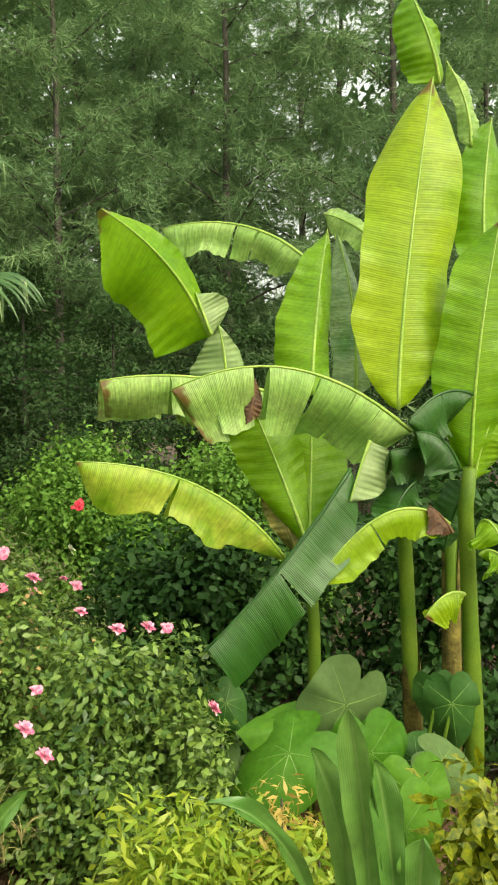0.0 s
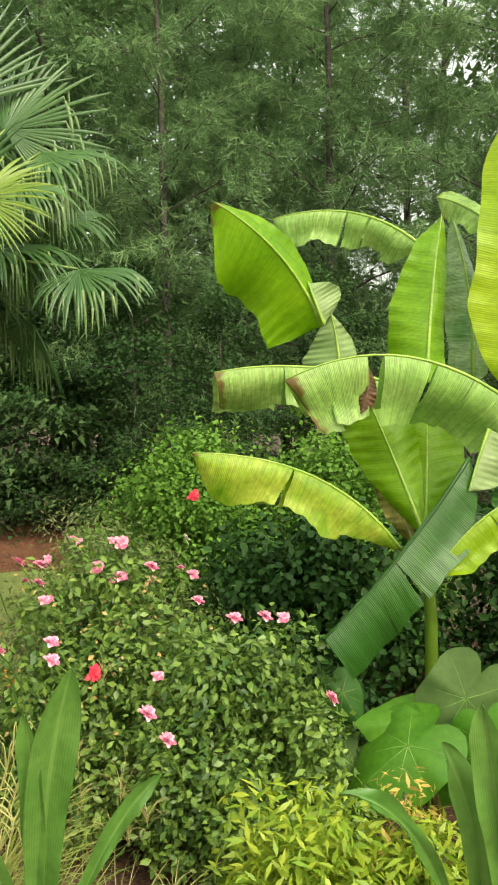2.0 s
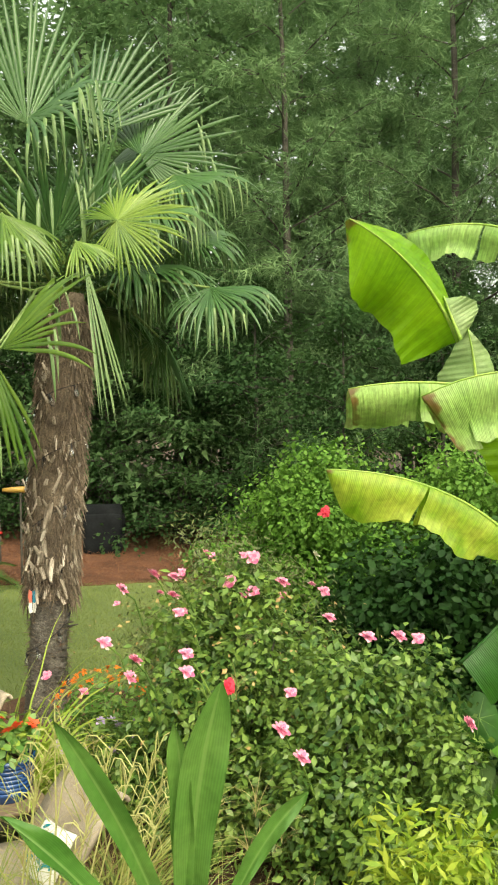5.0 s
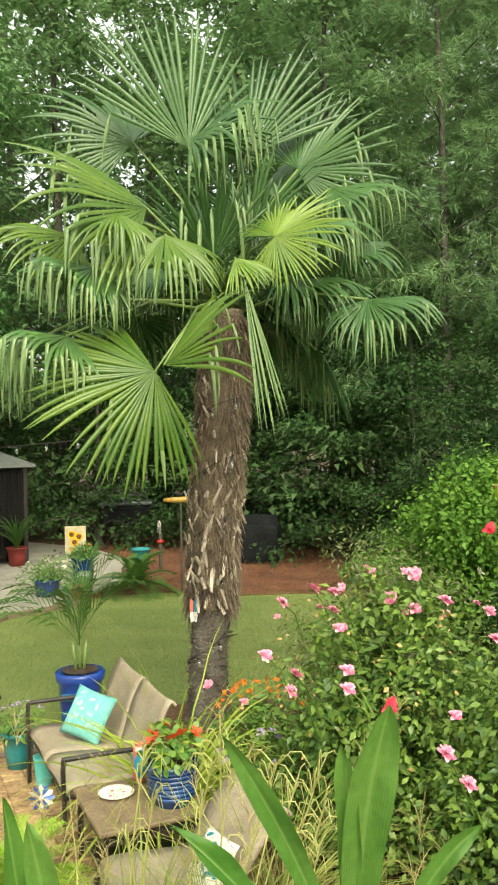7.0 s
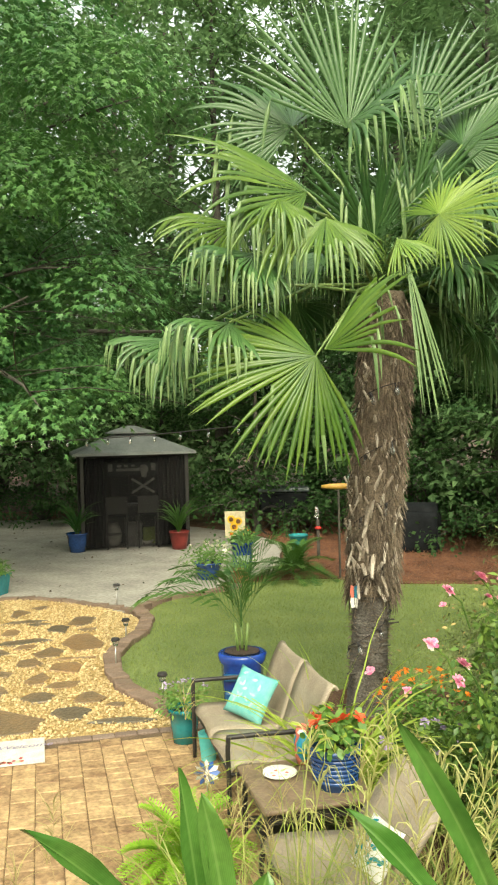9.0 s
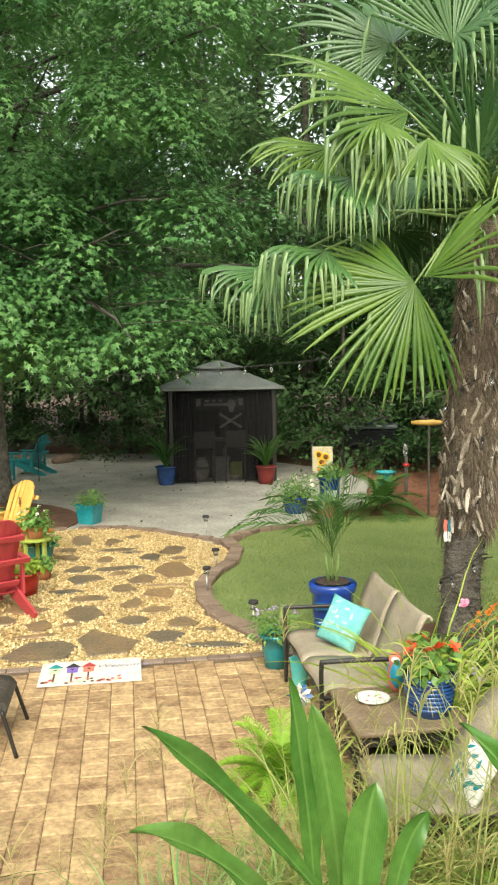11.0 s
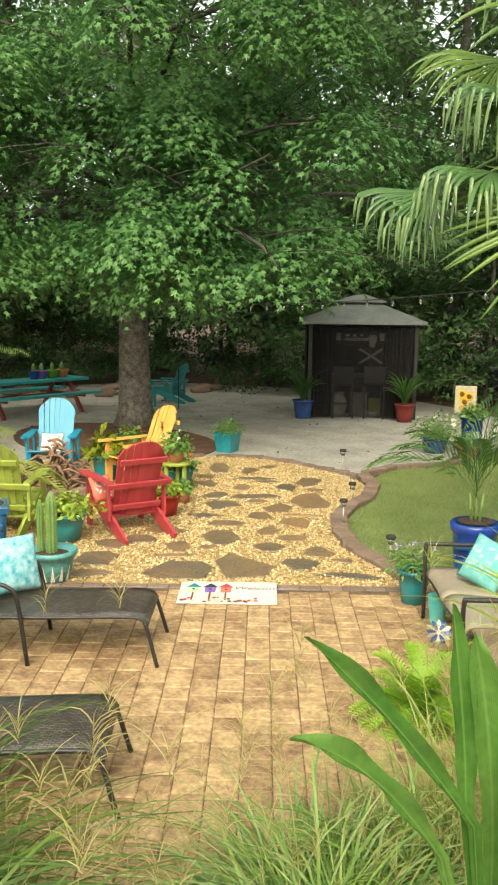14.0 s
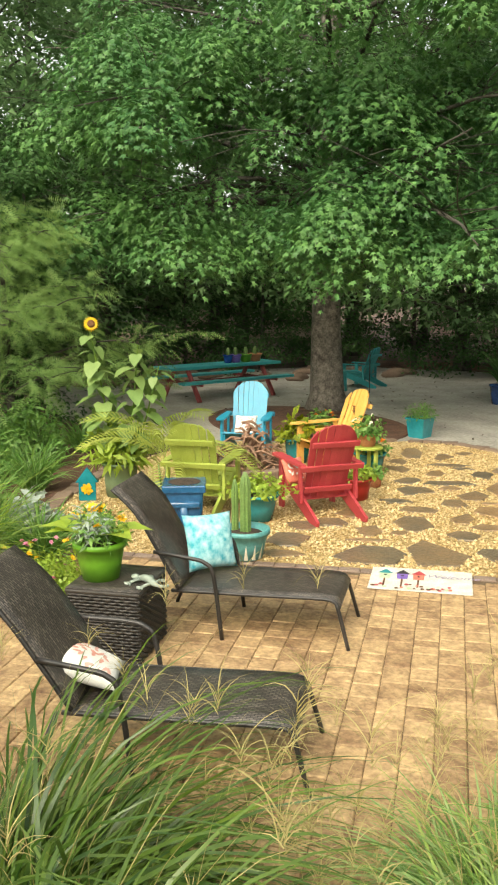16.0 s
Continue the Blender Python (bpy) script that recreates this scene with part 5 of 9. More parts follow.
def patio():
    outline = [uv(-4.3, 0.0), uv(4.4, 0.0), uv(4.4, 6.6), uv(-4.3, 6.6)]
    base = tagged(part("patio", slab(outline, -0.12, 0.0), JOINT, None, "patio of weathered tan and brown concrete pavers"), category="patio", kind="structure")
    rng = random.Random(31)
    meshes = {}
    far = {}
    turn = CROSS
    cols = 48
    near = 0
    for i in range(cols):
        u = -4.22 + 0.18 * i
        v = 0.13 + rng.uniform(0, 0.1)
        while v < 6.5:
            l = rng.choice((0.12, 0.18, 0.18, 0.24))
            key = (0.176, l - 0.0085)
            if key not in meshes:
                meshes[key] = paver_mesh(*key)
                meshes[key].materials.append(PAVER)
            x, y = uv(u, v + l / 2)
            m = pose(x, y, 0.012 + rng.uniform(-0.0015, 0.0015), rng.uniform(-0.3, 0.3), rng.uniform(-0.3, 0.3), turn + rng.uniform(-0.6, 0.6))
            if near < 300 and -0.75 < u < 1.55 and 0.9 < v < 4.35:
                ob = new("paver", meshes[key])
                ob.parent, ob.matrix_basis = base, m
                near += 1
            else:
                far.setdefault(key, []).append(m)
            v += l
    rest = bmesh.new()
    for key, poses in far.items():
        for m in poses:
            src = meshes[key]
            vs = [rest.verts.new(m @ v.co) for v in src.vertices]
            for f in src.polygons:
                rest.faces.new([vs[q] for q in f.vertices])
    tagged(part("paver_field", rest, PAVERFIELD, base), kind="stuff")
    border = paver_mesh(0.19, 0.1)
    border.materials.append(PAVERDARK)
    for k in range(44):
        x, y = uv(-4.2 + 0.198 * k, 0.06)
        ob = new("border_paver", border)
        ob.parent, ob.matrix_basis = base, pose(x, y, 0.014 + rng.uniform(-0.002, 0.002), 0, 0, turn + rng.uniform(-1, 1))
    return base


patio()


# ---- gravel with flagstones ----
FLAGS = []


def flag(x, y, wide, deep):
    """An irregular slab of slate, long across the view."""
    rng = random.Random(str((x, y)))
    wide, deep = wide * 1.04, deep * 1.04
    corners = [(-1, rng.uniform(-0.6, 0.4)), (rng.uniform(-0.75, -0.3), 0.95), (rng.uniform(0.2, 0.6), 1), (1, rng.uniform(-0.4, 0.6)), (rng.uniform(0.3, 0.8), -0.95), (rng.uniform(-0.7, -0.2), -1)]
    if rng.random() < 0.5:
        corners.pop(rng.choice((1, 2, 4, 5)))
    pts = [(p * wide / 2, q * deep / 2) for p, q in corners[::-1]]
    turn = radians(50 + rng.uniform(-5, 5))
    world_pts = [(x + p * math.cos(turn) - q * math.sin(turn), y + p * math.sin(turn) + q * math.cos(turn)) for p, q in pts]
    FLAGS.append(world_pts)
    bm = slab(world_pts, -0.01, 0.026)
    bmesh.ops.bevel(bm, geom=[e for e in bm.edges if all(v.co.z > 0.02 for v in e.verts)], offset=0.008, segments=1, affect="EDGES")
    for v in bm.verts:
        if v.co.z > 0.02:
            v.co.z += 0.005 * noise.noise(v.co * 6)
    part("flagstone", bm, FLAG, bpy.data.objects["gravel"])


flag(-7.11, 4.82, 0.66, 0.55)
flag(-6.84, 5.43, 0.58, 0.79)
flag(-6.52, 5.87, 0.38, 0.36)
flag(-7.79, 5.28, 0.30, 0.41)
flag(-7.56, 5.50, 0.18, 0.16)
flag(-7.53, 5.07, 0.45, 0.12)
flag(-7.78, 5.85, 0.44, 0.59)
flag(-7.17, 6.01, 0.35, 0.32)
flag(-6.73, 6.31, 0.33, 0.34)
flag(-6.34, 6.28, 0.20, 0.16)
flag(-5.96, 5.99, 0.62, 0.18)
flag(-7.70, 6.45, 0.27, 0.44)
flag(-7.73, 6.90, 0.37, 0.47)
flag(-7.29, 6.45, 0.40, 0.25)
flag(-8.22, 6.27, 0.44, 0.25)
flag(-8.67, 6.28, 0.41, 0.24)
flag(-8.25, 6.81, 0.31, 0.36)
flag(-8.96, 6.80, 0.48, 0.48)
flag(-8.45, 7.26, 0.38, 0.49)
flag(-7.98, 7.26, 0.50, 0.12)
flag(-8.47, 7.83, 0.51, 0.84)
flag(-9.09, 7.44, 0.68, 0.26)
flag(-9.49, 7.07, 0.36, 0.38)
flag(-8.89, 7.27, 0.32, 0.22)
flag(-9.64, 7.65, 0.28, 0.35)
flag(-9.25, 8.12, 0.31, 0.48)
flag(-8.92, 8.34, 0.27, 0.19)
flag(-9.35, 8.66, 0.42, 0.55)
flag(-9.99, 8.18, 0.64, 0.21)
flag(-9.70, 8.20, 0.30, 0.17)
flag(-10.55, 7.69, 0.29, 0.36)
flag(-10.48, 8.50, 0.30, 0.50)
flag(-10.97, 8.27, 0.32, 0.76)
flag(-10.57, 8.95, 0.27, 0.28)
flag(-10.14, 7.37, 0.36, 0.40)
flag(-8.43, 5.57, 0.50, 0.38)
flag(-7.92, 4.38, 0.42, 0.46)
flag(-7.52, 4.09, 0.45, 0.24)
flag(-8.28, 4.78, 0.42, 0.34)
flag(-8.27, 5.12, 0.37, 0.31)


def pebbles():
    rng = np.random.default_rng(41)
    n = 105000
    p = np.stack([rng.uniform(-13.3, -5.0, n), rng.uniform(2.0, 9.6, n)], -1)
    p = p[inside(p, GRAVEL)]
    for f in FLAGS:
        c = np.mean(f, 0)
        p = p[~inside((p - c) * 1.0 + c, f)]
    p = p[:56000]
    k = len(p)
    shape = ([(1, 0, 0), (0, 1, 0), (-1, 0, 0), (0, -1, 0), (0.2, 0.1, 0.62)], [(0, 1, 4), (1, 2, 4), (2, 3, 4), (3, 0, 4)])
    turns = frames(unit(rng.normal(size=(k, 3)) * 0.5 + (0, 0, 1)), rng.normal(size=(k, 3)), rng)
    sizes = rng.uniform(0.009, 0.019, (k, 1)) * rng.uniform(0.7, 1.2, (k, 3))
    me = scatter("pebbles", shape, np.c_[p, 0.012 + rng.uniform(0, 0.014, k)], turns, sizes)
    tagged(link_mesh("pebble_layer", me, PEBBLE, bpy.data.objects["gravel"]), kind="stuff")


pebbles()


def grass_blades():
    rng = np.random.default_rng(42)
    n = 150000
    p = np.stack([rng.uniform(-9.4, -3, n), rng.uniform(6.2, 14.3, n)], -1)
    p = p[inside(p, LAWN)][:75000]
    k = len(p)
    shape = ([(-0.1, 0, 0), (0.1, 0, 0), (0, 0.35, 1)], [(0, 1, 2)])
    up = unit(rng.normal(size=(k, 3)) * (0.35, 0.35, 0) + (0, 0, 1))
    turns = frames(up, rng.normal(size=(k, 3)), rng)
    me = scatter("grass_blades", shape, np.c_[p, np.full(k, -0.004)], turns, rng.uniform(0.02, 0.045, k))
    tagged(link_mesh("grass_layer", me, BLADE, bpy.data.objects["lawn"]), kind="stuff")


grass_blades()


def straw_needles():
    rng = np.random.default_rng(43)
    n = 60000
    p = np.stack([rng.uniform(-13, -2.4, n), rng.uniform(12.2, 20.8, n)], -1)
    p = p[inside(p, STRAWBED)][:26000]
    k = len(p)
    shape = ([(-0.02, 0, 0), (0.02, 0, 0), (0, 1, 0.12)], [(0, 1, 2)])
    turns = frames(unit(rng.normal(size=(k, 3)) * 0.3 + (0, 0, 1)), rng.normal(size=(k, 3)), rng)
    me = scatter("straw_needles", shape, np.c_[p, 0.015 + rng.uniform(0, 0.03, k)], turns, rng.uniform(0.1, 0.26, k))
    tagged(link_mesh("straw_layer", me, M("straw_needle", (0.12, 0.04, 0.018), (0.34, 0.16, 0.08), 0.8, 2.0, piece=0.7), bpy.data.objects["pine_straw"]), kind="stuff")


straw_needles()


def fallen_leaves():
    rng = np.random.default_rng(47)
    p = np.stack([rng.uniform(-24, -9.5, 900), rng.uniform(5, 18, 900)], -1)
    p = p[inside(p, SANDS)][:420]
    k = len(p)
    turns = frames(unit(rng.normal(size=(k, 3)) * 0.35 + (0, 0, 1)), rng.normal(size=(k, 3)), rng)
    me = scatter("fallen_leaves", KITE, np.c_[p, np.full(k, 0.012)], turns, rng.uniform(0.03, 0.085, k))
    tagged(link_mesh("fallen_leaf_layer", me, M("fallen_leaf", (0.03, 0.022, 0.015), (0.14, 0.09, 0.05), 0.9, 3, piece=0.7), bpy.data.objects["sand"]), kind="stuff")


fallen_leaves()


def edging(points, label, size=(0.24, 0.13, 0.09), z=0.0):
    """A row of rough blocks along a line on the ground."""
    top = empty("edging", (0, 0, 0), label, "edging", kind="structure")
    rng = random.Random(str(points[0]))
    p = np.array(points, float)
    seg = np.linalg.norm(np.diff(p, axis=0), axis=1)
    dist = np.r_[0, np.cumsum(seg)]
    s = 0.0
    while s < dist[-1] - size[0] * 0.5:
        l = size[0] * rng.uniform(0.85, 1.15)
        mid = s + l / 2
        x, y = (float(np.interp(mid, dist, p[:, k])) for k in (0, 1))
        dx, dy = (float(np.interp(mid + 0.05, dist, p[:, k]) - np.interp(mid - 0.05, dist, p[:, k])) for k in (0, 1))
        bm = box((-l / 2 + 0.006, -size[1] / 2, -0.05), (l / 2 - 0.006, size[1] / 2, size[2]), 0.016)
        for v in bm.verts:
            v.co += Vector((0.008 * noise.noise(v.co * 9 + Vector((s, 0, 0))), 0.008 * noise.noise(v.co * 9 + Vector((0, s, 0))), 0.006 * noise.noise(v.co * 7 + Vector((0, 0, s)))))
        bm.transform(pose(x, y, z + rng.uniform(-0.015, 0.01), rng.uniform(-3, 3), rng.uniform(-3, 3), math.degrees(math.atan2(dy, dx)) + rng.uniform(-4, 4)))
        part("edging_stone", bm, EDGE, top)
        s += l


EDGE_A = [(-5.35, 6.3), (-6.0, 6.5), (-6.6, 6.7), (-7.12, 7.05), (-7.6, 7.5), (-7.88, 7.95), (-8.15, 8.6), (-8.6, 9.2), (-9.1, 9.55)]
edging(EDGE_A, "row of brown edging blocks between gravel and lawn", (0.22, 0.2, 0.07))
edging([(-9.2, 9.6), (-9.9, 9.52), (-10.6, 9.5), (-11.3, 9.35), (-11.9, 8.85)], "row of flat stones between gravel and sand", (0.3, 0.16, 0.05))
edging([(-9.3, 9.75), (-9.35, 10.5), (-9.08, 11.2), (-8.95, 11.8)], "row of edging blocks between lawn and sand", (0.26, 0.15, 0.07))
edging([(-11.95, 8.7), (-12.05, 8.1), (-12.5, 7.5), (-13.1, 7.0)], "curved stone edge of the mulch ring", (0.25, 0.14, 0.07))
edging([(-12.2, 3.95), (-11.4, 3.3), (-10.8, 2.85), (-10.2, 2.5), (-9.5, 2.25), (-8.8, 2.05)], "row of flat stones along the flower bed", (0.32, 0.2, 0.06))

RING = [(-14.15 + 2.15 * math.cos(a) * (1.25 if math.cos(a) < 0 else 1.0), 8.35 + 1.65 * math.sin(a)) for a in np.linspace(0, 2 * math.pi, 40, endpoint=False)]
tagged(part("mulch_ring", slab(RING, -0.08, 0.03), MULCH, None, "dark brown mulch round the oak's foot"), category="mulch", kind="structure")
BED = smooth_loop([(-8.7, 1.95), (-9.5, 2.1), (-10.4, 2.5), (-11.4, 3.2), (-13, 4.2), (-15.5, 4.6), (-17, 3.5), (-15, 0.5), (-11, -1), (-8, -0.5), (-7.3, 1.2)], 4)
tagged(part("flower_bed", slab(BED, -0.08, 0.02), MULCH, None, "dark mulched flower bed beside the gravel"), category="flower bed", kind="structure")
BED2 = smooth_loop([(-4.6, 6.4), (-4.8, 7.6), (-4.2, 8.3), (-2.6, 8.4), (-1, 9.4), (2, 10), (4, 8), (4, 3), (1, 2), (-1.4, 2.2), (-2.2, 3.2), (-3.3, 5.4)], 4)
tagged(part("rose_bed", slab(BED2, -0.08, 0.02), MULCH, None, "dark mulched bed under roses and banana plants"), category="flower bed", kind="structure")


# ---- patio furniture ----
def weave_mat(name, a, b, scale, depth=0.6, low=0.2):
    """Woven strands: two crossing sets of ridges."""
    m = M(name, a, b, 0.42, 6, 0, 60, fine=0.2)
    nd, lk = m.node_tree.nodes, m.node_tree.links
    co = nd.new("ShaderNodeTexCoord")
    tex = nd.new("ShaderNodeTexBrick")
    tex.inputs["Scale"].default_value = scale
    tex.inputs["Mortar Size"].default_value = 0.05
    tex.inputs["Color1"].default_value, tex.inputs["Color2"].default_value, tex.inputs["Mortar"].default_value = (1, 1, 1, 1), (low, low, low, 1), (low * 0.1, low * 0.1, low * 0.1, 1) if low < 0.5 else (0.6, 0.6, 0.6, 1)
    lk.new(co.outputs["UV"], tex.inputs["Vector"])
    bp = nd.new("ShaderNodeBump")
    bp.inputs["Strength"].default_value, bp.inputs["Distance"].default_value = depth, 0.02
    lk.new(tex.outputs["Color"], bp.inputs["Height"])
    lk.new(bp.outputs["Normal"], nd["Principled BSDF"].inputs["Normal"])
    src = nd["Principled BSDF"].inputs["Base Color"].links[0].from_socket
    mul = nd.new("ShaderNodeMix")
    mul.data_type, mul.blend_type = "RGBA", "MULTIPLY"
    mul.inputs[0].default_value = 0.9
    lk.new(src, mul.inputs[6])
    lk.new(tex.outputs["Color"], mul.inputs[7])
    lk.new(mul.outputs[2], nd["Principled BSDF"].inputs["Base Color"])
    return m


WEAVE = weave_mat("wicker_weave", (0.1, 0.082, 0.07), (0.2, 0.17, 0.145), 14, 1.0)
SLING = weave_mat("sling_weave", (0.36, 0.295, 0.22), (0.46, 0.385, 0.295), 40, 0.3, 0.9)


def sheet(profile, width, thick, material, name, parent, y0=0.0, label="", bulge=0.0):
    """A panel bent along a profile of (x, z) points, across the given width, with uv in metres."""
    p = np.array(profile, float)
    d = np.gradient(p, axis=0)
    nrm = unit(np.stack([-d[:, 1], d[:, 0]], -1))
    dist = np.r_[0, np.cumsum(np.linalg.norm(np.diff(p, axis=0), axis=1))]
    co, uvs, loops, starts, totals = [], [], [], [], []
    cols = 7
    n = len(p)
    for layer in (0, 1):
        for i in range(n):
            for k in range(cols):
                q = k / (cols - 1) * 2 - 1
                off = (-thick * layer) + bulge * (1 - q * q)
                x, z = p[i] + nrm[i] * off
                co.append((x, y0 + q * width / 2, z))
                uvs.append((dist[i], q * width / 2))
    def face(*v):
        starts.append(len(loops))
        totals.append(len(v))
        loops.extend(v)
    half = n * cols
    for i in range(n - 1):
        for k in range(cols - 1):
            v = i * cols + k
            face(v, v + cols, v + cols + 1, v + 1)
            face(half + v, half + v + 1, half + v + cols + 1, half + v + cols)
    rim = [k for k in range(cols)] + [i * cols + cols - 1 for i in range(1, n)] + [(n - 1) * cols + k for k in range(cols - 2, -1, -1)] + [i * cols for i in range(n - 2, 0, -1)]
    for a, b in zip(rim, rim[1:] + rim[:1]):
        face(a, b, half + b, half + a)
    return link_mesh(name, raw_mesh(name, co, loops, starts, totals, uvs), material, parent, label, smooth=True)


def rounded(points, steps=5):
    """An open, rounded line through the points."""
    p = [np.array(q, float) for q in points]
    p = [2 * p[0] - p[1]] + p + [2 * p[-1] - p[-2]]
    out = []
    for a, b, c, d in zip(p, p[1:], p[2:], p[3:]):
        for s in np.arange(steps) / steps:
            out.append(tuple(0.5 * (2 * b + (c - a) * s + (2 * a - 5 * b + 4 * c - d) * s**2 + (3 * b - a - 3 * c + d) * s**3)))
    return out + [tuple(p[-2])]


def lounger(at, turn, label, back=56):
    top = empty("chaise_lounge", at, label, "chaise lounge", "loungers on the patio", turn)
    w = 0.6
    sheet(rounded([(-1.2, 0.345), (-0.9, 0.35), (-0.5, 0.36), (-0.18, 0.37), (-0.05, 0.355), (0.0, 0.30)]), w - 0.02, 0.02, WEAVE, "seat", top)
    c, s = math.cos(radians(back)), math.sin(radians(back))
    prof = [(-1.2, 0.35), (-1.2 - 0.3 * c, 0.35 + 0.3 * s), (-1.2 - 0.62 * c - 0.02, 0.35 + 0.62 * s), (-1.2 - 0.84 * c - 0.1, 0.35 + 0.82 * s)]
    sheet(rounded(prof), w - 0.02, 0.022, WEAVE, "backrest", top)
    for y in (-w / 2, w / 2):
        out = 0.03 if y > 0 else -0.03
        part("side_rail", tube(rounded([(-1.25, y, 0.335), (-0.6, y, 0.345), (-0.2, y, 0.355), (-0.06, y, 0.345), (-0.01, y, 0.29)]), 0.014, 8), IRON, top, smooth=True)
        part("front_leg", tube(rounded([(-0.03, y, 0.32), (0.0, y + out * 0.3, 0.22), (0.06, y + out, 0.0)]), 0.015, 8), IRON, top, smooth=True)
        part("rear_leg", tube([(-1.28, y, 0.33), (-1.42, y + out, 0.0)], 0.015, 8), IRON, top, smooth=True)
        part("armrest", tube(rounded([(-1.38, y, 0.62), (-1.1, y + out, 0.6), (-0.98, y + out, 0.57), (-0.92, y + out, 0.47), (-0.86, y + out * 1.3, 0.0)]), 0.016, 8), IRON, top, smooth=True)
        part("back_rail", tube(rounded([(q[0], y, q[1]) for q in prof]), 0.013, 8), IRON, top, smooth=True)
    part("crossbar", tube([(-0.02, -w / 2, 0.295), (-0.02, w / 2, 0.295)], 0.013, 8), IRON, top, smooth=True)
    return top


lounger((-5.67, 3.6, 0.012), CROSS, "dark brown woven chaise lounge with raised back", 62)
lounger((-4.28, 2.43, 0.012), CROSS + 3, "dark brown woven chaise lounge half hidden by grass")


def pillow(at, turn, size, lean, material, label, spin=0.0, marks=None, mark_mat=None, roll=0.0):
    """A plump square pillow with pinched corners, standing and leaning back."""
    top = empty("throw_pillow", at, label, "pillow", "", turn)
    bm = bmesh.new()
    n = 14
    def grid(sign):
        rows = []
        for i in range(n + 1):
            row = []
            for k in range(n + 1):
                a, b = i / n * 2 - 1, k / n * 2 - 1
                edge = (1 - a * a) * (1 - b * b)
                pinch = 1 - 0.07 * (1 - abs(a) ** 2) * abs(b) ** 4 - 0.0
                pinch2 = 1 - 0.07 * (1 - abs(b) ** 2) * abs(a) ** 4
                row.append(bm.verts.new((a * size / 2 * pinch2, sign * 0.17 * size * edge ** 0.55, b * size / 2 * pinch)))
            rows.append(row)
        for i in range(n):
            for k in range(n):
                f = (rows[i][k], rows[i + 1][k], rows[i + 1][k + 1], rows[i][k + 1])
                bm.faces.new(f if sign < 0 else f[::-1])
    grid(-1)
    grid(1)
    bmesh.ops.remove_doubles(bm, verts=bm.verts[:], dist=1e-5)
    turnm = pose(0, 0, 0, -lean, 0, 0) @ pose(0, 0, 0, 0, spin, 0)
    lift = -min((turnm @ v.co).z for v in bm.verts)
    bm.transform(Matrix.Translation((0, 0, lift)) @ turnm)
    part("cushion", bm, material, top, smooth=True)
    if marks:
        rng = random.Random(marks)
        for k in range(marks):
            x, z = rng.uniform(-0.36, 0.36) * size, rng.uniform(-0.36, 0.36) * size
            a = rng.uniform(0, 6.28)
            y = -0.17 * size * ((1 - (2 * x / size) ** 2) * (1 - (2 * z / size) ** 2)) ** 0.55 - 0.003
            b2 = bmesh.new()
            pts = [(0.0, 0.0), (0.012, 0.015), (0.01, 0.04), (0, 0.06), (-0.009, 0.04), (-0.012, 0.015)]
            vs = []
            for p, q in pts:
                xx, zz = x + p * math.cos(a) - q * math.sin(a), z + p * math.sin(a) + q * math.cos(a)
                e = max(0, (1 - (2 * xx / size) ** 2)) * max(0, (1 - (2 * zz / size) ** 2))
                vs.append(b2.verts.new((xx, -0.17 * size * e**0.55 - 0.002, zz)))
            b2.faces.new(vs)
            b2.transform(Matrix.Translation((0, 0, lift)) @ turnm)
            part("print", b2, mark_mat, top)
    return top


LEAFPRINT = M("aqua_leaf_print", (0.015, 0.33, 0.42), (0.5, 0.73, 0.74), 0.8, 17, 0.2, 150, fine=0.1)
EMBROIDER = M("aqua_embroidery", (0.11, 0.42, 0.4), (0.22, 0.53, 0.5), 0.8, 14, 0.3, 150, fine=0.1)


SOFTCORAL = M("faded_coral_print", (0.55, 0.25, 0.2), (0.68, 0.45, 0.38), 0.85, 8, fine=0.1)


def uvp(u, v, z=0.0):
    return (*uv(u, v), z)


pillow((-6.5, 2.88, 0.375), 98, 0.44, 20, LEAFPRINT, "aqua and white leaf-print pillow on the lounger", spin=4)
pillow((-5.05, 1.46, 0.375), 160, 0.42, 68, PALEPRINT, "white pillow with coral and blue print on the lounger", spin=6, marks=30, mark_mat=SOFTCORAL)


def wicker_table(at, turn, w, d, h):
    top = empty("wicker_side_table", at, "square dark wicker side table", "side table", "", turn)
    part("body", box((-w / 2 + 0.012, -d / 2 + 0.012, 0.0), (w / 2 - 0.012, d / 2 - 0.012, h - 0.02), 0.01), INK, top)
    rng = random.Random(2)
    rows = 21
    for r in range(rows):
        z = 0.02 + (h - 0.06) * r / (rows - 1)
        pts = []
        per = 14
        for e in range(4):
            for k in range(per):
                q = k / per
                x, y = [(-w / 2 + q * w, -d / 2), (w / 2, -d / 2 + q * d), (w / 2 - q * w, d / 2), (-w / 2, d / 2 - q * d)][e]
                nx, ny = [(0, -1), (1, 0), (0, 1), (-1, 0)][e]
                off = 0.008 * (1 if (k + r) % 2 else -1)
                pts.append((x + nx * off, y + ny * off, z))
        bm = bmesh.new()
        tube_bm(bm, pts + [pts[0]], 0.011, 5, False)
        part("wicker_strand", bm, WICKER, top, smooth=True)
    part("tabletop", box((-w / 2 - 0.012, -d / 2 - 0.012, h - 0.03), (w / 2 + 0.012, d / 2 + 0.012, h), 0.012), WICKER, top)
    sheet([(-w / 2 - 0.004, h + 0.006), (-w / 6, h + 0.006), (w / 6, h + 0.006), (w / 2 + 0.004, h + 0.006)], d + 0.008, 0.005, WEAVE, "woven_top", top)
    return top


wicker_table((-6.22, 2.03, 0.012), CROSS, 0.52, 0.55, 0.51)


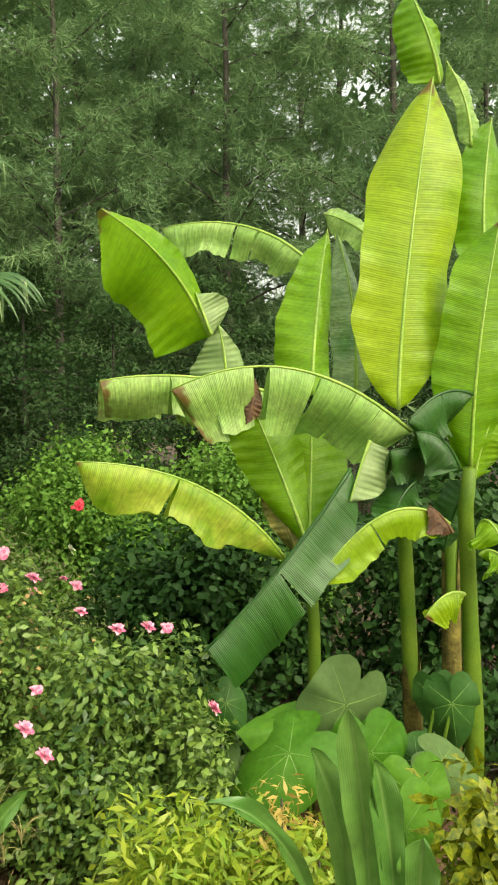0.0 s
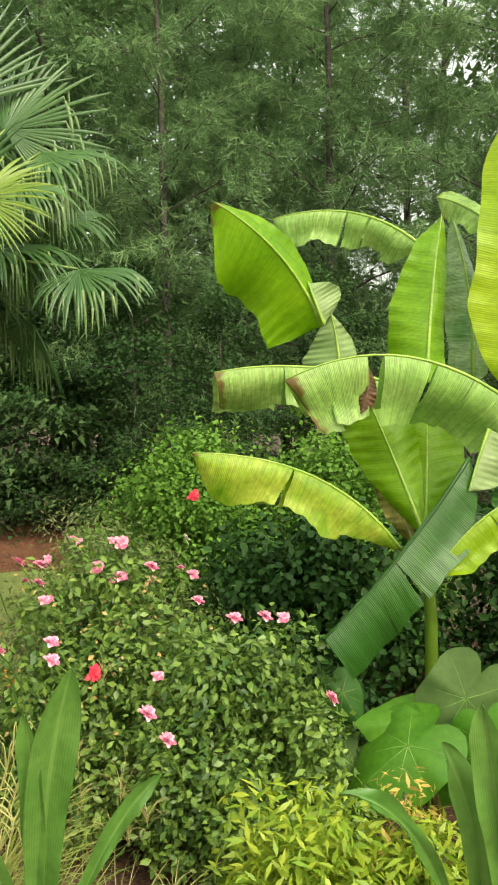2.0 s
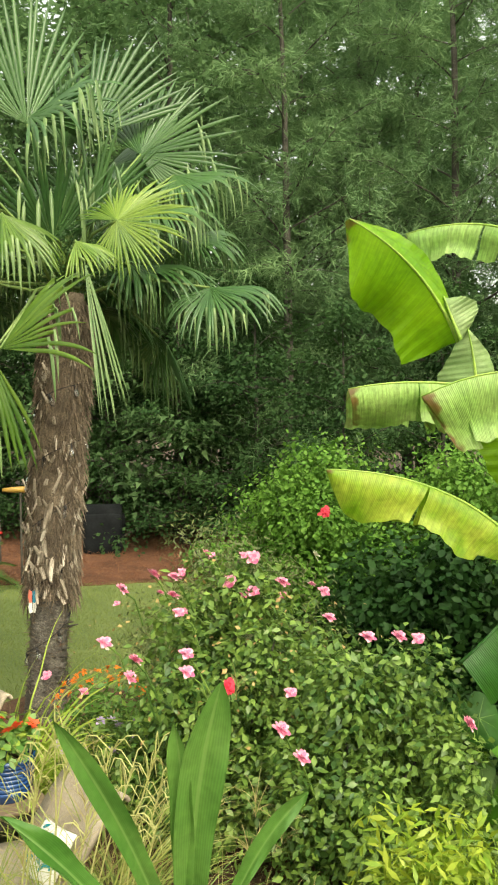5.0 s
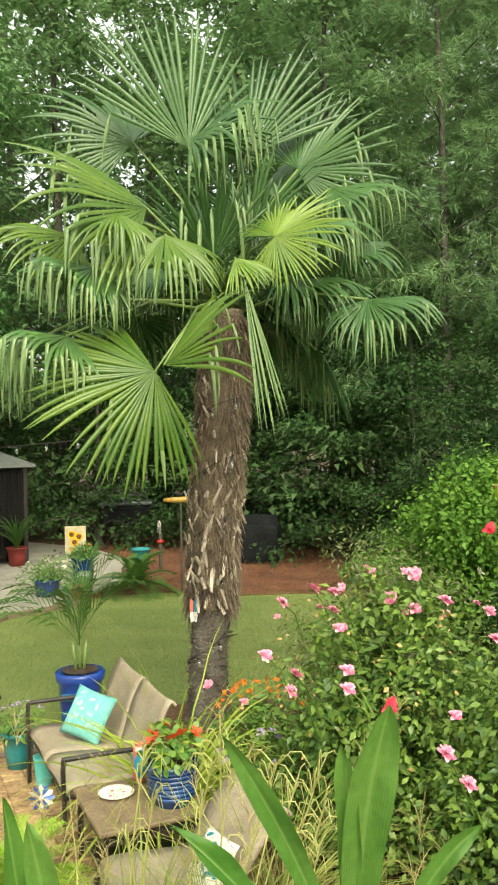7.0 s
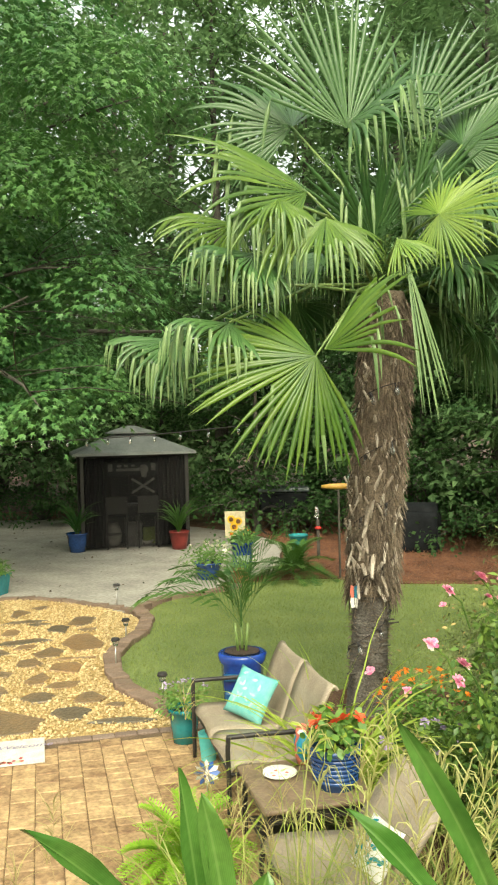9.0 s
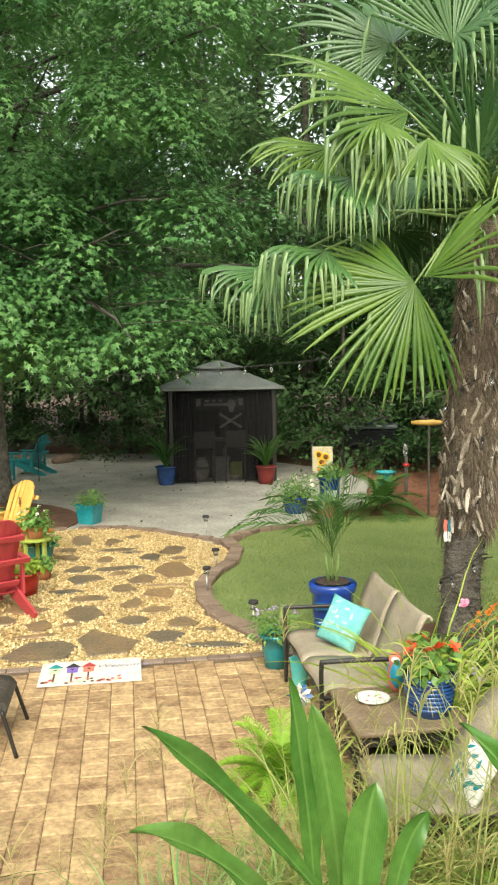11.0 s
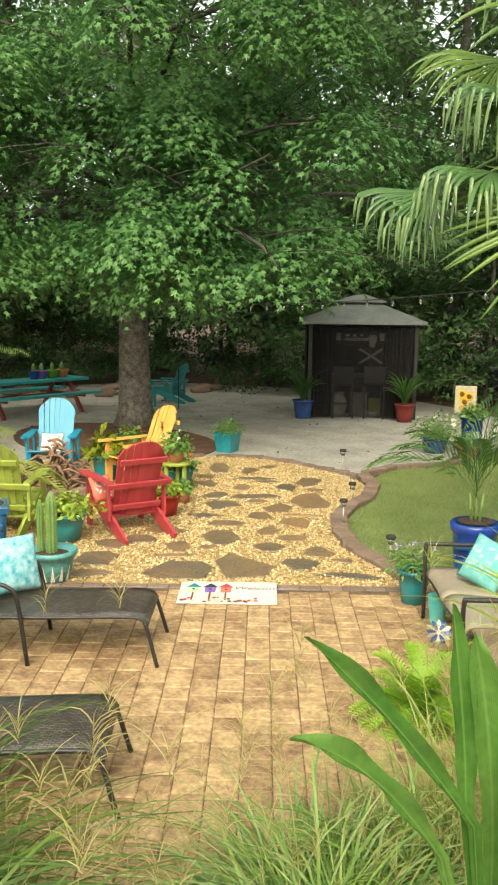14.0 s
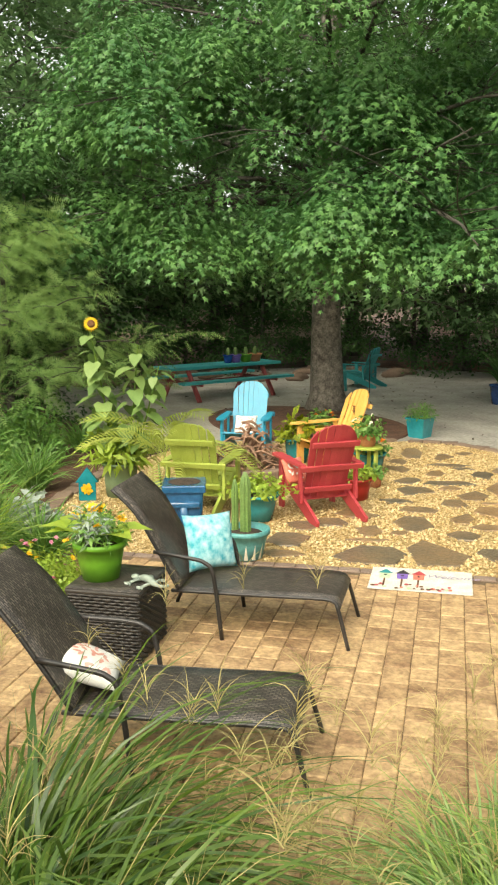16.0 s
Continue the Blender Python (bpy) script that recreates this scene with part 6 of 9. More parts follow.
def gecko():
    top = empty("gecko_ornament", (-5.98, 2.17, 0.53), "pale stone gecko ornament on the wicker table", "ornament", "", 20)
    body = bmesh.new()
    tube_bm(body, rounded([(-0.1, 0.0, 0.02), (-0.04, 0.015, 0.028), (0.04, 0.0, 0.03), (0.1, -0.02, 0.025), (0.15, 0.0, 0.015), (0.16, 0.05, 0.01), (0.11, 0.07, 0.008)], 4), [0.01, 0.016, 0.022, 0.025, 0.026, 0.027, 0.027, 0.026, 0.025, 0.024, 0.022, 0.02, 0.017, 0.014, 0.012, 0.011, 0.01, 0.009, 0.008, 0.007, 0.007, 0.006, 0.006, 0.005, 0.004], 8)
    bmesh.ops.create_icosphere(body, subdivisions=2, radius=0.03, matrix=pose(-0.12, -0.005, 0.025) @ Matrix.Diagonal((1.2, 0.9, 0.7, 1)))
    part("body", body, SILVER, top, smooth=True)
    for x, s in ((-0.06, 1), (-0.06, -1), (0.07, 1), (0.07, -1)):
        leg = tube([(x, 0, 0.02), (x - 0.01, s * 0.05, 0.022), (x - 0.03, s * 0.08, 0.008)], [0.012, 0.01, 0.012], 6)
        for k in range(4):
            a = s * (0.6 + 0.6 * k)
            tube_bm(leg, [(x - 0.03, s * 0.08, 0.008), (x - 0.03 - 0.04 * math.cos(a), s * 0.08 + 0.04 * math.sin(a), 0.005)], [0.006, 0.007], 5)
        part("leg", leg, SILVER, top, smooth=True)


gecko()


# ---- garden chairs ----
def adirondack(at, facing, material, label, scale=1.0, group="garden chairs round the fire pit"):
    """A slatted garden chair; it looks along its own +x before the turn."""
    top = empty("adirondack_chair", at, label, "garden chair", group, facing)
    s = scale
    for y in (-0.27, 0.27):
        prof = [(0.36, 0.34), (0.36, 0.26), (-0.42, 0.0), (-0.58, 0.0), (-0.6, 0.05), (-0.1, 0.27), (0.3, 0.38)]
        bm = bmesh.new()
        a = [bm.verts.new((x * s, (y - 0.016) * s, z * s)) for x, z in prof]
        b = [bm.verts.new((x * s, (y + 0.016) * s, z * s)) for x, z in prof]
        bm.faces.new(a)
        bm.faces.new(b[::-1])
        for k in range(len(a)):
            bm.faces.new((a[k], a[k - 1], b[k - 1], b[k]))
        bmesh.ops.recalc_face_normals(bm, faces=bm.faces[:])
        part("side_leg", bm, material, top)
        part("front_leg", box((0.28 * s, (y * 1.12 - 0.018) * s, 0), (0.38 * s, (y * 1.12 + 0.018) * s, 0.56 * s), 0.006), material, top)
        arm = slab([(0.45 * s, (y * 1.16 - 0.05) * s), (0.48 * s, y * 1.16 * s), (0.45 * s, (y * 1.16 + 0.06) * s), (0.2 * s, (y * 1.16 + 0.065) * s), (-0.3 * s, (y * 1.16 + 0.035) * s), (-0.32 * s, (y * 1.16 - 0.03) * s), (0.2 * s, (y * 1.16 - 0.06) * s)], 0.56 * s, 0.585 * s)
        part("armrest", arm, material, top)
        part("arm_support", box((-0.26 * s, (y * 1.16 - 0.015) * s, 0.17 * s), (-0.2 * s, (y * 1.16 + 0.015) * s, 0.56 * s), 0.004), material, top)
    for k in range(6):
        x = 0.36 - 0.095 * k
        z = 0.365 - 0.033 * k
        part("seat_slat", box((-0.042 * s, -0.29 * s, -0.011 * s), (0.042 * s, 0.29 * s, 0.011 * s), 0.004, pose(x * s, 0, z * s, 0, -18, 0)), material, top)
    tilt = 22
    for k in range(7):
        q = (k - 3) / 3
        y = q * 0.222
        arc = lambda yy: 0.87 - 0.2 * (abs(yy) / 0.265) ** 2.6
        m = pose(-0.16 * s, 0, 0.2 * s, 0, -tilt, 0) @ pose(0.05 * s * q * q, 0, 0, 0, 0, 0)
        out = [(-0.033 - y * 0.12, 0), (0.033 - y * 0.12, 0), (0.0345, arc(y + 0.0345)), (0.0, arc(y) + 0.003), (-0.0345, arc(y - 0.0345))]
        bm = bmesh.new()
        a = [bm.verts.new((0.009 * s, (y + p * (1 + 0.0)) * s + p * 0, z * s)) for p, z in out]
        b = [bm.verts.new((-0.009 * s, (y + p) * s, z * s)) for p, z in out]
        bm.faces.new(a)
        bm.faces.new(b[::-1])
        for i in range(5):
            bm.faces.new((a[i], a[i - 1], b[i - 1], b[i]))
        bmesh.ops.recalc_face_normals(bm, faces=bm.faces[:])
        bm.transform(m)
        part("back_slat", bm, material, top)
    for h, w in ((0.12, 0.27), (0.38, 0.36), (0.66, 0.26)):
        m = pose(-0.16 * s, 0, 0.2 * s, 0, -tilt, 0)
        bm = box((-0.04 * s, -w * s, (h - 0.03) * s), (-0.012 * s, w * s, (h + 0.03) * s), 0.005, m)
        part("back_rail", bm, material, top)
    return top


adirondack((-8.72, 5.24, 0.02), 172, REDP, "red painted adirondack chair on the gravel", 1.06)
adirondack((-10.76, 6.72, 0.02), 270, YELP, "yellow painted adirondack chair with a gecko on its back", 1.06)
adirondack((-12.12, 6.04, 0.02), -36, BLUEP, "sky blue adirondack chair with a floral pillow", 1.06)
adirondack((-9.47, 4.13, 0.02), 138, GRNP, "lime green adirondack chair beside a potted palm", 1.06)
adirondack((-18.9, 12.75, 0.01), 205, TEALP, "dark teal adirondack chair on the sand", group="chairs on the sand")
pillow((-11.99, 5.95, 0.37), 54, 0.34, 40, PALEPRINT, "small floral print pillow on the blue chair", marks=22, mark_mat=SOFTCORAL)
pillow((-8.84, 4.98, 0.36), 100, 0.3, 25, CORAL, "coral print pillow on the red chair", marks=14, mark_mat=PALEPRINT)

wall_gecko = empty("gecko_ornament", (-10.76, 7.07, 0.8), "brown metal gecko on the yellow chair's back", "ornament", "", 270)
gb = tube([(0, 0, -0.07), (0.01, 0.01, 0), (0, -0.01, 0.07)], [0.004, 0.013, 0.008], 6)
for zz, sy in ((-0.03, 1), (-0.03, -1), (0.04, 1), (0.04, -1)):
    tube_bm(gb, [(0.005, 0, zz), (0.005, sy * 0.04, zz + 0.02)], [0.006, 0.004], 5)
part("body", gb, SEED, wall_gecko, smooth=True)


def side_table(at, r, h, material, label, name="garden_side_table"):
    top = empty(name, at, label, "side table")
    part("tabletop", lathe([(r, h - 0.03), (r, h - 0.006), (r - 0.01, h)], 20), material, top)
    for k in range(3):
        a = k * 2.094 + 0.3
        part("leg", box((-0.02, -0.025, 0), (0.02, 0.025, h - 0.03), 0.004, pose(math.cos(a) * r * 0.7, math.sin(a) * r * 0.7, 0, 0, 0, math.degrees(a))), material, top)
    return top


side_table((-9.95, 6.75, 0.02), 0.2, 0.42, GRNP, "round lime green garden side table")
side_table((-18.35, 11.75, 0.01), 0.25, 0.5, TEALP, "small teal side table on the sand")


def loveseat(u0, v0, v1, name, label, seats=2, depth=0.62, rise=0.5, lean=0.3, arms=True):
    """A sling seat that looks towards the patio; u0 is its front edge."""
    top = empty(name, uvp(u0, (v0 + v1) / 2, 0.012), label, "outdoor seat", "", CROSS + 180)
    w = v1 - v0
    for k in range(seats):
        y = -w / 2 + (k + 0.5) * w / seats
        sheet(rounded([(0.0, 0.37), (-0.03, 0.415), (-0.12, 0.425), (-0.4, 0.4), (-depth, 0.38)]), w / seats - 0.03, 0.02, SLING, "seat", top, y, bulge=0.012)
        prof = rounded([(-depth + 0.04, 0.38), (-depth - 0.1 * lean, 0.5), (-depth - 0.55 * lean, 0.38 + rise * 0.7), (-depth - lean, 0.38 + rise), (-depth - lean - 0.03, 0.36 + rise)])
        sheet([(x, z) for x, z in prof], w / seats - 0.03, 0.02, SLING, "backrest", top, y, bulge=0.02)
    for y in (-w / 2, w / 2):
        part("arm_frame", tube(rounded([(0.02, y, 0.0), (0.02, y, 0.35), (0.02, y, 0.6), (-0.04, y, 0.63), (-depth, y, 0.62)] if arms else [(0.02, y, 0.0), (0.02, y, 0.2), (0.0, y, 0.36), (-0.1, y, 0.38)], 4), 0.017, 8), IRON, top, smooth=True)
        part("rear_leg", tube([(-depth, y, 0.62 if arms else 0.38), (-depth - 0.1, y, 0.0)], 0.016, 8), IRON, top, smooth=True)
        part("seat_rail", tube([(0.02, y, 0.38), (-depth, y, 0.36)], 0.014, 8), IRON, top, smooth=True)
    part("front_rail", tube([(0.0, -w / 2, 0.37), (0.0, w / 2, 0.37)], 0.014, 8), IRON, top, smooth=True)
    part("back_rail", tube([(-depth, -w / 2, 0.36), (-depth, w / 2, 0.36)], 0.014, 8), IRON, top, smooth=True)
    return top


loveseat(1.66, 0.78, 2.12, "loveseat", "tan sling loveseat with dark metal frame on the patio", 2, 0.56, 0.5, 0.17)
loveseat(1.62, 3.12, 3.8, "sling_chair", "tan sling chair half hidden by grasses", 1, 0.56, 0.4, 0.25, False)
pillow(uvp(2.02, 1.22, 0.42), 2, 0.38, 28, EMBROIDER, "aqua embroidered pillow on the loveseat", spin=12, marks=16, mark_mat=M("embroidery_thread", (0.28, 0.56, 0.53), (0.45, 0.62, 0.58), 0.8, 20, fine=0.2))
pillow(uvp(2.1, 3.58, 0.4), CROSS - 80, 0.3, 34, PALEPRINT, "white and teal print pillow on the sling chair", marks=16, mark_mat=POTTEAL)


def slat_table():
    top = empty("patio_table", uvp(2.05, 2.5, 0.012), "low brown patio table with plate and flower pot", "table", "", CROSS)
    brown = M("brown_stone_top", (0.16, 0.11, 0.07), (0.25, 0.18, 0.12), 0.5, 5, 0.2, 40)
    part("tabletop", box((-0.36, -0.36, 0.41), (0.36, 0.36, 0.445), 0.012), brown, top)
    part("apron", box((-0.33, -0.33, 0.34), (0.33, 0.33, 0.409), 0.006), IRON, top)
    for x in (-0.32, 0.32):
        for y in (-0.32, 0.32):
            part("leg", box((x - 0.018, y - 0.018, 0), (x + 0.018, y + 0.018, 0.34), 0.004), IRON, top)
    part("lower_shelf", box((-0.3, -0.3, 0.1), (0.3, 0.3, 0.12), 0.004), IRON, top)


slat_table()
plate = empty("plate", uvp(1.92, 2.38, 0.458), "white plate with a painted pattern on the patio table", "plate")
part("dish", lathe([(0.06, 0.0), (0.1, 0.012), (0.115, 0.022), (0.112, 0.025), (0.085, 0.012), (0.0001, 0.01)], 28), WHITE, plate, smooth=True)
for k in range(7):
    a = k * 0.9
    part("painted_mark", lathe([(0.012, 0.0125), (0.01, 0.0145)], 8), CORAL if k % 2 else MINT, plate).matrix_basis = pose(0.05 * math.cos(a), 0.05 * math.sin(a), 0.0)


# ---- the doormat ----
def doormat():
    c = (-6.295, 4.785)
    top = empty("doormat", (*c, 0.016), "white welcome mat with painted birdhouses", "doormat", "", CROSS)
    w, d = 0.87, 0.57
    part("mat", box((-w / 2, -d / 2, 0), (w / 2, d / 2, 0.012), 0.004), M("weathered_mat", (0.5, 0.48, 0.43), (0.68, 0.66, 0.6), 0.9, 9, 0.4, 90), top)
    def patch(name, pts, m, z=0.0145):
        bm = bmesh.new()
        bm.faces.new([bm.verts.new((x, y, z)) for x, y in pts])
        if bm.faces[:][0].normal.z < 0:
            bmesh.ops.reverse_faces(bm, faces=bm.faces[:])
        part(name, bm, m, top)
    for x, m, roof in ((-0.31, MINT, TEALP), (-0.16, VIOLET, INK), (-0.02, CORAL, REDP)):
        patch("birdhouse_pole", [(x - 0.008, -0.22), (x + 0.008, -0.22), (x + 0.008, 0.0), (x - 0.008, 0.0)], SEED)
        patch("birdhouse_wall", [(x - 0.045, -0.02), (x + 0.045, -0.02), (x + 0.05, 0.12), (x - 0.05, 0.12)], m, 0.0155)
        patch("birdhouse_roof", [(x - 0.07, 0.11), (x + 0.07, 0.11), (x, 0.22)], roof, 0.0165)
        patch("birdhouse_hole", [(x + 0.014 * math.cos(a), 0.06 + 0.02 * math.sin(a)) for a in np.linspace(0, 5.6, 9)], INK, 0.0165)
    rng = random.Random(6)
    for k in range(26):
        x, y = rng.uniform(-0.41, 0.41), rng.uniform(-0.26, -0.15)
        r = rng.uniform(0.01, 0.022)
        patch("painted_flower", [(x + r * math.cos(a), y + r * 1.2 * math.sin(a)) for a in np.linspace(0, 5.4, 7)], (REDP, SEED, CORAL, MINT)[k % 4], 0.0158)
    text = bpy.data.curves.new("welcome", "FONT")
    text.body, text.size, text.shear = "Welcome", 0.115, 0.3
    word = new("lettering", text)
    word.parent, word.matrix_basis = top, pose(0.04, 0.06, 0.0165)
    dg = bpy.context.evaluated_depsgraph_get()
    me = bpy.data.meshes.new_from_object(word.evaluated_get(dg))
    bpy.data.objects.remove(word)
    ob = link_mesh("lettering", me, M("faded_lettering", (0.22, 0.18, 0.28), (0.3, 0.25, 0.36), 0.8, 6), top)
    ob.matrix_basis = pose(0.04, 0.06, 0.0165)


doormat()


# ---- picnic table ----
def picnic():
    top = empty("picnic_table", (-18.95, 8.75, 0.01), "turquoise-topped picnic table with red legs", "picnic table", "", 100)
    L = 3.1
    for k in range(5):
        part("top_board", box((-L / 2, -0.4 + 0.16 * k, 0.7), (L / 2, -0.25 + 0.16 * k, 0.765), 0.008), TURQ, top)
    for y in (-0.78, 0.78):
        for k in (-1, 1):
            part("bench_board", box((-L / 2, y + 0.07 * k - 0.065, 0.42), (L / 2, y + 0.07 * k + 0.065, 0.475), 0.008), TURQ, top)
    for x in (-1.05, 1.05):
        for s in (-1, 1):
            part("leg", tube([(x, s * 0.25, 0.72), (x, s * 0.75, 0.0)], [0.05, 0.055], 4), BRICKRED, top)
        part("bench_bearer", box((x - 0.02, -0.88, 0.36), (x + 0.02, 0.88, 0.43), 0.004), BRICKRED, top)
    part("stretcher", box((-1.05, -0.03, 0.35), (1.05, 0.03, 0.42), 0.004), BRICKRED, top)


picnic()


# ---- gazebo ----
SHEER = bpy.data.materials.new("sheer_netting")
SHEER.use_nodes = True
clear_net, veil = SHEER.node_tree.nodes.new("ShaderNodeBsdfTransparent"), SHEER.node_tree.nodes.new("ShaderNodeMixShader")
veil.inputs[0].default_value = 0.3
SHEER.node_tree.nodes["Principled BSDF"].inputs["Base Color"].default_value = (0.014, 0.013, 0.012, 1)
SHEER.node_tree.nodes["Principled BSDF"].inputs["Roughness"].default_value = 0.9
SHEER.node_tree.links.new(clear_net.outputs[0], veil.inputs[1])
SHEER.node_tree.links.new(SHEER.node_tree.nodes["Principled BSDF"].outputs[0], veil.inputs[2])
SHEER.node_tree.links.new(veil.outputs[0], SHEER.node_tree.nodes["Material Output"].inputs["Surface"])


def gazebo():
    w, d, h = 2.35, 1.6, 2.16
    cx, cy = -14.35, 14.93
    top = empty("grill_gazebo", (cx, cy, 0.0), "dark grill gazebo with a two-tier grey roof", "gazebo", "", CROSS)
    for x in (-w / 2, w / 2):
        for y in (-d / 2, d / 2):
            part("post", box((x - 0.04, y - 0.04, 0), (x + 0.04, y + 0.04, h), 0.006), IRON, top)
    def hip(z0, z1, a, b, ta, tb, th):
        bm = bmesh.new()
        lo = [bm.verts.new(p) for p in ((-a, -b, z0), (a, -b, z0), (a, b, z0), (-a, b, z0))]
        hi = [bm.verts.new(p) for p in ((-ta, -tb, z1), (ta, -tb, z1), (ta, tb, z1), (-ta, tb, z1))]
        lip = [bm.verts.new((v.co.x, v.co.y, z0 - th)) for v in lo]
        for k in range(4):
            bm.faces.new((lo[k], lo[(k + 1) % 4], hi[(k + 1) % 4], hi[k]))
            bm.faces.new((lip[k], lip[(k + 1) % 4], lo[(k + 1) % 4], lo[k]))
        bm.faces.new(hi)
        bm.faces.new(lip[::-1])
        return bm
    part("roof", hip(h + 0.02, h + 0.42, w / 2 + 0.2, d / 2 + 0.2, 0.42, 0.26, 0.06), ROOF, top)
    part("upper_roof", hip(h + 0.47, h + 0.62, 0.55, 0.36, 0.1, 0.05, 0.03), ROOF, top)
    part("vent_gap", box((-0.36, -0.2, h + 0.421), (0.36, 0.2, h + 0.439)), IRON, top)
    for y in (-d / 2, d / 2):
        part("beam", box((-w / 2 + 0.04, y - 0.03, h - 0.1), (w / 2 - 0.04, y + 0.03, h - 0.005), 0.005), IRON, top)
    def curtain(x0, x1, y, axis, name="curtain"):
        bm = bmesh.new()
        n = 22
        rows = []
        for z in (0.06, h - 0.11):
            row = []
            for k in range(n + 1):
                q = x0 + (x1 - x0) * k / n
                off = 0.03 * math.sin(k * 1.9)
                row.append(bm.verts.new((q, y + off, z) if axis == "x" else (y + off, q, z)))
            rows.append(row)
        for k in range(n):
            bm.faces.new((rows[0][k], rows[0][k + 1], rows[1][k + 1], rows[1][k]))
        part(name, bm, MESH, top, "black netting curtain")
    curtain(-w / 2 + 0.05, w / 2 - 0.05, d / 2 - 0.05, "x")
    curtain(-d / 2 + 0.06, d / 2 - 0.06, -w / 2 + 0.03, "y")
    curtain(-d / 2 + 0.06, d / 2 - 0.06, w / 2 - 0.03, "y")
    curtain(-w / 2 + 0.05, -w / 2 + 0.5, -d / 2 + 0.06, "x")
    curtain(w / 2 - 0.72, w / 2 - 0.05, -d / 2 + 0.06, "x")
    net = bmesh.new()
    box_bm(net, (-w / 2 + 0.05, -d / 2 - 0.075, 0.05), (w / 2 - 0.05, -d / 2 - 0.07, h - 0.02))
    part("front_net", net, SHEER, top, "sheer black insect netting across the front")
    part("counter", box((-w / 2 + 0.3, -0.35, 0.92), (w / 2 - 0.3, 0.1, 0.97), 0.006), IRON, top)
    part("counter_panel", box((-w / 2 + 0.34, -0.1, 0.05), (w / 2 - 0.34, -0.06, 0.92), 0.004), PLASTIC, top)
    part("pelmet", box((-0.62, -d / 2 - 0.02, h - 0.5), (0.5, -d / 2 + 0.01, h - 0.22), 0.004), PLASTIC, top, "dark banner under the eaves")
    for x0, x1, z0, z1 in ((-0.6, -0.5, 0.4, 0.24), (-0.42, 0.12, 0.4, 0.34), (-0.4, -0.3, 0.31, 0.26), (-0.24, -0.16, 0.31, 0.26), (-0.08, 0.0, 0.3, 0.26), (0.36, 0.46, 0.4, 0.24)):
        part("banner_mark", box((x0, -d / 2 - 0.026, h - z0), (x1, -d / 2 - 0.021, h - z1)), DIMGREY, top)
    part("banner_emblem", lathe([(0.0001, -0.13), (0.055, -0.12), (0.06, -0.04), (0.1, 0.03), (0.095, 0.1), (0.05, 0.15), (0.0001, 0.155)], 14), DIMGREY, top, "dim pale emblem on the banner", smooth=True).matrix_basis = pose(0.2, -d / 2 - 0.03, 1.74) @ Matrix.Diagonal((1, 0.12, 1, 1))
    for s in (-1, 1):
        part("crossed_bone", box((-0.3, -0.014, -0.026), (0.3, 0.0, 0.026), 0.005, pose(0.18, -d / 2 + 0.0, 1.42, 0, s * 32, 0)), DIMGREY, top)
    return top


GAZEBO = gazebo()


def bar_stool(u, v):
    x, y = -14.35 + u * PU[0] + v * PV[0], 14.93 + u * PU[1] + v * PV[1]
    top = empty("bar_chair", (x, y, 0.005), "dark high bar chair with a sling back under the gazebo", "bar chair", "bar chairs at the gazebo", CROSS)
    part("seat", box((-0.22, -0.2, 0.72), (0.22, 0.22, 0.75), 0.01), PLASTIC, top)
    part("backrest", box((-0.24, -0.24, 0.8), (0.24, -0.21, 1.18), 0.012), MESHBACK, top)
    for a in (-0.22, 0.22):
        for b in (-0.22, 0.2):
            part("leg", box((a - 0.017, b - 0.017, 0), (a + 0.017, b + 0.017, 1.18 if b < 0 else 0.72), 0.004), IRON, top)
        part("footrest", box((a - 0.012, -0.2, 0.26), (a + 0.012, 0.18, 0.285), 0.003), IRON, top)
    return top


MESHBACK = M("grey_mesh_back", (0.022, 0.02, 0.018), (0.035, 0.032, 0.028), 0.8, 6, 0.2, 120)
bar_stool(-0.42, 0.56)
bar_stool(0.28, 0.56)


def at_gazebo(u, v):
    return -14.35 + u * PU[0] + v * PV[0], 14.93 + u * PU[1] + v * PV[1], 0.004


# odds and ends kept under the gazebo's counter
PALECLAY = M("pale_clay", (0.2, 0.19, 0.17), (0.36, 0.34, 0.3), 0.75, 7, 0.2, 40)
ob = empty("clay_jar", at_gazebo(-0.46, 0.24), "pale patterned clay jar under the gazebo counter", "jar")
part("body", lathe([(0.1, 0.0), (0.17, 0.12), (0.19, 0.3), (0.14, 0.46), (0.09, 0.5), (0.12, 0.54)], 20), PALECLAY, ob, smooth=True)
part("band", lathe([(0.192, 0.27), (0.196, 0.3), (0.19, 0.33)], 20), DIMGREY, ob, smooth=True)
ob = empty("storage_bin", at_gazebo(0.0, 0.24), "grey lidded storage bin under the gazebo counter", "bin", "", CROSS)
part("body", box((-0.18, -0.14, 0), (0.18, 0.14, 0.5), 0.02), DIMGREY, ob)
part("lid", box((-0.2, -0.16, 0.502), (0.2, 0.16, 0.54), 0.012), DIMGREY, ob)
ob = empty("seat_cushion", at_gazebo(0.42, 0.24), "dull yellow-green cushion propped under the gazebo counter", "cushion", "", CROSS)
part("cover", box((-0.2, -0.05, 0.02), (0.2, 0.05, 0.42), 0.045, pose(0, 0, 0, -14, 0, 0)), M("dull_lime_cloth", (0.13, 0.17, 0.03), (0.22, 0.27, 0.06), 0.9, 5, 0.2, 90), ob, smooth=True)
ob = empty("white_bowl", at_gazebo(0.3, 0.3), "white bowl on the sand under the bar chairs", "bowl")
part("body", lathe([(0.06, 0.0), (0.11, 0.05), (0.15, 0.12), (0.14, 0.12), (0.1, 0.055), (0.0001, 0.02)], 20), PALECLAY, ob, smooth=True)


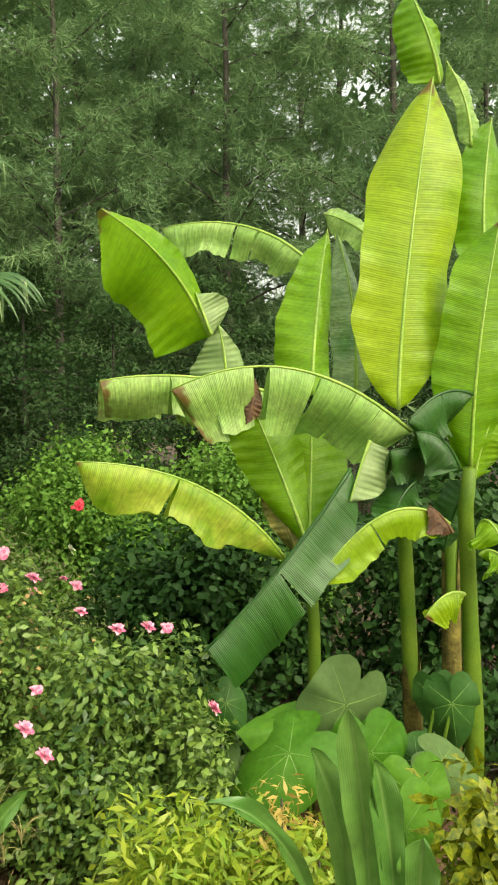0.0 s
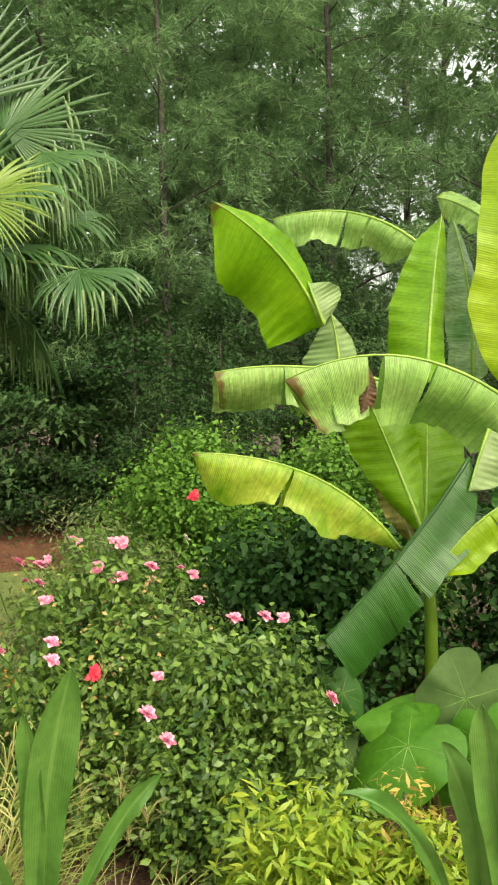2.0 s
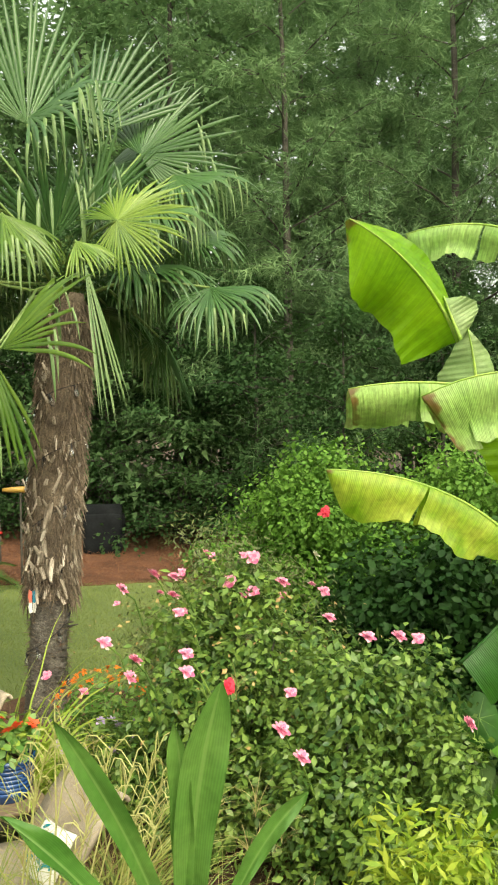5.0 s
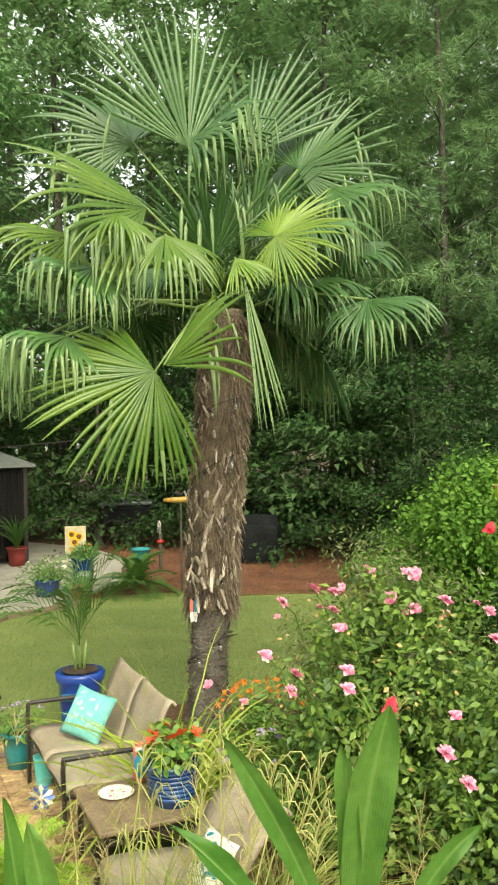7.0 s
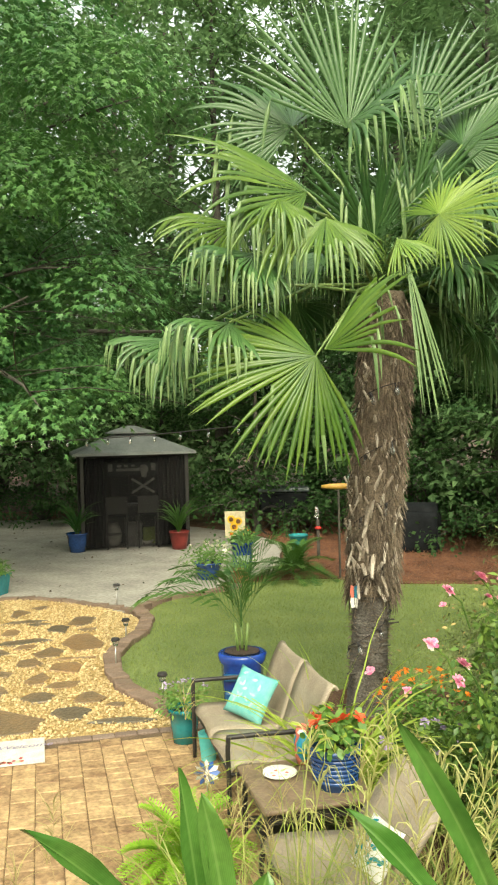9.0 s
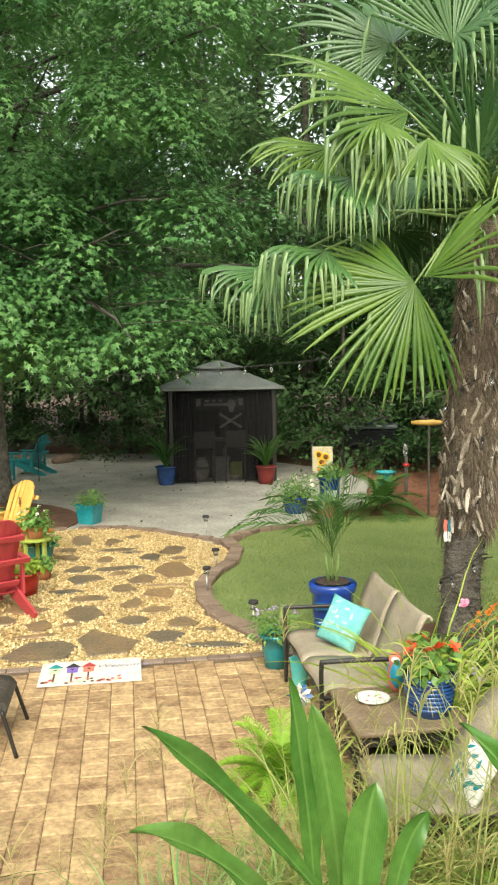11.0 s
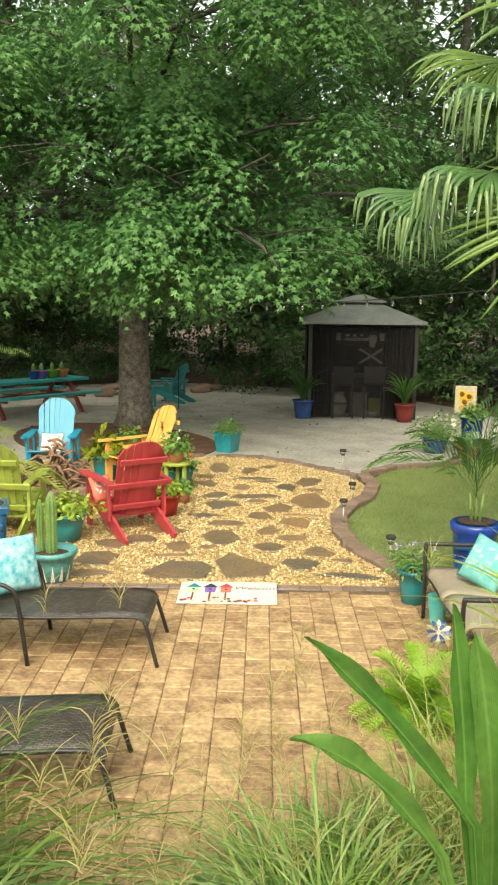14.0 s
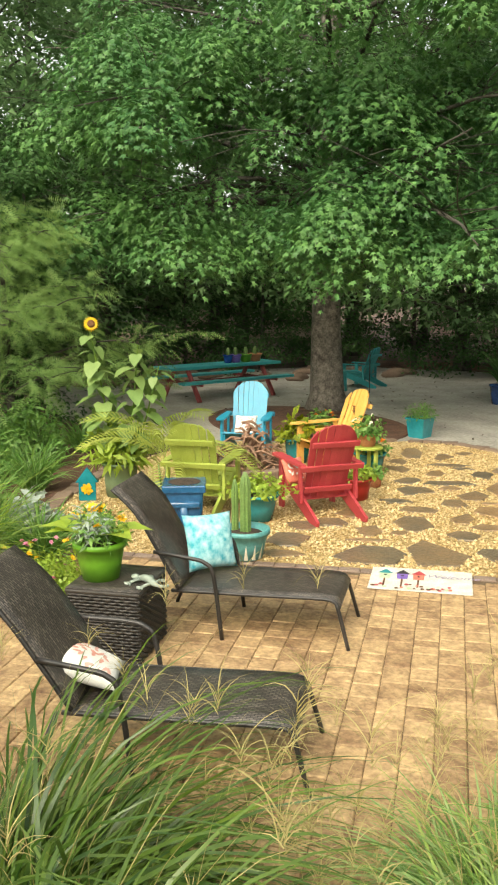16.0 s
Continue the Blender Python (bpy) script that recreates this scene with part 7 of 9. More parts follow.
# ---- garden lamps and string lights ----
def solar_lamp(x, y, h, size=1.0, label="small solar stake lamp with a steel cap"):
    top = empty("solar_lamp", (x, y, 0.0), label, "garden lamp", "solar lamps along the path")
    s = size
    part("stake", tube([(0, 0, -0.05), (0, 0, h - 0.07 * s)], 0.008 * s, 8), STEEL, top, smooth=True)
    part("lens", lathe([(0.026 * s, h - 0.07 * s), (0.034 * s, h - 0.02 * s)], 14), GLASS, top, smooth=True)
    part("cap", lathe([(0.042 * s, h - 0.02 * s), (0.046 * s, h - 0.012 * s), (0.04 * s, h + 0.008 * s), (0.0001, h + 0.012 * s)], 14), INK, top, smooth=True)
    return top


solar_lamp(-9.6, 9.6, 0.36, 1.2)
solar_lamp(-8.2, 8.35, 0.24, 1.2)
solar_lamp(-7.28, 7.24, 0.34, 1.1)
solar_lamp(-6.0, 6.6, 0.3, 1.15)


def bulb(parent, at, turn=(0, 0, 0), scale=1.0):
    sock = part("socket", tube([(0, 0, 0), (0, 0, -0.035)], [0.012, 0.014], 8), INK, parent, smooth=True)
    sock.matrix_basis = pose(*at, *turn) @ Matrix.Scale(scale, 4)
    part("glass_bulb", lathe([(0.011, -0.035), (0.02, -0.055), (0.023, -0.075), (0.016, -0.098), (0.004, -0.108)], 12), GLASS, sock, smooth=True)


def trunk_lights():
    top = empty("string_lights", (0, 0, 0), "black string of clear bulbs wound round the palm trunk", "string lights")
    pts = []
    n = 150
    for k in range(n):
        z = 0.35 + 2.75 * k / n + 0.05 * math.sin(k * 0.23)
        a = k * 0.21
        c = [float(np.interp(z, [p[2] for p in AXIS], [p[i] for p in AXIS])) for i in (0, 1)]
        r = float(np.interp(z, (0, 1.1, 1.5, 3), (0.19, 0.185, 0.225, 0.225)))
        pts.append((c[0] + r * math.cos(a), c[1] + r * math.sin(a), z))
    part("cable", tube(pts, 0.004, 5), INK, top)
    for k in range(2, n, 5):
        bulb(top, (pts[k][0], pts[k][1], pts[k][2] - 0.005), (20 * math.sin(k * 1.7), 20 * math.cos(k), 0), 1.1)


trunk_lights()


def span_lights(a, b, sag, n, label):
    top = empty("string_lights", (0, 0, 0), label, "string lights")
    a, b = Vector(a), Vector(b)
    pts = [a.lerp(b, k / 40) + Vector((0, 0, -sag * 4 * (k / 40) * (1 - k / 40))) for k in range(41)]
    part("cable", tube(pts, 0.007, 5), INK, top)
    for k in range(n):
        q = (k + 0.5) / n * 40
        p = pts[int(q)].lerp(pts[min(40, int(q) + 1)], q % 1)
        bulb(top, tuple(p), (0, 0, 0), 0.9)



span_lights((-15.4, 10.1, 2.6), (-4.25, 7.7, 2.85), 0.16, 21, "string of clear bulbs from the oak to the palm")


# ---- plants of the beds and pots ----
def ribbons(name, base, lean, height, width, material, parent, rng, segs=6, droop=1.4, label="", kind="stuff"):
    """Arching grass blades: rows of base points, leaning ways, heights and widths."""
    n = len(base)
    d = unit(np.c_[lean, np.full(n, 2.2)])
    p = np.array(base, float)
    side = unit(np.cross(d, rng.normal(size=(n, 3))))
    rows = []
    step = (height / segs)[:, None]
    fall = droop * rng.uniform(0.3, 1.5, (n, 1)) / segs
    out = unit(np.c_[lean, np.zeros(n)])
    for s in range(segs + 1):
        w = (width * (1 - 0.92 * (s / segs) ** 3))[:, None] / 2
        rows.append(np.stack([p - side * w, p + side * w], 1))
        d = unit(d + fall * (out * 0.95 + np.array((0, 0, -1.0))) * (0.4 + 1.2 * s / segs) + rng.normal(size=(n, 3)) * 0.05)
        p = p + d * step
    co = np.stack(rows, 1).reshape(-1, 3)
    k = 2 * (segs + 1)
    quad = np.array([(2 * s, 2 * s + 1, 2 * s + 3, 2 * s + 2) for s in range(segs)]).ravel()
    loops = (quad[None] + k * np.arange(n)[:, None]).ravel()
    m = n * segs
    me = raw_mesh(name, co, loops, np.arange(m) * 4, np.full(m, 4))
    return tagged(link_mesh(name, me, material, parent, label), kind=kind), p


def grass_clump(at, count, height, spread, label, seed, material=None, plumes=0, width=0.008, root=0.12, name="fountain_grass", droop=1.4, group="clumps of fountain grass"):
    rng = np.random.default_rng(seed)
    top = empty(name, at, label, "ornamental grass", group)
    a, q = rng.uniform(0, 2 * np.pi, count), np.sqrt(rng.uniform(0, 1, count))
    way = np.stack([np.cos(a), np.sin(a)], -1)
    base = np.c_[way * (q * root)[:, None], np.zeros(count)]
    lean = way * (q * spread)[:, None] + rng.normal(size=(count, 2)) * 0.3
    ribbons("blade_mass", base, lean, height * rng.uniform(0.4, 1.1, count), width * rng.uniform(0.6, 1.3, count), material or FOUNTAIN, top, rng, segs=8, droop=droop)
    if plumes:
        a = rng.uniform(0, 2 * np.pi, plumes)
        way = np.stack([np.cos(a), np.sin(a)], -1)
        _, ends = ribbons("stalk_mass", np.c_[way * root * 0.6, np.zeros(plumes)], way * 0.5 + rng.normal(size=(plumes, 2)) * 0.2, height * rng.uniform(0.75, 1.02, plumes), np.full(plumes, 0.0045), DRYGRASS, top, rng, droop=1.1)
        k = 14
        c = np.repeat(ends, k, 0)
        a = rng.uniform(0, 2 * np.pi, len(c))
        way = np.stack([np.cos(a), np.sin(a)], -1)
        c = c - np.c_[np.zeros((len(c), 2)), np.tile(np.linspace(0, 0.1, k), plumes)]
        ribbons("seed_heads", c, way * 0.9 + rng.normal(size=(len(c), 2)) * 0.2, rng.uniform(0.12, 0.24, len(c)), np.full(len(c), 0.0036), DRYGRASS, top, rng, segs=5, droop=1.6, label="straw-coloured feathery seed heads")
    return top


def frond_mesh(length, n, leaflet, width, arch, rng, droop=0.5, rise=1.0, vee=0.5, lead=0.55):
    """A feather leaf that starts at the origin and arches along +x."""
    co, loops, starts, totals = [], [], [], []
    def quad(*pts):
        k = len(co)
        co.extend(tuple(p) for p in pts)
        starts.append(len(loops))
        totals.append(len(pts))
        loops.extend(range(k, k + len(pts)))
    p, d = Vector((0, 0, 0)), Vector((math.cos(rise), 0, math.sin(rise)))
    line = [(p.copy(), d.copy())]
    for k in range(n):
        d = (d + Vector((0.25, 0, -1)) * arch / n).normalized()
        p = p + d * length / n
        line.append((p.copy(), d.copy()))
    w = 0.006
    for (a, da), (b, db) in zip(line, line[1:]):
        quad(a + Vector((0, -w, 0)), a + Vector((0, w, 0)), b + Vector((0, w * 0.8, 0)), b + Vector((0, -w * 0.8, 0)))
    for k in range(int(n * 0.18), n + 1):
        a, da = line[k]
        q = k / n
        l = leaflet * (0.45 + 0.55 * math.sin(math.pi * min(1, 0.12 + q * 0.85)))
        up = Vector((-da.z, 0, da.x))
        for s in (-1, 1):
            way = (da * lead + Vector((0, s, 0)) + up * vee).normalized()
            tip_drop = Vector((0, 0, -droop * l * rng.uniform(0.6, 1.2)))
            m = a + way * l * 0.55
            e = a + way * l + tip_drop
            ww = da * width * 0.5
            quad(a - ww * 0.3, m - ww, e, m + ww)
    return raw_mesh("frond", co, loops, starts, totals)


def feather_palm(name, label, at, count, length, n, leaflet, width, material, seed, arch=1.6, stem=0.0, category="palm", rise=(0.6, 1.35), pot=None, droop=0.5, group="", parent=None, z=0.0, lead=0.55):
    rng = random.Random(seed)
    top = parent or empty(name, at, label, category, group)
    if stem:
        for k in range(3):
            a = k * 2.1
            part("cane", tube([(0.04 * math.cos(a), 0.04 * math.sin(a), z), (0.07 * math.cos(a), 0.07 * math.sin(a), z + stem)], [0.016, 0.012], 7), PALMSTALK, top, smooth=True)
    kinds = [frond_mesh(length * f, n, leaflet * f, width, arch, rng, droop, r, 0.5, lead) for f, r in ((1.0, rise[0]), (0.9, (rise[0] + rise[1]) / 2), (0.95, rise[1]))]
    for me in kinds:
        me.materials.append(material)
    for k in range(count):
        ob = new("frond", kinds[k % 3])
        ob.parent = top
        a = k * 137.5 + rng.uniform(-20, 20)
        ob.matrix_basis = pose(0, 0, z + stem * rng.uniform(0.75, 1.0), rng.uniform(-8, 8), rng.uniform(-6, 6), a)
    return top


ROOTS = {}


def pale_midrib(material, colour):
    """A paler line along the middle of a strap leaf."""
    nd, lk = material.node_tree.nodes, material.node_tree.links
    co, sep, size, fac, mix = nd.new("ShaderNodeTexCoord"), nd.new("ShaderNodeSeparateXYZ"), nd.new("ShaderNodeMath"), nd.new("ShaderNodeMapRange"), nd.new("ShaderNodeMix")
    lk.new(co.outputs["UV"], sep.inputs[0])
    size.operation = "ABSOLUTE"
    lk.new(sep.outputs["Y"], size.inputs[0])
    fac.inputs[1].default_value, fac.inputs[2].default_value, fac.inputs[3].default_value, fac.inputs[4].default_value = 0.03, 0.13, 0.6, 0.0
    lk.new(size.outputs[0], fac.inputs[0])
    mix.data_type = "RGBA"
    bsdf = nd["Principled BSDF"]
    lk.new(fac.outputs[0], mix.inputs[0])
    lk.new(bsdf.inputs["Base Color"].links[0].from_socket, mix.inputs[6])
    mix.inputs[7].default_value = colour
    lk.new(mix.outputs[2], bsdf.inputs["Base Color"])


pale_midrib(STRAP, (0.22, 0.36, 0.1, 1))


def strap_leaf(plant, base, ctrl, tip, width):
    """A long channelled leaf, twisted and wavy at its edges, with a blunt point."""
    a, b, c = Vector(base), Vector(ctrl), Vector(tip)
    eye = Vector((-0.3, 0.3, 2.6))
    rng = random.Random(str(tip))
    twist = rng.uniform(-0.7, 0.7)
    co, uvs, loops, starts, totals = [], [], [], [], []
    root = Vector((*ROOTS[plant.name], 0.3))
    line = [root.lerp(a, k / 6) for k in range(6)] + [bez(a, b, c, k / 26) for k in range(27)]
    n, across = len(line) - 1, 8
    for i in range(n + 1):
        s = max(0.0, (i - 6) / (n - 6))
        mid = line[i]
        t = (line[min(n, i + 1)] - line[max(0, i - 1)]).normalized()
        face = (eye - mid).normalized() + Vector((0, 0, 0.5))
        z = (face - t * face.dot(t)).normalized()
        z = (z + t.cross(z) * twist * (s - 0.2)).normalized()
        side = t.cross(z)
        w = width * 0.5 * float(np.interp(s, (0, 0.25, 0.5, 0.7, 0.83, 0.92, 0.97, 1), (0.6, 0.8, 0.95, 0.98, 0.82, 0.52, 0.28, 0.03))) * min(1.0, 0.35 + i * 0.11) + 0.001
        for k in range(across + 1):
            q = k / across * 2 - 1
            lift = w * (0.3 * abs(q) + 0.35 * q * q) + 0.011 * math.sin(s * 15 + q * 2 + twist * 6) * abs(q) ** 1.5
            co.append(tuple(mid + side * w * q * 0.95 + z * (lift - 0.006 * (k == across // 2))))
            uvs.append((s * 4, q))
    for i in range(n):
        for k in range(across):
            v = i * (across + 1) + k
            starts.append(len(loops))
            totals.append(4)
            loops += [v, v + 1, v + across + 2, v + across + 1]
    link_mesh("leaf", raw_mesh("leaf", co, loops, starts, totals, uvs), STRAP, plant, smooth=True)


def crinum(at):
    top = empty("crinum_lily", (at[0], at[1], 0), "crinum lily with broad glossy strap leaves wet with rain", "lily plant", "crinum lilies")
    top.matrix_basis = Matrix()
    x, y = at
    ROOTS[top.name] = (x, y)
    part("neck", tube([(x, y, -0.03), (x, y, 0.25), (x, y, 0.5)], [0.08, 0.07, 0.05], 12), STEM, top, smooth=True)
    return top


def ear_radius(a):
    """Outline of a heart: a point ahead, two lobes and a deep notch behind."""
    d = abs((math.degrees(a) + 180) % 360 - 180)
    return float(np.interp(d, (0, 12, 35, 75, 110, 135, 155, 168, 176, 180), (0.8, 0.66, 0.52, 0.44, 0.45, 0.52, 0.54, 0.48, 0.37, 0.31)))


def ear_leaf(hub, way, normal, size, material):
    """A heart-shaped leaf on a long stalk."""
    hub, x = Vector(hub), Vector(way).normalized()
    z = Vector(normal)
    z = (z - x * z.dot(x)).normalized()
    y = z.cross(x)
    rng = random.Random(str(hub))
    bm = bmesh.new()
    rings, spokes = 6, 44
    mid = bm.verts.new(hub)
    grid = []
    for r in range(1, rings + 1):
        row = []
        for k in range(spokes):
            a = 2 * math.pi * k / spokes
            ca = math.cos(a)
            rad = ear_radius(a)
            q = r / rings
            wave = 0.03 * math.sin(a * 5 + size * 30) * q * q
            cup = -0.13 * q * q * abs(math.sin(a)) - 0.2 * q * q * max(0, ca)
            p = hub + size * (x * ca * rad * q + y * math.sin(a) * rad * q * 1.02 + z * (wave + cup))
            row.append(bm.verts.new(p))
        grid.append(row)
    for k in range(spokes):
        bm.faces.new((mid, grid[0][k], grid[0][(k + 1) % spokes]))
        for s, e in zip(grid, grid[1:]):
            bm.faces.new((s[k], e[k], e[(k + 1) % spokes], s[(k + 1) % spokes]))
    leaf = part("leaf", bm, material, EARS, smooth=True)
    foot = Vector((hub.x * 0.8 + 0.08, hub.y * 0.8 + 1.1, -0.02))
    part("stalk", tube(rounded([foot, (foot + hub) / 2 + Vector((0, 0, 0.12)), hub - z * 0.02], 4), 0.012, 6), STEM, leaf, smooth=True)
    for a in (0, 0.62, -0.62, 1.3, -1.3, 2.3, -2.3):
        pts = []
        for q in (0.03, 0.3, 0.6, 0.85):
            ca = math.cos(a)
            rad = ear_radius(a)
            wave = 0.03 * math.sin(a * 5 + size * 30) * q * q
            cup = -0.13 * q * q * abs(math.sin(a)) - 0.2 * q * q * max(0, ca)
            pts.append(hub + size * (x * ca * rad * q + y * math.sin(a) * rad * q + z * (wave + cup)) + z * 0.002)
        part("vein", tube(pts, [0.003, 0.0022, 0.0015, 0.0008], 4), VEIN, leaf)


def bloom_mesh(radius, layers, petals, seed, name="bloom"):
    """A double flower of cupped petals."""
    rng = random.Random(seed)
    bm = bmesh.new()
    for l in range(layers):
        f = (l + 1) / layers
        for k in range(petals):
            a = 2 * math.pi * (k + 0.5 * (l % 2)) / petals + rng.uniform(-0.2, 0.2)
            tilt = 0.35 + 1.05 * (1 - f) + rng.uniform(-0.4, 0.45)
            o = Vector((math.cos(a), math.sin(a), 0))
            s = Vector((-o.y, o.x, 0))
            r = radius * (0.5 + 0.5 * f) * rng.uniform(0.65, 1.25)
            w = r * rng.uniform(0.28, 0.5)
            base = Vector((0, 0, radius * 0.1 * (1 - f)))
            m = base + o * r * 0.55 * math.cos(tilt) + Vector((0, 0, r * 0.6 * math.sin(tilt)))
            e = base + o * r * math.cos(tilt * 0.8) + Vector((0, 0, r * 0.9 * math.sin(tilt * 0.8)))
            v = [bm.verts.new(q) for q in (base, m - s * w * 0.8, e - s * w * 0.55, e + o * r * 0.12 + Vector((0, 0, r * rng.uniform(-0.2, 0.1))), e + s * w * 0.55, m + s * w * 0.8)]
            bm.faces.new(v)
    me = bpy.data.meshes.new(name)
    bm.to_mesh(me)
    bm.free()
    return me


def bloom(parent, me, at, rng, scale=1.0, name="bloom", tilt=45):
    ob = new(name, me)
    ob.parent = parent
    p = parent.matrix_basis.inverted() @ Vector(at)
    d = math.degrees(math.atan2(0.3 - at[1], -0.3 - at[0]))
    ob.matrix_basis = Matrix.Translation(p) @ pose(0, 0, 0, 0, 0, d + rng.uniform(-50, 50)) @ pose(0, 0, 0, 0, tilt + rng.uniform(-20, 20), rng.uniform(0, 90)) @ Matrix.Scale(scale * rng.uniform(0.85, 1.15), 4)
    return ob


def bloom_stems(parent, points, seed):
    """Thin shoots that carry the blooms out of the bush."""
    rng = random.Random(seed)
    inv = parent.matrix_basis.inverted()
    bm = bmesh.new()
    for p in points:
        q = inv @ Vector(p)
        low = q - Vector((q.x, q.y, 0)).normalized() * 0.14 - Vector((0, 0, 0.24))
        tube_bm(bm, [low, (low + q) / 2 + Vector((rng.uniform(-0.03, 0.03), 0, 0.05)), q], [0.006, 0.005, 0.004], 4)
        for k in range(7):
            c = low.lerp(q, rng.uniform(0.3, 0.95))
            d = Vector((rng.uniform(-1, 1), rng.uniform(-1, 1), rng.uniform(-0.2, 0.6))).normalized() * 0.05
            side = d.cross(Vector((0, 0, 1))).normalized() * 0.016
            bm.faces.new([bm.verts.new(v) for v in (c, c + d * 0.5 + side, c + d, c + d * 0.5 - side)])
    tagged(part("shoot_mass", bm, ROSELEAF, parent), kind="stuff")


def pot(name, label, at, r, h, material, category="planter", turn=0.0, taper=0.72, rim=0.02, square=False, group=""):
    """A planter with a rim, hollow to the soil."""
    top = empty(name, at, label, category, group, turn)
    n = 4 if square else 28
    k = 1.25 if square else 1.0
    prof = [(r * taper, 0), (r * (taper + (1 - taper) * 0.5), h * 0.5), (r * 0.97, h - rim * 1.6), (r + rim * 0.5, h - rim * 1.5), (r + rim * 0.5, h), (r - rim * 0.5, h), (r - rim, h - 0.045), (0.0001, h - 0.04)]
    bm = lathe([(a * k, z) for a, z in prof], n, False)
    bm.faces.new([v for v in bm.verts if abs(v.co.z) < 1e-6][::-1])
    if square:
        bm.transform(pose(0, 0, 0, 0, 0, 45))
    part("pot", bm, material, top, smooth=not square)
    soil = lathe([(r * 0.9 * k, h - 0.055), (r * 0.5 * k, h - 0.03), (0.0001, h - 0.025)], n, False)
    if square:
        soil.transform(pose(0, 0, 0, 0, 0, 45))
    part("soil", soil, EARTH, top, smooth=True)
    return top


def tuft_leaves(top, z, radii, count, leaf, material, size, seed, name="foliage", up=0.4, off=(0, 0)):
    """Leaves over a pot or at the ground, as one part."""
    rng = np.random.default_rng(seed)
    way = unit(rng.normal(size=(count, 3)) + (0, 0, 0.35))
    way[:, 2] = np.abs(way[:, 2])
    places = way * np.array(radii) * rng.uniform(0.25, 1.0, (count, 1)) + np.array((off[0], off[1], z))
    normals = unit(way * 0.4 + (0, 0, up) + rng.normal(size=(count, 3)) * 0.35)
    me = scatter(name, leaf, places, frames(normals, unit(way + rng.normal(size=(count, 3)) * 0.4), rng), size * rng.uniform(0.6, 1.3, count))
    return tagged(link_mesh(name, me, material, top), kind="stuff")


def dots(top, z, radii, count, me, seed, scale=1.0, name="flower", off=(0, 0)):
    rng = random.Random(seed)
    for k in range(count):
        a, q = rng.uniform(0, 6.28), math.sqrt(rng.uniform(0.05, 1))
        ob = new(name, me)
        ob.parent = top
        ob.matrix_basis = pose(off[0] + radii[0] * q * math.cos(a), off[1] + radii[1] * q * math.sin(a), z + radii[2] * (1 - 0.6 * q * q) * rng.uniform(0.8, 1.1), rng.uniform(-40, 40), rng.uniform(-40, 40), rng.uniform(0, 360)) @ Matrix.Scale(scale * rng.uniform(0.8, 1.2), 4)


ROSE_ME = bloom_mesh(0.041, 8, 10, 1, "rose_bloom")
ROSE_ME.materials.append(PINK)
REDROSE_ME = bloom_mesh(0.044, 6, 7, 2, "red_bloom")
REDROSE_ME.materials.append(REDPET)
CREAM_ME = bloom_mesh(0.045, 3, 6, 3, "cream_bloom")
CREAM_ME.materials.append(CREAM)
ORANGE_ME = bloom_mesh(0.03, 3, 7, 4, "orange_flower")
ORANGE_ME.materials.append(ORANGE)
GERAN_ME = bloom_mesh(0.05, 4, 7, 5, "geranium_head")
GERAN_ME.materials.append(M("scarlet_petals", (0.75, 0.08, 0.03), (0.85, 0.16, 0.06), 0.55, 30, piece=0.5, light_through=0.2, fine=0.1))
LILAC_ME = bloom_mesh(0.035, 3, 6, 6, "lilac_flower")
LILAC_ME.materials.append(LILAC)
YELLOW_ME = bloom_mesh(0.028, 2, 8, 7, "yellow_flower")
YELLOW_ME.materials.append(SUNY)

EARS = empty("elephant_ears", (0, 0, 0), "clump of elephant ears with large pale-veined leaves", "elephant ear")
BLOOMS_FAR = [(-2.0, 5.63, 1.86), (-2.15, 5.43, 1.74), (-2.13, 5.34, 1.64), (-1.71, 5.74, 1.83),
          (-1.82, 5.56, 1.7), (-1.67, 5.57, 1.64), (-1.51, 5.69, 1.68), (-1.25, 5.76, 1.62),
          (-2.43, 5.24, 1.69), (-2.28, 5.39, 1.76)]
BLOOMS_NEAR = [(-2.05, 5.24, 1.56), (-1.18, 5.55, 1.5), (-1.89, 4.92, 1.4), (-1.84, 4.78, 1.34),
          (-2.12, 4.63, 1.34), (-1.27, 4.86, 1.24), (-1.27, 4.6, 1.13), (-1.13, 4.44, 1.06),
          (-2.15, 4.77, 1.39), (-2.36, 4.84, 1.46), (-0.89, 5.16, 1.49), (-0.72, 5.18, 1.5),
          (-0.61, 5.19, 1.49), (-0.34, 4.91, 1.13)]
RED_BLOOMS = [(-1.29, 6.05, 2.1), (-1.58, 4.7, 1.3)]
CREAM_BLOOMS = [(-1.68, 5.45, 1.37), (-2.71, 5.6, 1.24), (-1.44, 6.43, 1.75)]
CRINUM_A = crinum((0.22, 2.85))
strap_leaf(CRINUM_A, (0.23, 2.74, 1.33), (0.21, 2.75, 1.62), (0.17, 2.76, 1.88), 0.105)
strap_leaf(CRINUM_A, (0.18, 2.82, 1.28), (0.16, 2.83, 1.55), (0.07, 2.85, 1.73), 0.1)
strap_leaf(CRINUM_A, (0.29, 2.7, 1.35), (0.28, 2.73, 1.58), (0.24, 2.74, 1.74), 0.095)
strap_leaf(CRINUM_A, (0.08, 2.74, 1.3), (-0.04, 2.63, 1.68), (-0.22, 2.53, 1.71), 0.055)
strap_leaf(CRINUM_A, (0.36, 2.7, 1.3), (0.36, 2.71, 1.43), (0.37, 2.71, 1.53), 0.125)
CRINUM_B = crinum((-1.1, 2.7))
strap_leaf(CRINUM_B, (-1.09, 2.7, 1.24), (-1.09, 2.7, 1.65), (-0.98, 2.69, 1.97), 0.14)
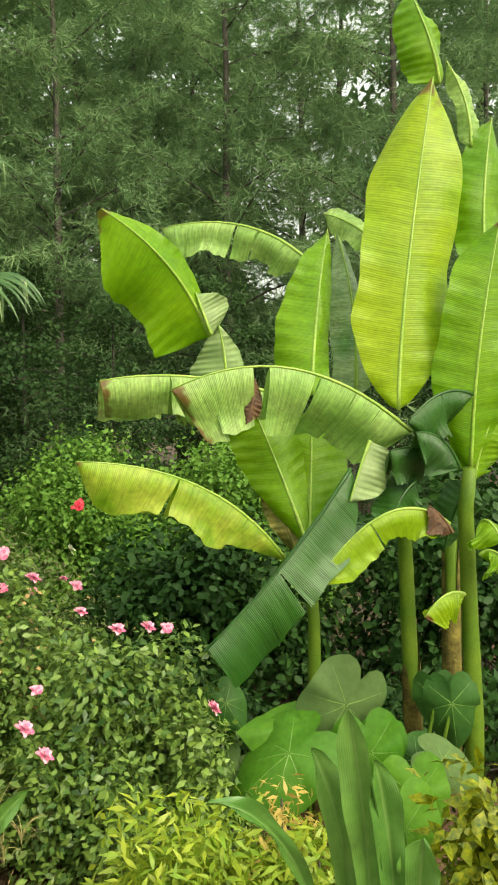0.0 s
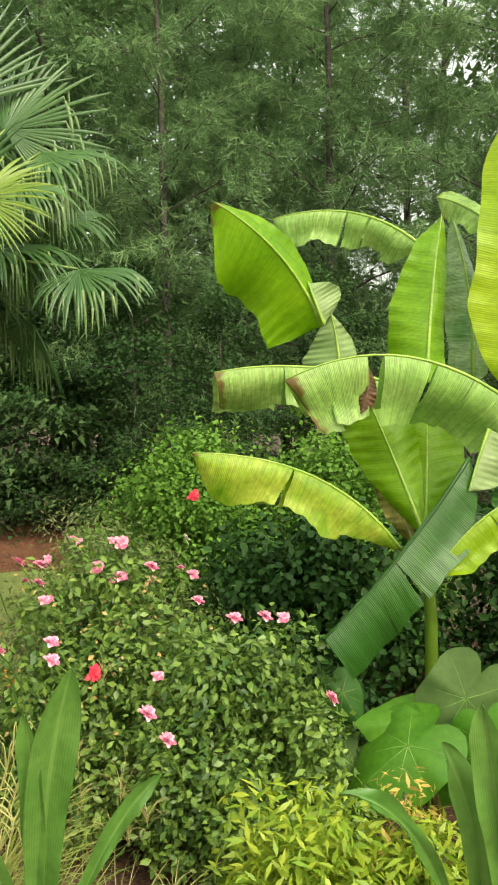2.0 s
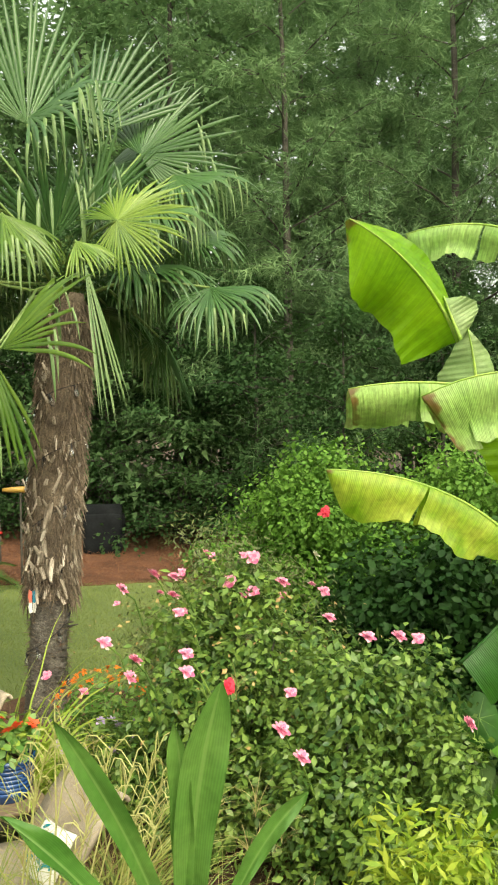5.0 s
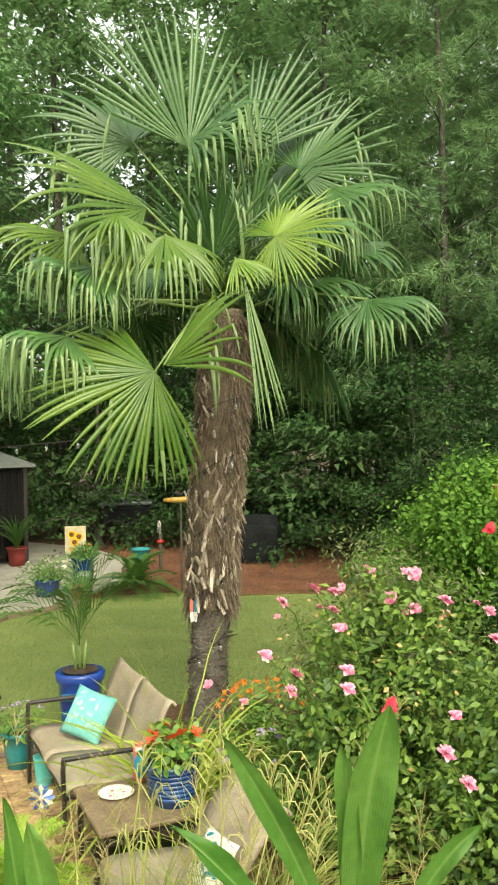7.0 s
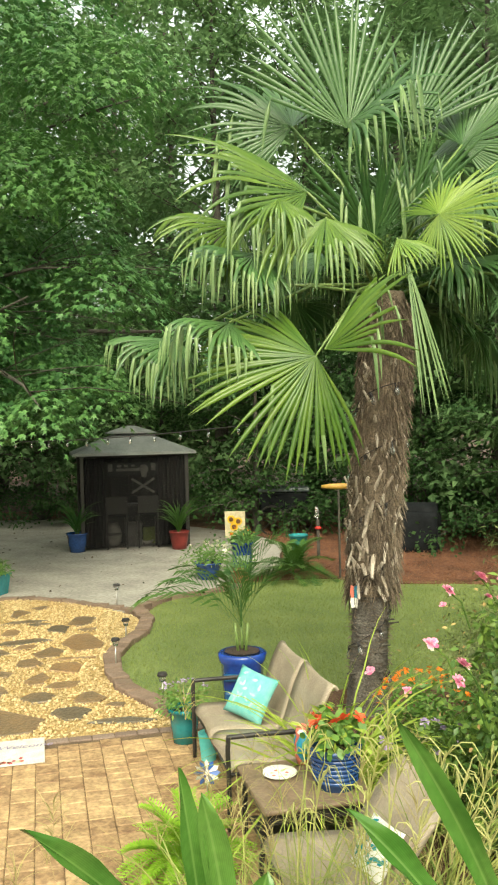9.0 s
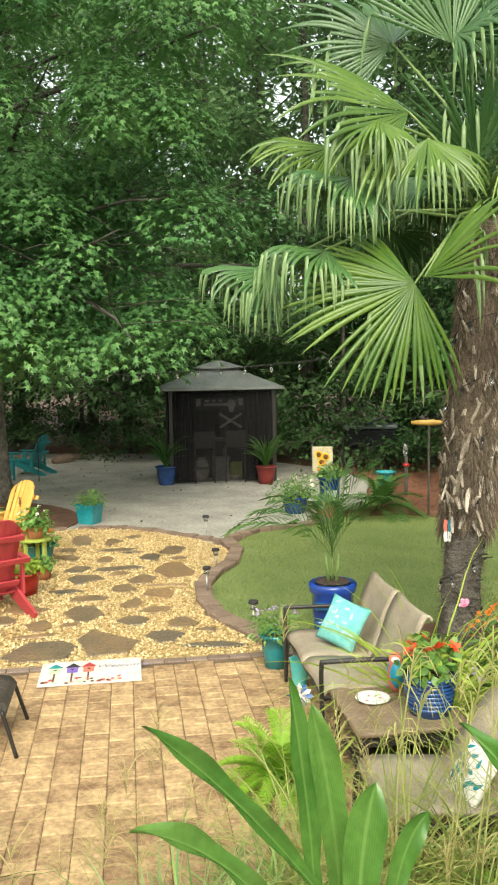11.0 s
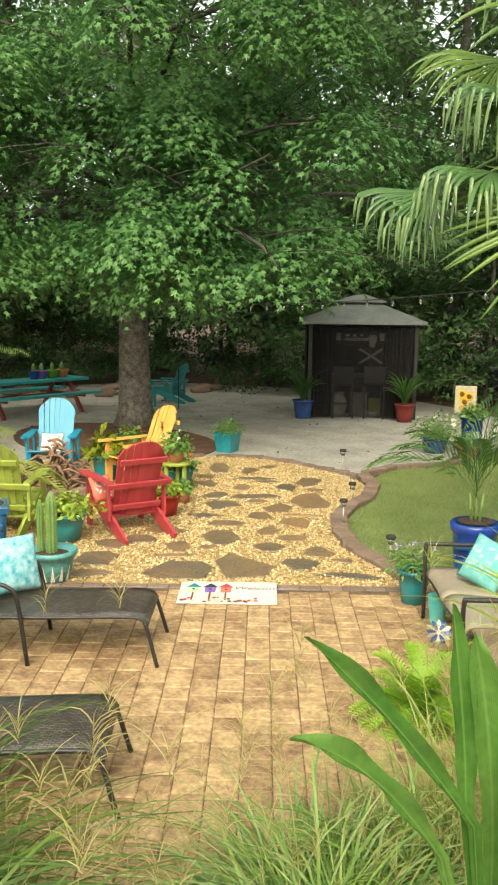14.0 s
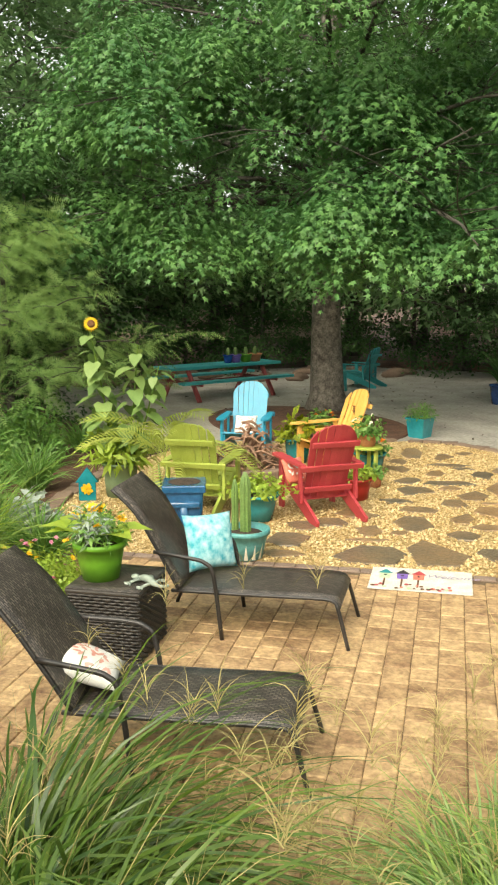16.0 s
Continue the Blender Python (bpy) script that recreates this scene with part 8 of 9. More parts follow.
strap_leaf(CRINUM_B, (-1.12, 2.69, 1.24), (-1.09, 2.7, 1.56), (-1.13, 2.69, 1.84), 0.075)
strap_leaf(CRINUM_B, (-1.15, 2.63, 1.27), (-1.21, 2.55, 1.58), (-1.35, 2.37, 1.94), 0.075)
strap_leaf(CRINUM_B, (-1.22, 2.55, 1.25), (-1.32, 2.44, 1.51), (-1.47, 2.3, 1.7), 0.07)
strap_leaf(CRINUM_B, (-1.0, 2.73, 1.24), (-0.89, 2.76, 1.51), (-0.75, 2.79, 1.63), 0.06)
CRINUM_C = crinum((-1.88, 2.35))
strap_leaf(CRINUM_C, (-1.93, 2.3, 1.02), (-2.03, 2.02, 1.45), (-2.04, 1.69, 1.74), 0.066)
strap_leaf(CRINUM_C, (-1.92, 2.13, 1.0), (-1.96, 1.86, 1.41), (-1.97, 1.58, 1.53), 0.07)
strap_leaf(CRINUM_C, (-1.96, 2.29, 1.12), (-1.97, 2.29, 1.31), (-2.01, 2.25, 1.71), 0.078)
strap_leaf(CRINUM_C, (-1.89, 2.34, 0.98), (-1.92, 2.35, 1.33), (-1.96, 2.29, 1.63), 0.098)
strap_leaf(CRINUM_C, (-1.78, 2.28, 0.99), (-1.8, 2.3, 1.21), (-1.78, 2.37, 1.41), 0.129)
strap_leaf(CRINUM_C, (-1.77, 2.43, 0.94), (-1.77, 2.49, 1.18), (-1.71, 2.56, 1.26), 0.078)
ear_leaf((0.42, 5.32, 1.01), (-0.5, -0.14, -0.85), (0.17, -0.98, -0.12), 0.54, EARMATTE)
ear_leaf((0.55, 5.21, 0.77), (0.2, -0.13, -0.97), (0.12, -0.96, 0.24), 0.48, EAR)
ear_leaf((0.51, 5.36, 0.72), (-0.53, -0.14, -0.84), (0.01, -0.94, 0.33), 0.55, EAR)
ear_leaf((0.08, 5.1, 0.81), (-0.81, -0.33, -0.49), (-0.14, -0.59, 0.79), 0.59, EAR)
ear_leaf((0.18, 5.31, 0.86), (-0.96, -0.21, 0.16), (0.01, -0.68, 0.73), 0.49, EAR)
ear_leaf((0.06, 5.2, 0.72), (-0.58, -0.24, -0.78), (-0.29, -0.9, 0.33), 0.55, EAR)
ear_leaf((0.77, 5.01, 0.61), (0.1, -0.24, -0.97), (0.01, -0.92, 0.39), 0.46, EAR)
ear_leaf((0.66, 4.7, 0.58), (0.15, -0.23, -0.96), (0.12, -0.93, 0.35), 0.48, EAR)
ear_leaf((0.96, 5.21, 0.73), (0.9, -0.21, -0.37), (0.12, -0.73, 0.67), 0.34, EARMATTE)
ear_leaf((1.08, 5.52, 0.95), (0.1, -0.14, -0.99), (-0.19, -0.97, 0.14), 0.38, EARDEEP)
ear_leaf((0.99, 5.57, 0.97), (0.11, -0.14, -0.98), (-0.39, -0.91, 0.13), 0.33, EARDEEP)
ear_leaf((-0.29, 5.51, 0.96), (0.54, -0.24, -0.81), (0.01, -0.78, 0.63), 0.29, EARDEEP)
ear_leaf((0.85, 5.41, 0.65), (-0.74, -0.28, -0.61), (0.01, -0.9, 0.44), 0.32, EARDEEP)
ear_leaf((-0.25, 5.29, 0.63), (-0.54, -0.25, -0.8), (-0.29, -0.9, 0.33), 0.3, EARMATTE)

# roses
ROSE_A = bush("rose_bush", "large rambling rose bush with many pink blooms", (-1.85, 5.75, 0), (1.1, 1.0, 2.15), 25000, LEAF, ROSELEAF, 0.06, 24, n=120, lump=0.2, stems=20)
ROSE_B = bush("rose_bush", "lower rose bush with pink blooms in front", (-0.9, 5.2, 0), (0.9, 0.75, 1.8), 19000, LEAF, ROSELEAF, 0.057, 25, n=80, lump=0.23, stems=16)
ROSE_C = bush("spirea_bush", "dull green and brown twiggy shrub behind the roses", (-2.45, 7.9, 0), (1.4, 1.0, 2.35), 12000, SLIM, M("spirea_leaves", (0.09, 0.13, 0.04), (0.2, 0.22, 0.08), 0.5, 1.5, piece=0.7, light_through=0.2, fine=0.15), 0.06, 26, n=80, lump=0.24, stems=16)
rr = random.Random(17)
for p in BLOOMS_FAR:
    bloom(ROSE_A, ROSE_ME, p, rr, 1.05)
    bloom(ROSE_A, ROSE_ME, (p[0] + rr.uniform(-0.09, 0.09), p[1] - 0.02, p[2] + rr.uniform(-0.12, 0.05)), rr, 0.65)
for p in BLOOMS_NEAR:
    bloom(ROSE_B, ROSE_ME, p, rr, 1.05)
bloom_stems(ROSE_A, BLOOMS_FAR, 5)
bloom_stems(ROSE_B, BLOOMS_NEAR, 6)
bloom(ROSE_C, REDROSE_ME, RED_BLOOMS[0], rr, 0.9, tilt=70)
bloom(ROSE_B, REDROSE_ME, RED_BLOOMS[1], rr, tilt=65)
for p in CREAM_BLOOMS:
    bloom(ROSE_A, CREAM_ME, p, rr)
tuft_leaves(ROSE_A, 0.9, (1.15, 1.1, 0.95), 420, KITE, M("spent_blooms", (0.28, 0.17, 0.06), (0.5, 0.36, 0.14), 0.7, 9, piece=0.6), 0.035, 91, "spent_bloom")

# low shrubs under the banana plants
NAN = bush("nandina", "bright yellow-green dwarf nandina shrub", (-0.42, 4.05, 0), (0.66, 0.45, 1.15), 7500, SLIM, NANDINA, 0.085, 27, n=46, lump=0.3, stems=12)
bush("nandina", "yellow-green dwarf nandina with golden tips", (0.1, 4.0, 0), (0.5, 0.42, 1.08), 5200, SLIM, NANDINA, 0.085, 28, n=40, lump=0.3, stems=12)
bush("golden_sprays", "upright golden-tan feathery sprays in the nandina", (0.02, 4.1, 0), (0.3, 0.25, 1.3), 1300, SLIM, GOLDTIP, 0.06, 29, n=16, lump=0.25, stems=8)
bush("aucuba", "aucuba shrub with yellow-speckled leaves", (0.98, 4.15, 0), (0.42, 0.4, 1.28), 2300, LEAF, AUCUBA, 0.1, 30, n=30, lump=0.34, stems=10)
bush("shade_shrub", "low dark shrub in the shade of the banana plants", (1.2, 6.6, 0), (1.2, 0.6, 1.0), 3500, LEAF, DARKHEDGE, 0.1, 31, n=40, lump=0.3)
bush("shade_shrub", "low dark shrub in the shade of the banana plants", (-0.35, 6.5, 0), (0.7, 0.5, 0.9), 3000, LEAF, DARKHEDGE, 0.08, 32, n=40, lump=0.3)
bush("bed_shrub", "leafy green shrub at the end of the hedge", (-4.6, 14.6, 0), (0.9, 0.6, 0.8), 3000, LEAF, BEDLEAF, 0.11, 33, n=30, lump=0.3)

# grasses beside the camera
grass_clump((-2.68, 3.29, 0), 170, 1.25, 0.5, "green fountain grass with straw plumes below the deck", 51, GOLDGRASS, width=0.01, plumes=18, droop=1.6)
grass_clump((-2.43, 3.58, 0), 170, 1.25, 0.5, "fountain grass gone straw yellow", 52, GOLDGRASS, width=0.01, plumes=18, droop=1.6)
grass_clump((-2.17, 3.87, 0), 170, 1.25, 0.5, "green fountain grass with straw plumes beside the seat", 53, GOLDGRASS, width=0.01, plumes=18, droop=1.6)
grass_clump((-2.12, 4.38, 0), 170, 1.25, 0.5, "wiry straw-yellow grass beside the sling chair", 54, GOLDGRASS, width=0.01, plumes=18, droop=1.6)
grass_clump((-3.55, 0.68, 0), 2000, 1.7, 1.0, "large arching clump of green maiden grass", 64, MAIDEN, droop=4.0, plumes=26, width=0.018, root=0.35)
grass_clump((-2.8, 0.5, 0), 420, 1.6, 0.85, "tall maiden grass leaning over the lounger", 154, MAIDEN, droop=3.6, plumes=20, width=0.016, root=0.3)
grass_clump((-3.0, 1.0, 0), 620, 1.1, 1.1, "arching green maiden grass below the deck", 55, MAIDEN, droop=4.0, plumes=14, width=0.015, root=0.3)
grass_clump((-2.62, 2.95, 0), 620, 0.95, 1.1, "green fountain grass round the crinum lily", 158, FOUNTAIN, droop=3.2, plumes=16, width=0.012, root=0.3)
grass_clump((-2.8, 2.5, 0), 780, 0.85, 1.2, "fine green fountain grass at the patio's edge", 56, SILVERGRASS, droop=3.2, plumes=22, width=0.012, root=0.34)
grass_clump((-2.5, 2.3, 0), 640, 0.95, 1.2, "fine yellow-green fountain grass below the deck", 156, FOUNTAIN, droop=3.2, plumes=18, width=0.012, root=0.3)
grass_clump((-2.9, 1.75, 0), 90, 0.7, 1.0, "airy straw-yellow fountain grass over the pavers", 157, DRYGRASS, droop=2.8, plumes=12, width=0.006, root=0.25)
grass_clump((-2.75, 1.45, 0), 260, 0.75, 1.0, "straw-yellow fountain grass at the patio's edge", 57, DRYGRASS, droop=3.2, plumes=10, width=0.007, root=0.3)
grass_clump((-1.25, 3.75, 0), 300, 0.9, 0.7, "wiry straw-yellow grass under the roses", 58, DRYGRASS, plumes=0, width=0.006)
grass_clump((-1.75, 3.9, 0), 320, 0.95, 0.6, "yellow-green grass beside the roses", 59, plumes=10, width=0.006)
grass_clump((-3.0, 2.5, 0), 160, 0.7, 0.9, "fine grass spilling over the pavers", 60, droop=2.6, plumes=5, width=0.006, root=0.14)
def straw_sprays(tips):
    """Tall stalks that end in loose sprays of bent straw-coloured rays."""
    rng = random.Random(171)
    top = empty("spray_grass", (-2.3, 3.4, 0), "tall straw-coloured seed sprays above the fountain grass", "ornamental grass")
    top.matrix_basis = Matrix()
    for tip in tips:
        e = Vector(tip)
        foot = Vector((e.x * 0.6 - 0.92 + rng.uniform(-0.1, 0.1), e.y * 0.6 + 1.36 + rng.uniform(-0.1, 0.1), 0))
        bend = foot.lerp(e, 0.6) + Vector((rng.uniform(-0.05, 0.05), rng.uniform(-0.05, 0.05), 0.04))
        bm = bmesh.new()
        tube_bm(bm, rounded([foot, bend, e], 5), 0.0035, 4)
        for k in range(8):
            low = bend.lerp(e, rng.uniform(0.75, 1.0))
            a, r = rng.uniform(0, 6.28), rng.uniform(0.04, 0.13)
            out = Vector((math.cos(a) * r, math.sin(a) * r, 0))
            tube_bm(bm, [low, low + out * 0.5 + Vector((0, 0, 0.065)), low + out * 0.85 + Vector((0, 0, 0.07)), low + out * 1.15 + Vector((0, 0, rng.uniform(-0.03, 0.05)))], [0.003, 0.0032, 0.003, 0.0012], 3)
        part("seed_spray", bm, SPRAY, top)


straw_sprays([(-1.89, 3.37, 1.54), (-1.92, 3.35, 1.44), (-1.85, 3.39, 1.4), (-1.95, 3.33, 1.33), (-1.69, 3.47, 1.43), (-1.62, 3.51, 1.34), (-1.54, 3.56, 1.38), (-1.52, 3.57, 1.25), (-1.62, 3.51, 1.16), (-1.54, 3.55, 1.09), (-1.7, 3.47, 1.25), (-1.78, 3.42, 1.12), (-2.13, 3.24, 1.32), (-2.22, 3.19, 1.16), (-2.16, 3.22, 1.46)])

FERN_AT = (-3.75, 4.3, 0.012)
feather_palm("boston_fern", "bright green fern at the patio's edge", FERN_AT, 80, 0.52, 22, 0.075, 0.017, FERN, 61, arch=1.5, category="fern", rise=(0.5, 1.4), droop=0.15)
feather_palm("boston_fern", "bright green fern under the grasses", (-1.75, 3.85, 0.012), 26, 0.6, 24, 0.08, 0.018, FERN, 62, arch=1.7, category="fern", rise=(0.5, 1.2), droop=0.15)
grass_clump((-3.37, 5.47, 0), 210, 1.5, 0.75, "spider lily with long arching yellow-green leaves", 63, LIMELEAF, droop=2.3, width=0.022, name="spider_lily", group="")

# flowers at the palm's foot
RUD = bush("rudbeckia", "orange and brown black-eyed flowers at the palm's foot", (-3.3, 6.75, 0), (0.45, 0.4, 0.75), 1500, SLIM, BEDLEAF, 0.09, 64, n=24, lump=0.3, category="flowers")
dots(RUD, 0.3, (0.42, 0.36, 0.42), 46, ORANGE_ME, 65, 0.75)
PHLOX = bush("phlox", "pale lilac phlox under the roses", (-2.85, 6.0, 0), (0.5, 0.45, 0.62), 1700, LEAF, ROSELEAF, 0.06, 66, n=24, lump=0.3, category="flowers")
dots(PHLOX, 0.24, (0.42, 0.38, 0.36), 18, LILAC_ME, 67, 1.0)
ROSE_D = bush("rose_bush", "small pink rose behind the loveseat", (-3.2, 6.35, 0), (0.4, 0.35, 0.8), 1300, LEAF, ROSELEAF, 0.055, 68, n=22, lump=0.3)
bloom(ROSE_D, ROSE_ME, (-3.4, 6.05, 0.85), rr)
bloom(ROSE_D, ROSE_ME, (-3.1, 6.05, 0.75), rr, 0.8)

# ---- planters ----
POTFACE = M("deep_blue_glaze", (0.01, 0.06, 0.15), (0.025, 0.12, 0.26), 0.22, 4, 0.15, 25, fine=0.15, coat=0.4)


def moai(at, turn, scale, label, turned=False):
    """A planter shaped as a plain carved block with brow, nose and chin."""
    top = empty("face_planter", at, label, "planter", "", turn)
    s = scale
    bm = box((-0.19, -0.2, 0.0), (0.19, 0.2, 0.56), 0.035)
    if turned:
        bm.free()
        bm = lathe([(0.17, 0), (0.19, 0.03), (0.21, 0.3), (0.205, 0.47), (0.225, 0.49), (0.23, 0.56), (0.21, 0.575), (0.19, 0.57), (0.0001, 0.565)], 32)
    for v in bm.verts:
        grow = 0.86 + 0.28 * v.co.z
        v.co.x, v.co.y = v.co.x * grow, v.co.y * grow
    bmesh.ops.scale(bm, vec=(s, s, s), verts=bm.verts[:])
    part("pot", bm, POTBLUE if turned else POTFACE, top, smooth=turned)
    rim = box((-0.215, -0.225, 0.5), (0.215, 0.225, 0.578), 0.012)
    bmesh.ops.scale(rim, vec=(s, s, s), verts=rim.verts[:])
    part("rim", rim, POTFACE, top) if not turned else rim.free()
    nose = box((-0.265, -0.045, 0.14), (-0.15, 0.045, 0.36), 0.02)
    for v in nose.verts:
        if v.co.x < -0.2:
            v.co.x += (v.co.z - 0.16) * 0.22
            v.co.y *= 1.25 - (v.co.z - 0.16) * 2.2
    bmesh.ops.scale(nose, vec=(s, s, s), verts=nose.verts[:])
    part("nose", nose, POTFACE, top, smooth=True)
    brow = box((-0.218, -0.17, 0.34), (-0.12, 0.17, 0.41), 0.02)
    bmesh.ops.scale(brow, vec=(s, s, s), verts=brow.verts[:])
    part("brow", brow, POTFACE, top, smooth=True)
    for y in (-0.11, 0.11):
        cheek = box((-0.212, y - 0.06, 0.1), (-0.12, y + 0.06, 0.25), 0.03)
        bmesh.ops.scale(cheek, vec=(s, s, s), verts=cheek.verts[:])
        part("cheek", cheek, POTFACE, top, smooth=True)
    lip = box((-0.225, -0.1, 0.06), (-0.12, 0.1, 0.1), 0.015)
    bmesh.ops.scale(lip, vec=(s, s, s), verts=lip.verts[:])
    part("mouth", lip, POTFACE, top, smooth=True)
    part("soil", lathe([(0.17 * s, 0.581 * s), (0.0001, 0.59 * s)], 24, False), EARTH, top)
    return top


MO = moai((-5.2, 6.85, 0.0), 125, 1.0, "cobalt blue face-shaped planter with a young palm", True)
feather_palm("", "", (0, 0, 0), 8, 0.95, 15, 0.48, 0.036, ARECA, 71, arch=1.1, stem=0.3, parent=MO, z=0.55, rise=(0.9, 1.5), droop=0.35, lead=2.3)
moai((-8.55, 3.52, 0.02), 155, 0.98, "dark blue face-shaped planter on the gravel")
POT1 = pot("flower_pot", "teal pot with blue and white trailing flowers at the lawn's corner", (-5.15, 5.93, 0.012), 0.14, 0.3, POTTEAL)
tuft_leaves(POT1, 0.3, (0.26, 0.26, 0.22), 420, SLIM, BEDLEAF, 0.07, 72)
dots(POT1, 0.36, (0.26, 0.26, 0.16), 30, LILAC_ME, 73, 0.5)
POT2 = pot("flower_pot", "ribbed blue pot of scarlet geraniums on the patio table", (*uv(2.22, 2.62), 0.458), 0.16, 0.26, POTNAVY, taper=0.8)
for k in range(7):
    part("rib", lathe([(0.135 + 0.004 * k, 0.04 + 0.028 * k), (0.147 + 0.0038 * k, 0.052 + 0.028 * k), (0.138 + 0.004 * k, 0.062 + 0.028 * k)], 24, False), POTNAVY, POT2, smooth=True)
tuft_leaves(POT2, 0.27, (0.22, 0.22, 0.24), 260, OVAL, BEDLEAF, 0.06, 74)
tuft_leaves(POT2, 0.28, (0.26, 0.26, 0.24), 90, SLIM, LIMELEAF, 0.1, 75, "trailing_foliage")
dots(POT2, 0.36, (0.18, 0.18, 0.12), 6, GERAN_ME, 76, 1.1, "geranium_head")

# the bright bird ornament by the pot
BIRD = empty("parrot_ornament", (*uv(2.12, 2.24), 0.458), "small bright red, blue and white parrot ornament", "ornament")
part("body", lathe([(0.03, 0.0), (0.05, 0.05), (0.055, 0.12), (0.04, 0.18), (0.045, 0.22), (0.03, 0.26), (0.0001, 0.27)], 14), CORAL, BIRD, smooth=True)
part("wing", lathe([(0.01, 0.0), (0.045, 0.05), (0.05, 0.12), (0.01, 0.2)], 10), BLUEP, BIRD, smooth=True).matrix_basis = pose(0.03, -0.03, 0.03)
part("wing", lathe([(0.01, 0.0), (0.045, 0.05), (0.05, 0.12), (0.01, 0.2)], 10), BLUEP, BIRD, smooth=True).matrix_basis = pose(-0.03, 0.03, 0.03)
part("face_patch", lathe([(0.02, 0.0), (0.034, 0.02), (0.02, 0.04)], 10), WHITE, BIRD, smooth=True).matrix_basis = pose(0.012, -0.02, 0.2)

# butterfly on the palm trunk
FLY = empty("butterfly_ornament", (-4.19, 7.24, 1.12), "small painted metal butterfly on the palm trunk", "ornament", "", 27)
part("body", tube([(0, 0, -0.07), (0, 0, 0.07)], [0.006, 0.008], 6), INK, FLY)
for s, m in ((-1, CORAL), (1, BLUEP)):
    for z0, z1, mm in ((0.0, 0.1, m), (-0.09, 0.0, WHITE)):
        wing = bmesh.new()
        wing.faces.new([wing.verts.new(p) for p in ((0, -0.004, z0), (s * 0.025, -0.02, z0 - 0.005), (s * 0.036, -0.025, (z0 + z1) / 2 + 0.01), (s * 0.026, -0.02, z1 + 0.02), (0, -0.004, z1))])
        part("wing", wing, mm, FLY)

# pinwheel stake
PIN = empty("pinwheel", (-4.12, 4.96, 0.012), "blue and white pinwheel on a stake", "pinwheel", "", 36)
PINBLUE = M("pinwheel_blue", (0.03, 0.1, 0.4), (0.05, 0.16, 0.5), 0.4, 6)
part("stake", tube([(0, 0, 0), (0, 0, 0.29)], 0.006, 6), STEEL, PIN)
part("hub", tube([(0, -0.03, 0.29), (0, 0.005, 0.29)], 0.014, 10), WHITE, PIN)
for k in range(12):
    bm = bmesh.new()
    a = k * math.pi / 6
    bm.faces.new([bm.verts.new((r * math.cos(a + d), -0.02 + 0.05 * d, 0.29 + r * math.sin(a + d))) for r, d in ((0.012, 0), (0.07, -0.24), (0.096, 0), (0.07, 0.24))])
    part("vane", bm, WHITE if k % 2 else PINBLUE, PIN)
COOL = empty("plastic_tub", (-4.72, 5.72, 0.012), "aqua plastic tub beside the loveseat", "tub")
part("tub", lathe([(0.06, 0), (0.08, 0.2), (0.085, 0.22), (0.075, 0.22), (0.06, 0.03), (0.0001, 0.03)], 20, False), AQUA, COOL, smooth=True)

# gravel circle
POT3 = pot("flower_pot", "teal glazed bowl with trailing yellow-green foliage on the gravel", (-8.75, 4.47, 0.02), 0.23, 0.3, POTTEAL, taper=0.7)
tuft_leaves(POT3, 0.3, (0.42, 0.42, 0.2), 420, KITE, LIMELEAF, 0.075, 77)
POT4 = pot("cactus_pot", "teal and white striped pot with a tall column cactus", (-7.62, 3.75, 0.02), 0.22, 0.28, M("pale_teal_glaze", (0.06, 0.25, 0.25), (0.14, 0.36, 0.35), 0.35, 4, 0.1, 30), taper=0.72, rim=0.03)
for k in range(14):
    a = k * 2 * math.pi / 14
    b2 = bmesh.new()
    r0, r1 = 0.163, 0.203
    b2.faces.new([b2.verts.new((r * math.cos(a + d) * 1.006, r * math.sin(a + d) * 1.006, z)) for r, d, z in ((r0, -0.12, 0.01), (r0, 0.12, 0.01), (r1, 0.0, 0.17))])
    part("painted_stripe", b2, CREAM, POT4)
def column(at, r, h, parent):
    bm = bmesh.new()
    n, rows = 48, []
    for i in range(15):
        z = h * i / 14
        f = 1 if i < 12 else (1, 0.85, 0.6, 0.25)[i - 11]
        f *= 1 - 0.08 * math.exp(-((z - h * 0.45) / 0.03) ** 2)
        rows.append([bm.verts.new((at[0] + r * f * (1 + 0.2 * math.cos(8 * 2 * math.pi * k / n)) * math.cos(2 * math.pi * k / n), at[1] + r * f * (1 + 0.2 * math.cos(8 * 2 * math.pi * k / n)) * math.sin(2 * math.pi * k / n), at[2] + z)) for k in range(n)])
    for s, e in zip(rows, rows[1:]):
        for k in range(n):
            bm.faces.new((s[k], s[(k + 1) % n], e[(k + 1) % n], e[k]))
    bm.faces.new(rows[-1])
    part("cactus_column", bm, CACTUSM, parent, smooth=True)
column((0, 0, 0.24), 0.047, 0.58, POT4)
column((-0.1, -0.06, 0.24), 0.03, 0.5, POT4)
POT5 = pot("flower_pot", "red pot of yellow-green herbs beside the red chair", (-9.0, 5.95, 0.02), 0.17, 0.26, POTRED)
tuft_leaves(POT5, 0.26, (0.24, 0.24, 0.16), 300, KITE, LIMELEAF, 0.06, 78)
POT6 = pot("flower_pot", "small dark clay pot on the gravel", (-9.42, 6.5, 0.02), 0.1, 0.16, TERRA)
tuft_leaves(POT6, 0.16, (0.16, 0.16, 0.14), 160, KITE, BEDLEAF, 0.06, 79)
POT7 = pot("flower_pot", "teal pot with pink flowers behind the lime table", (-10.25, 7.0, 0.02), 0.22, 0.26, POTTEAL)
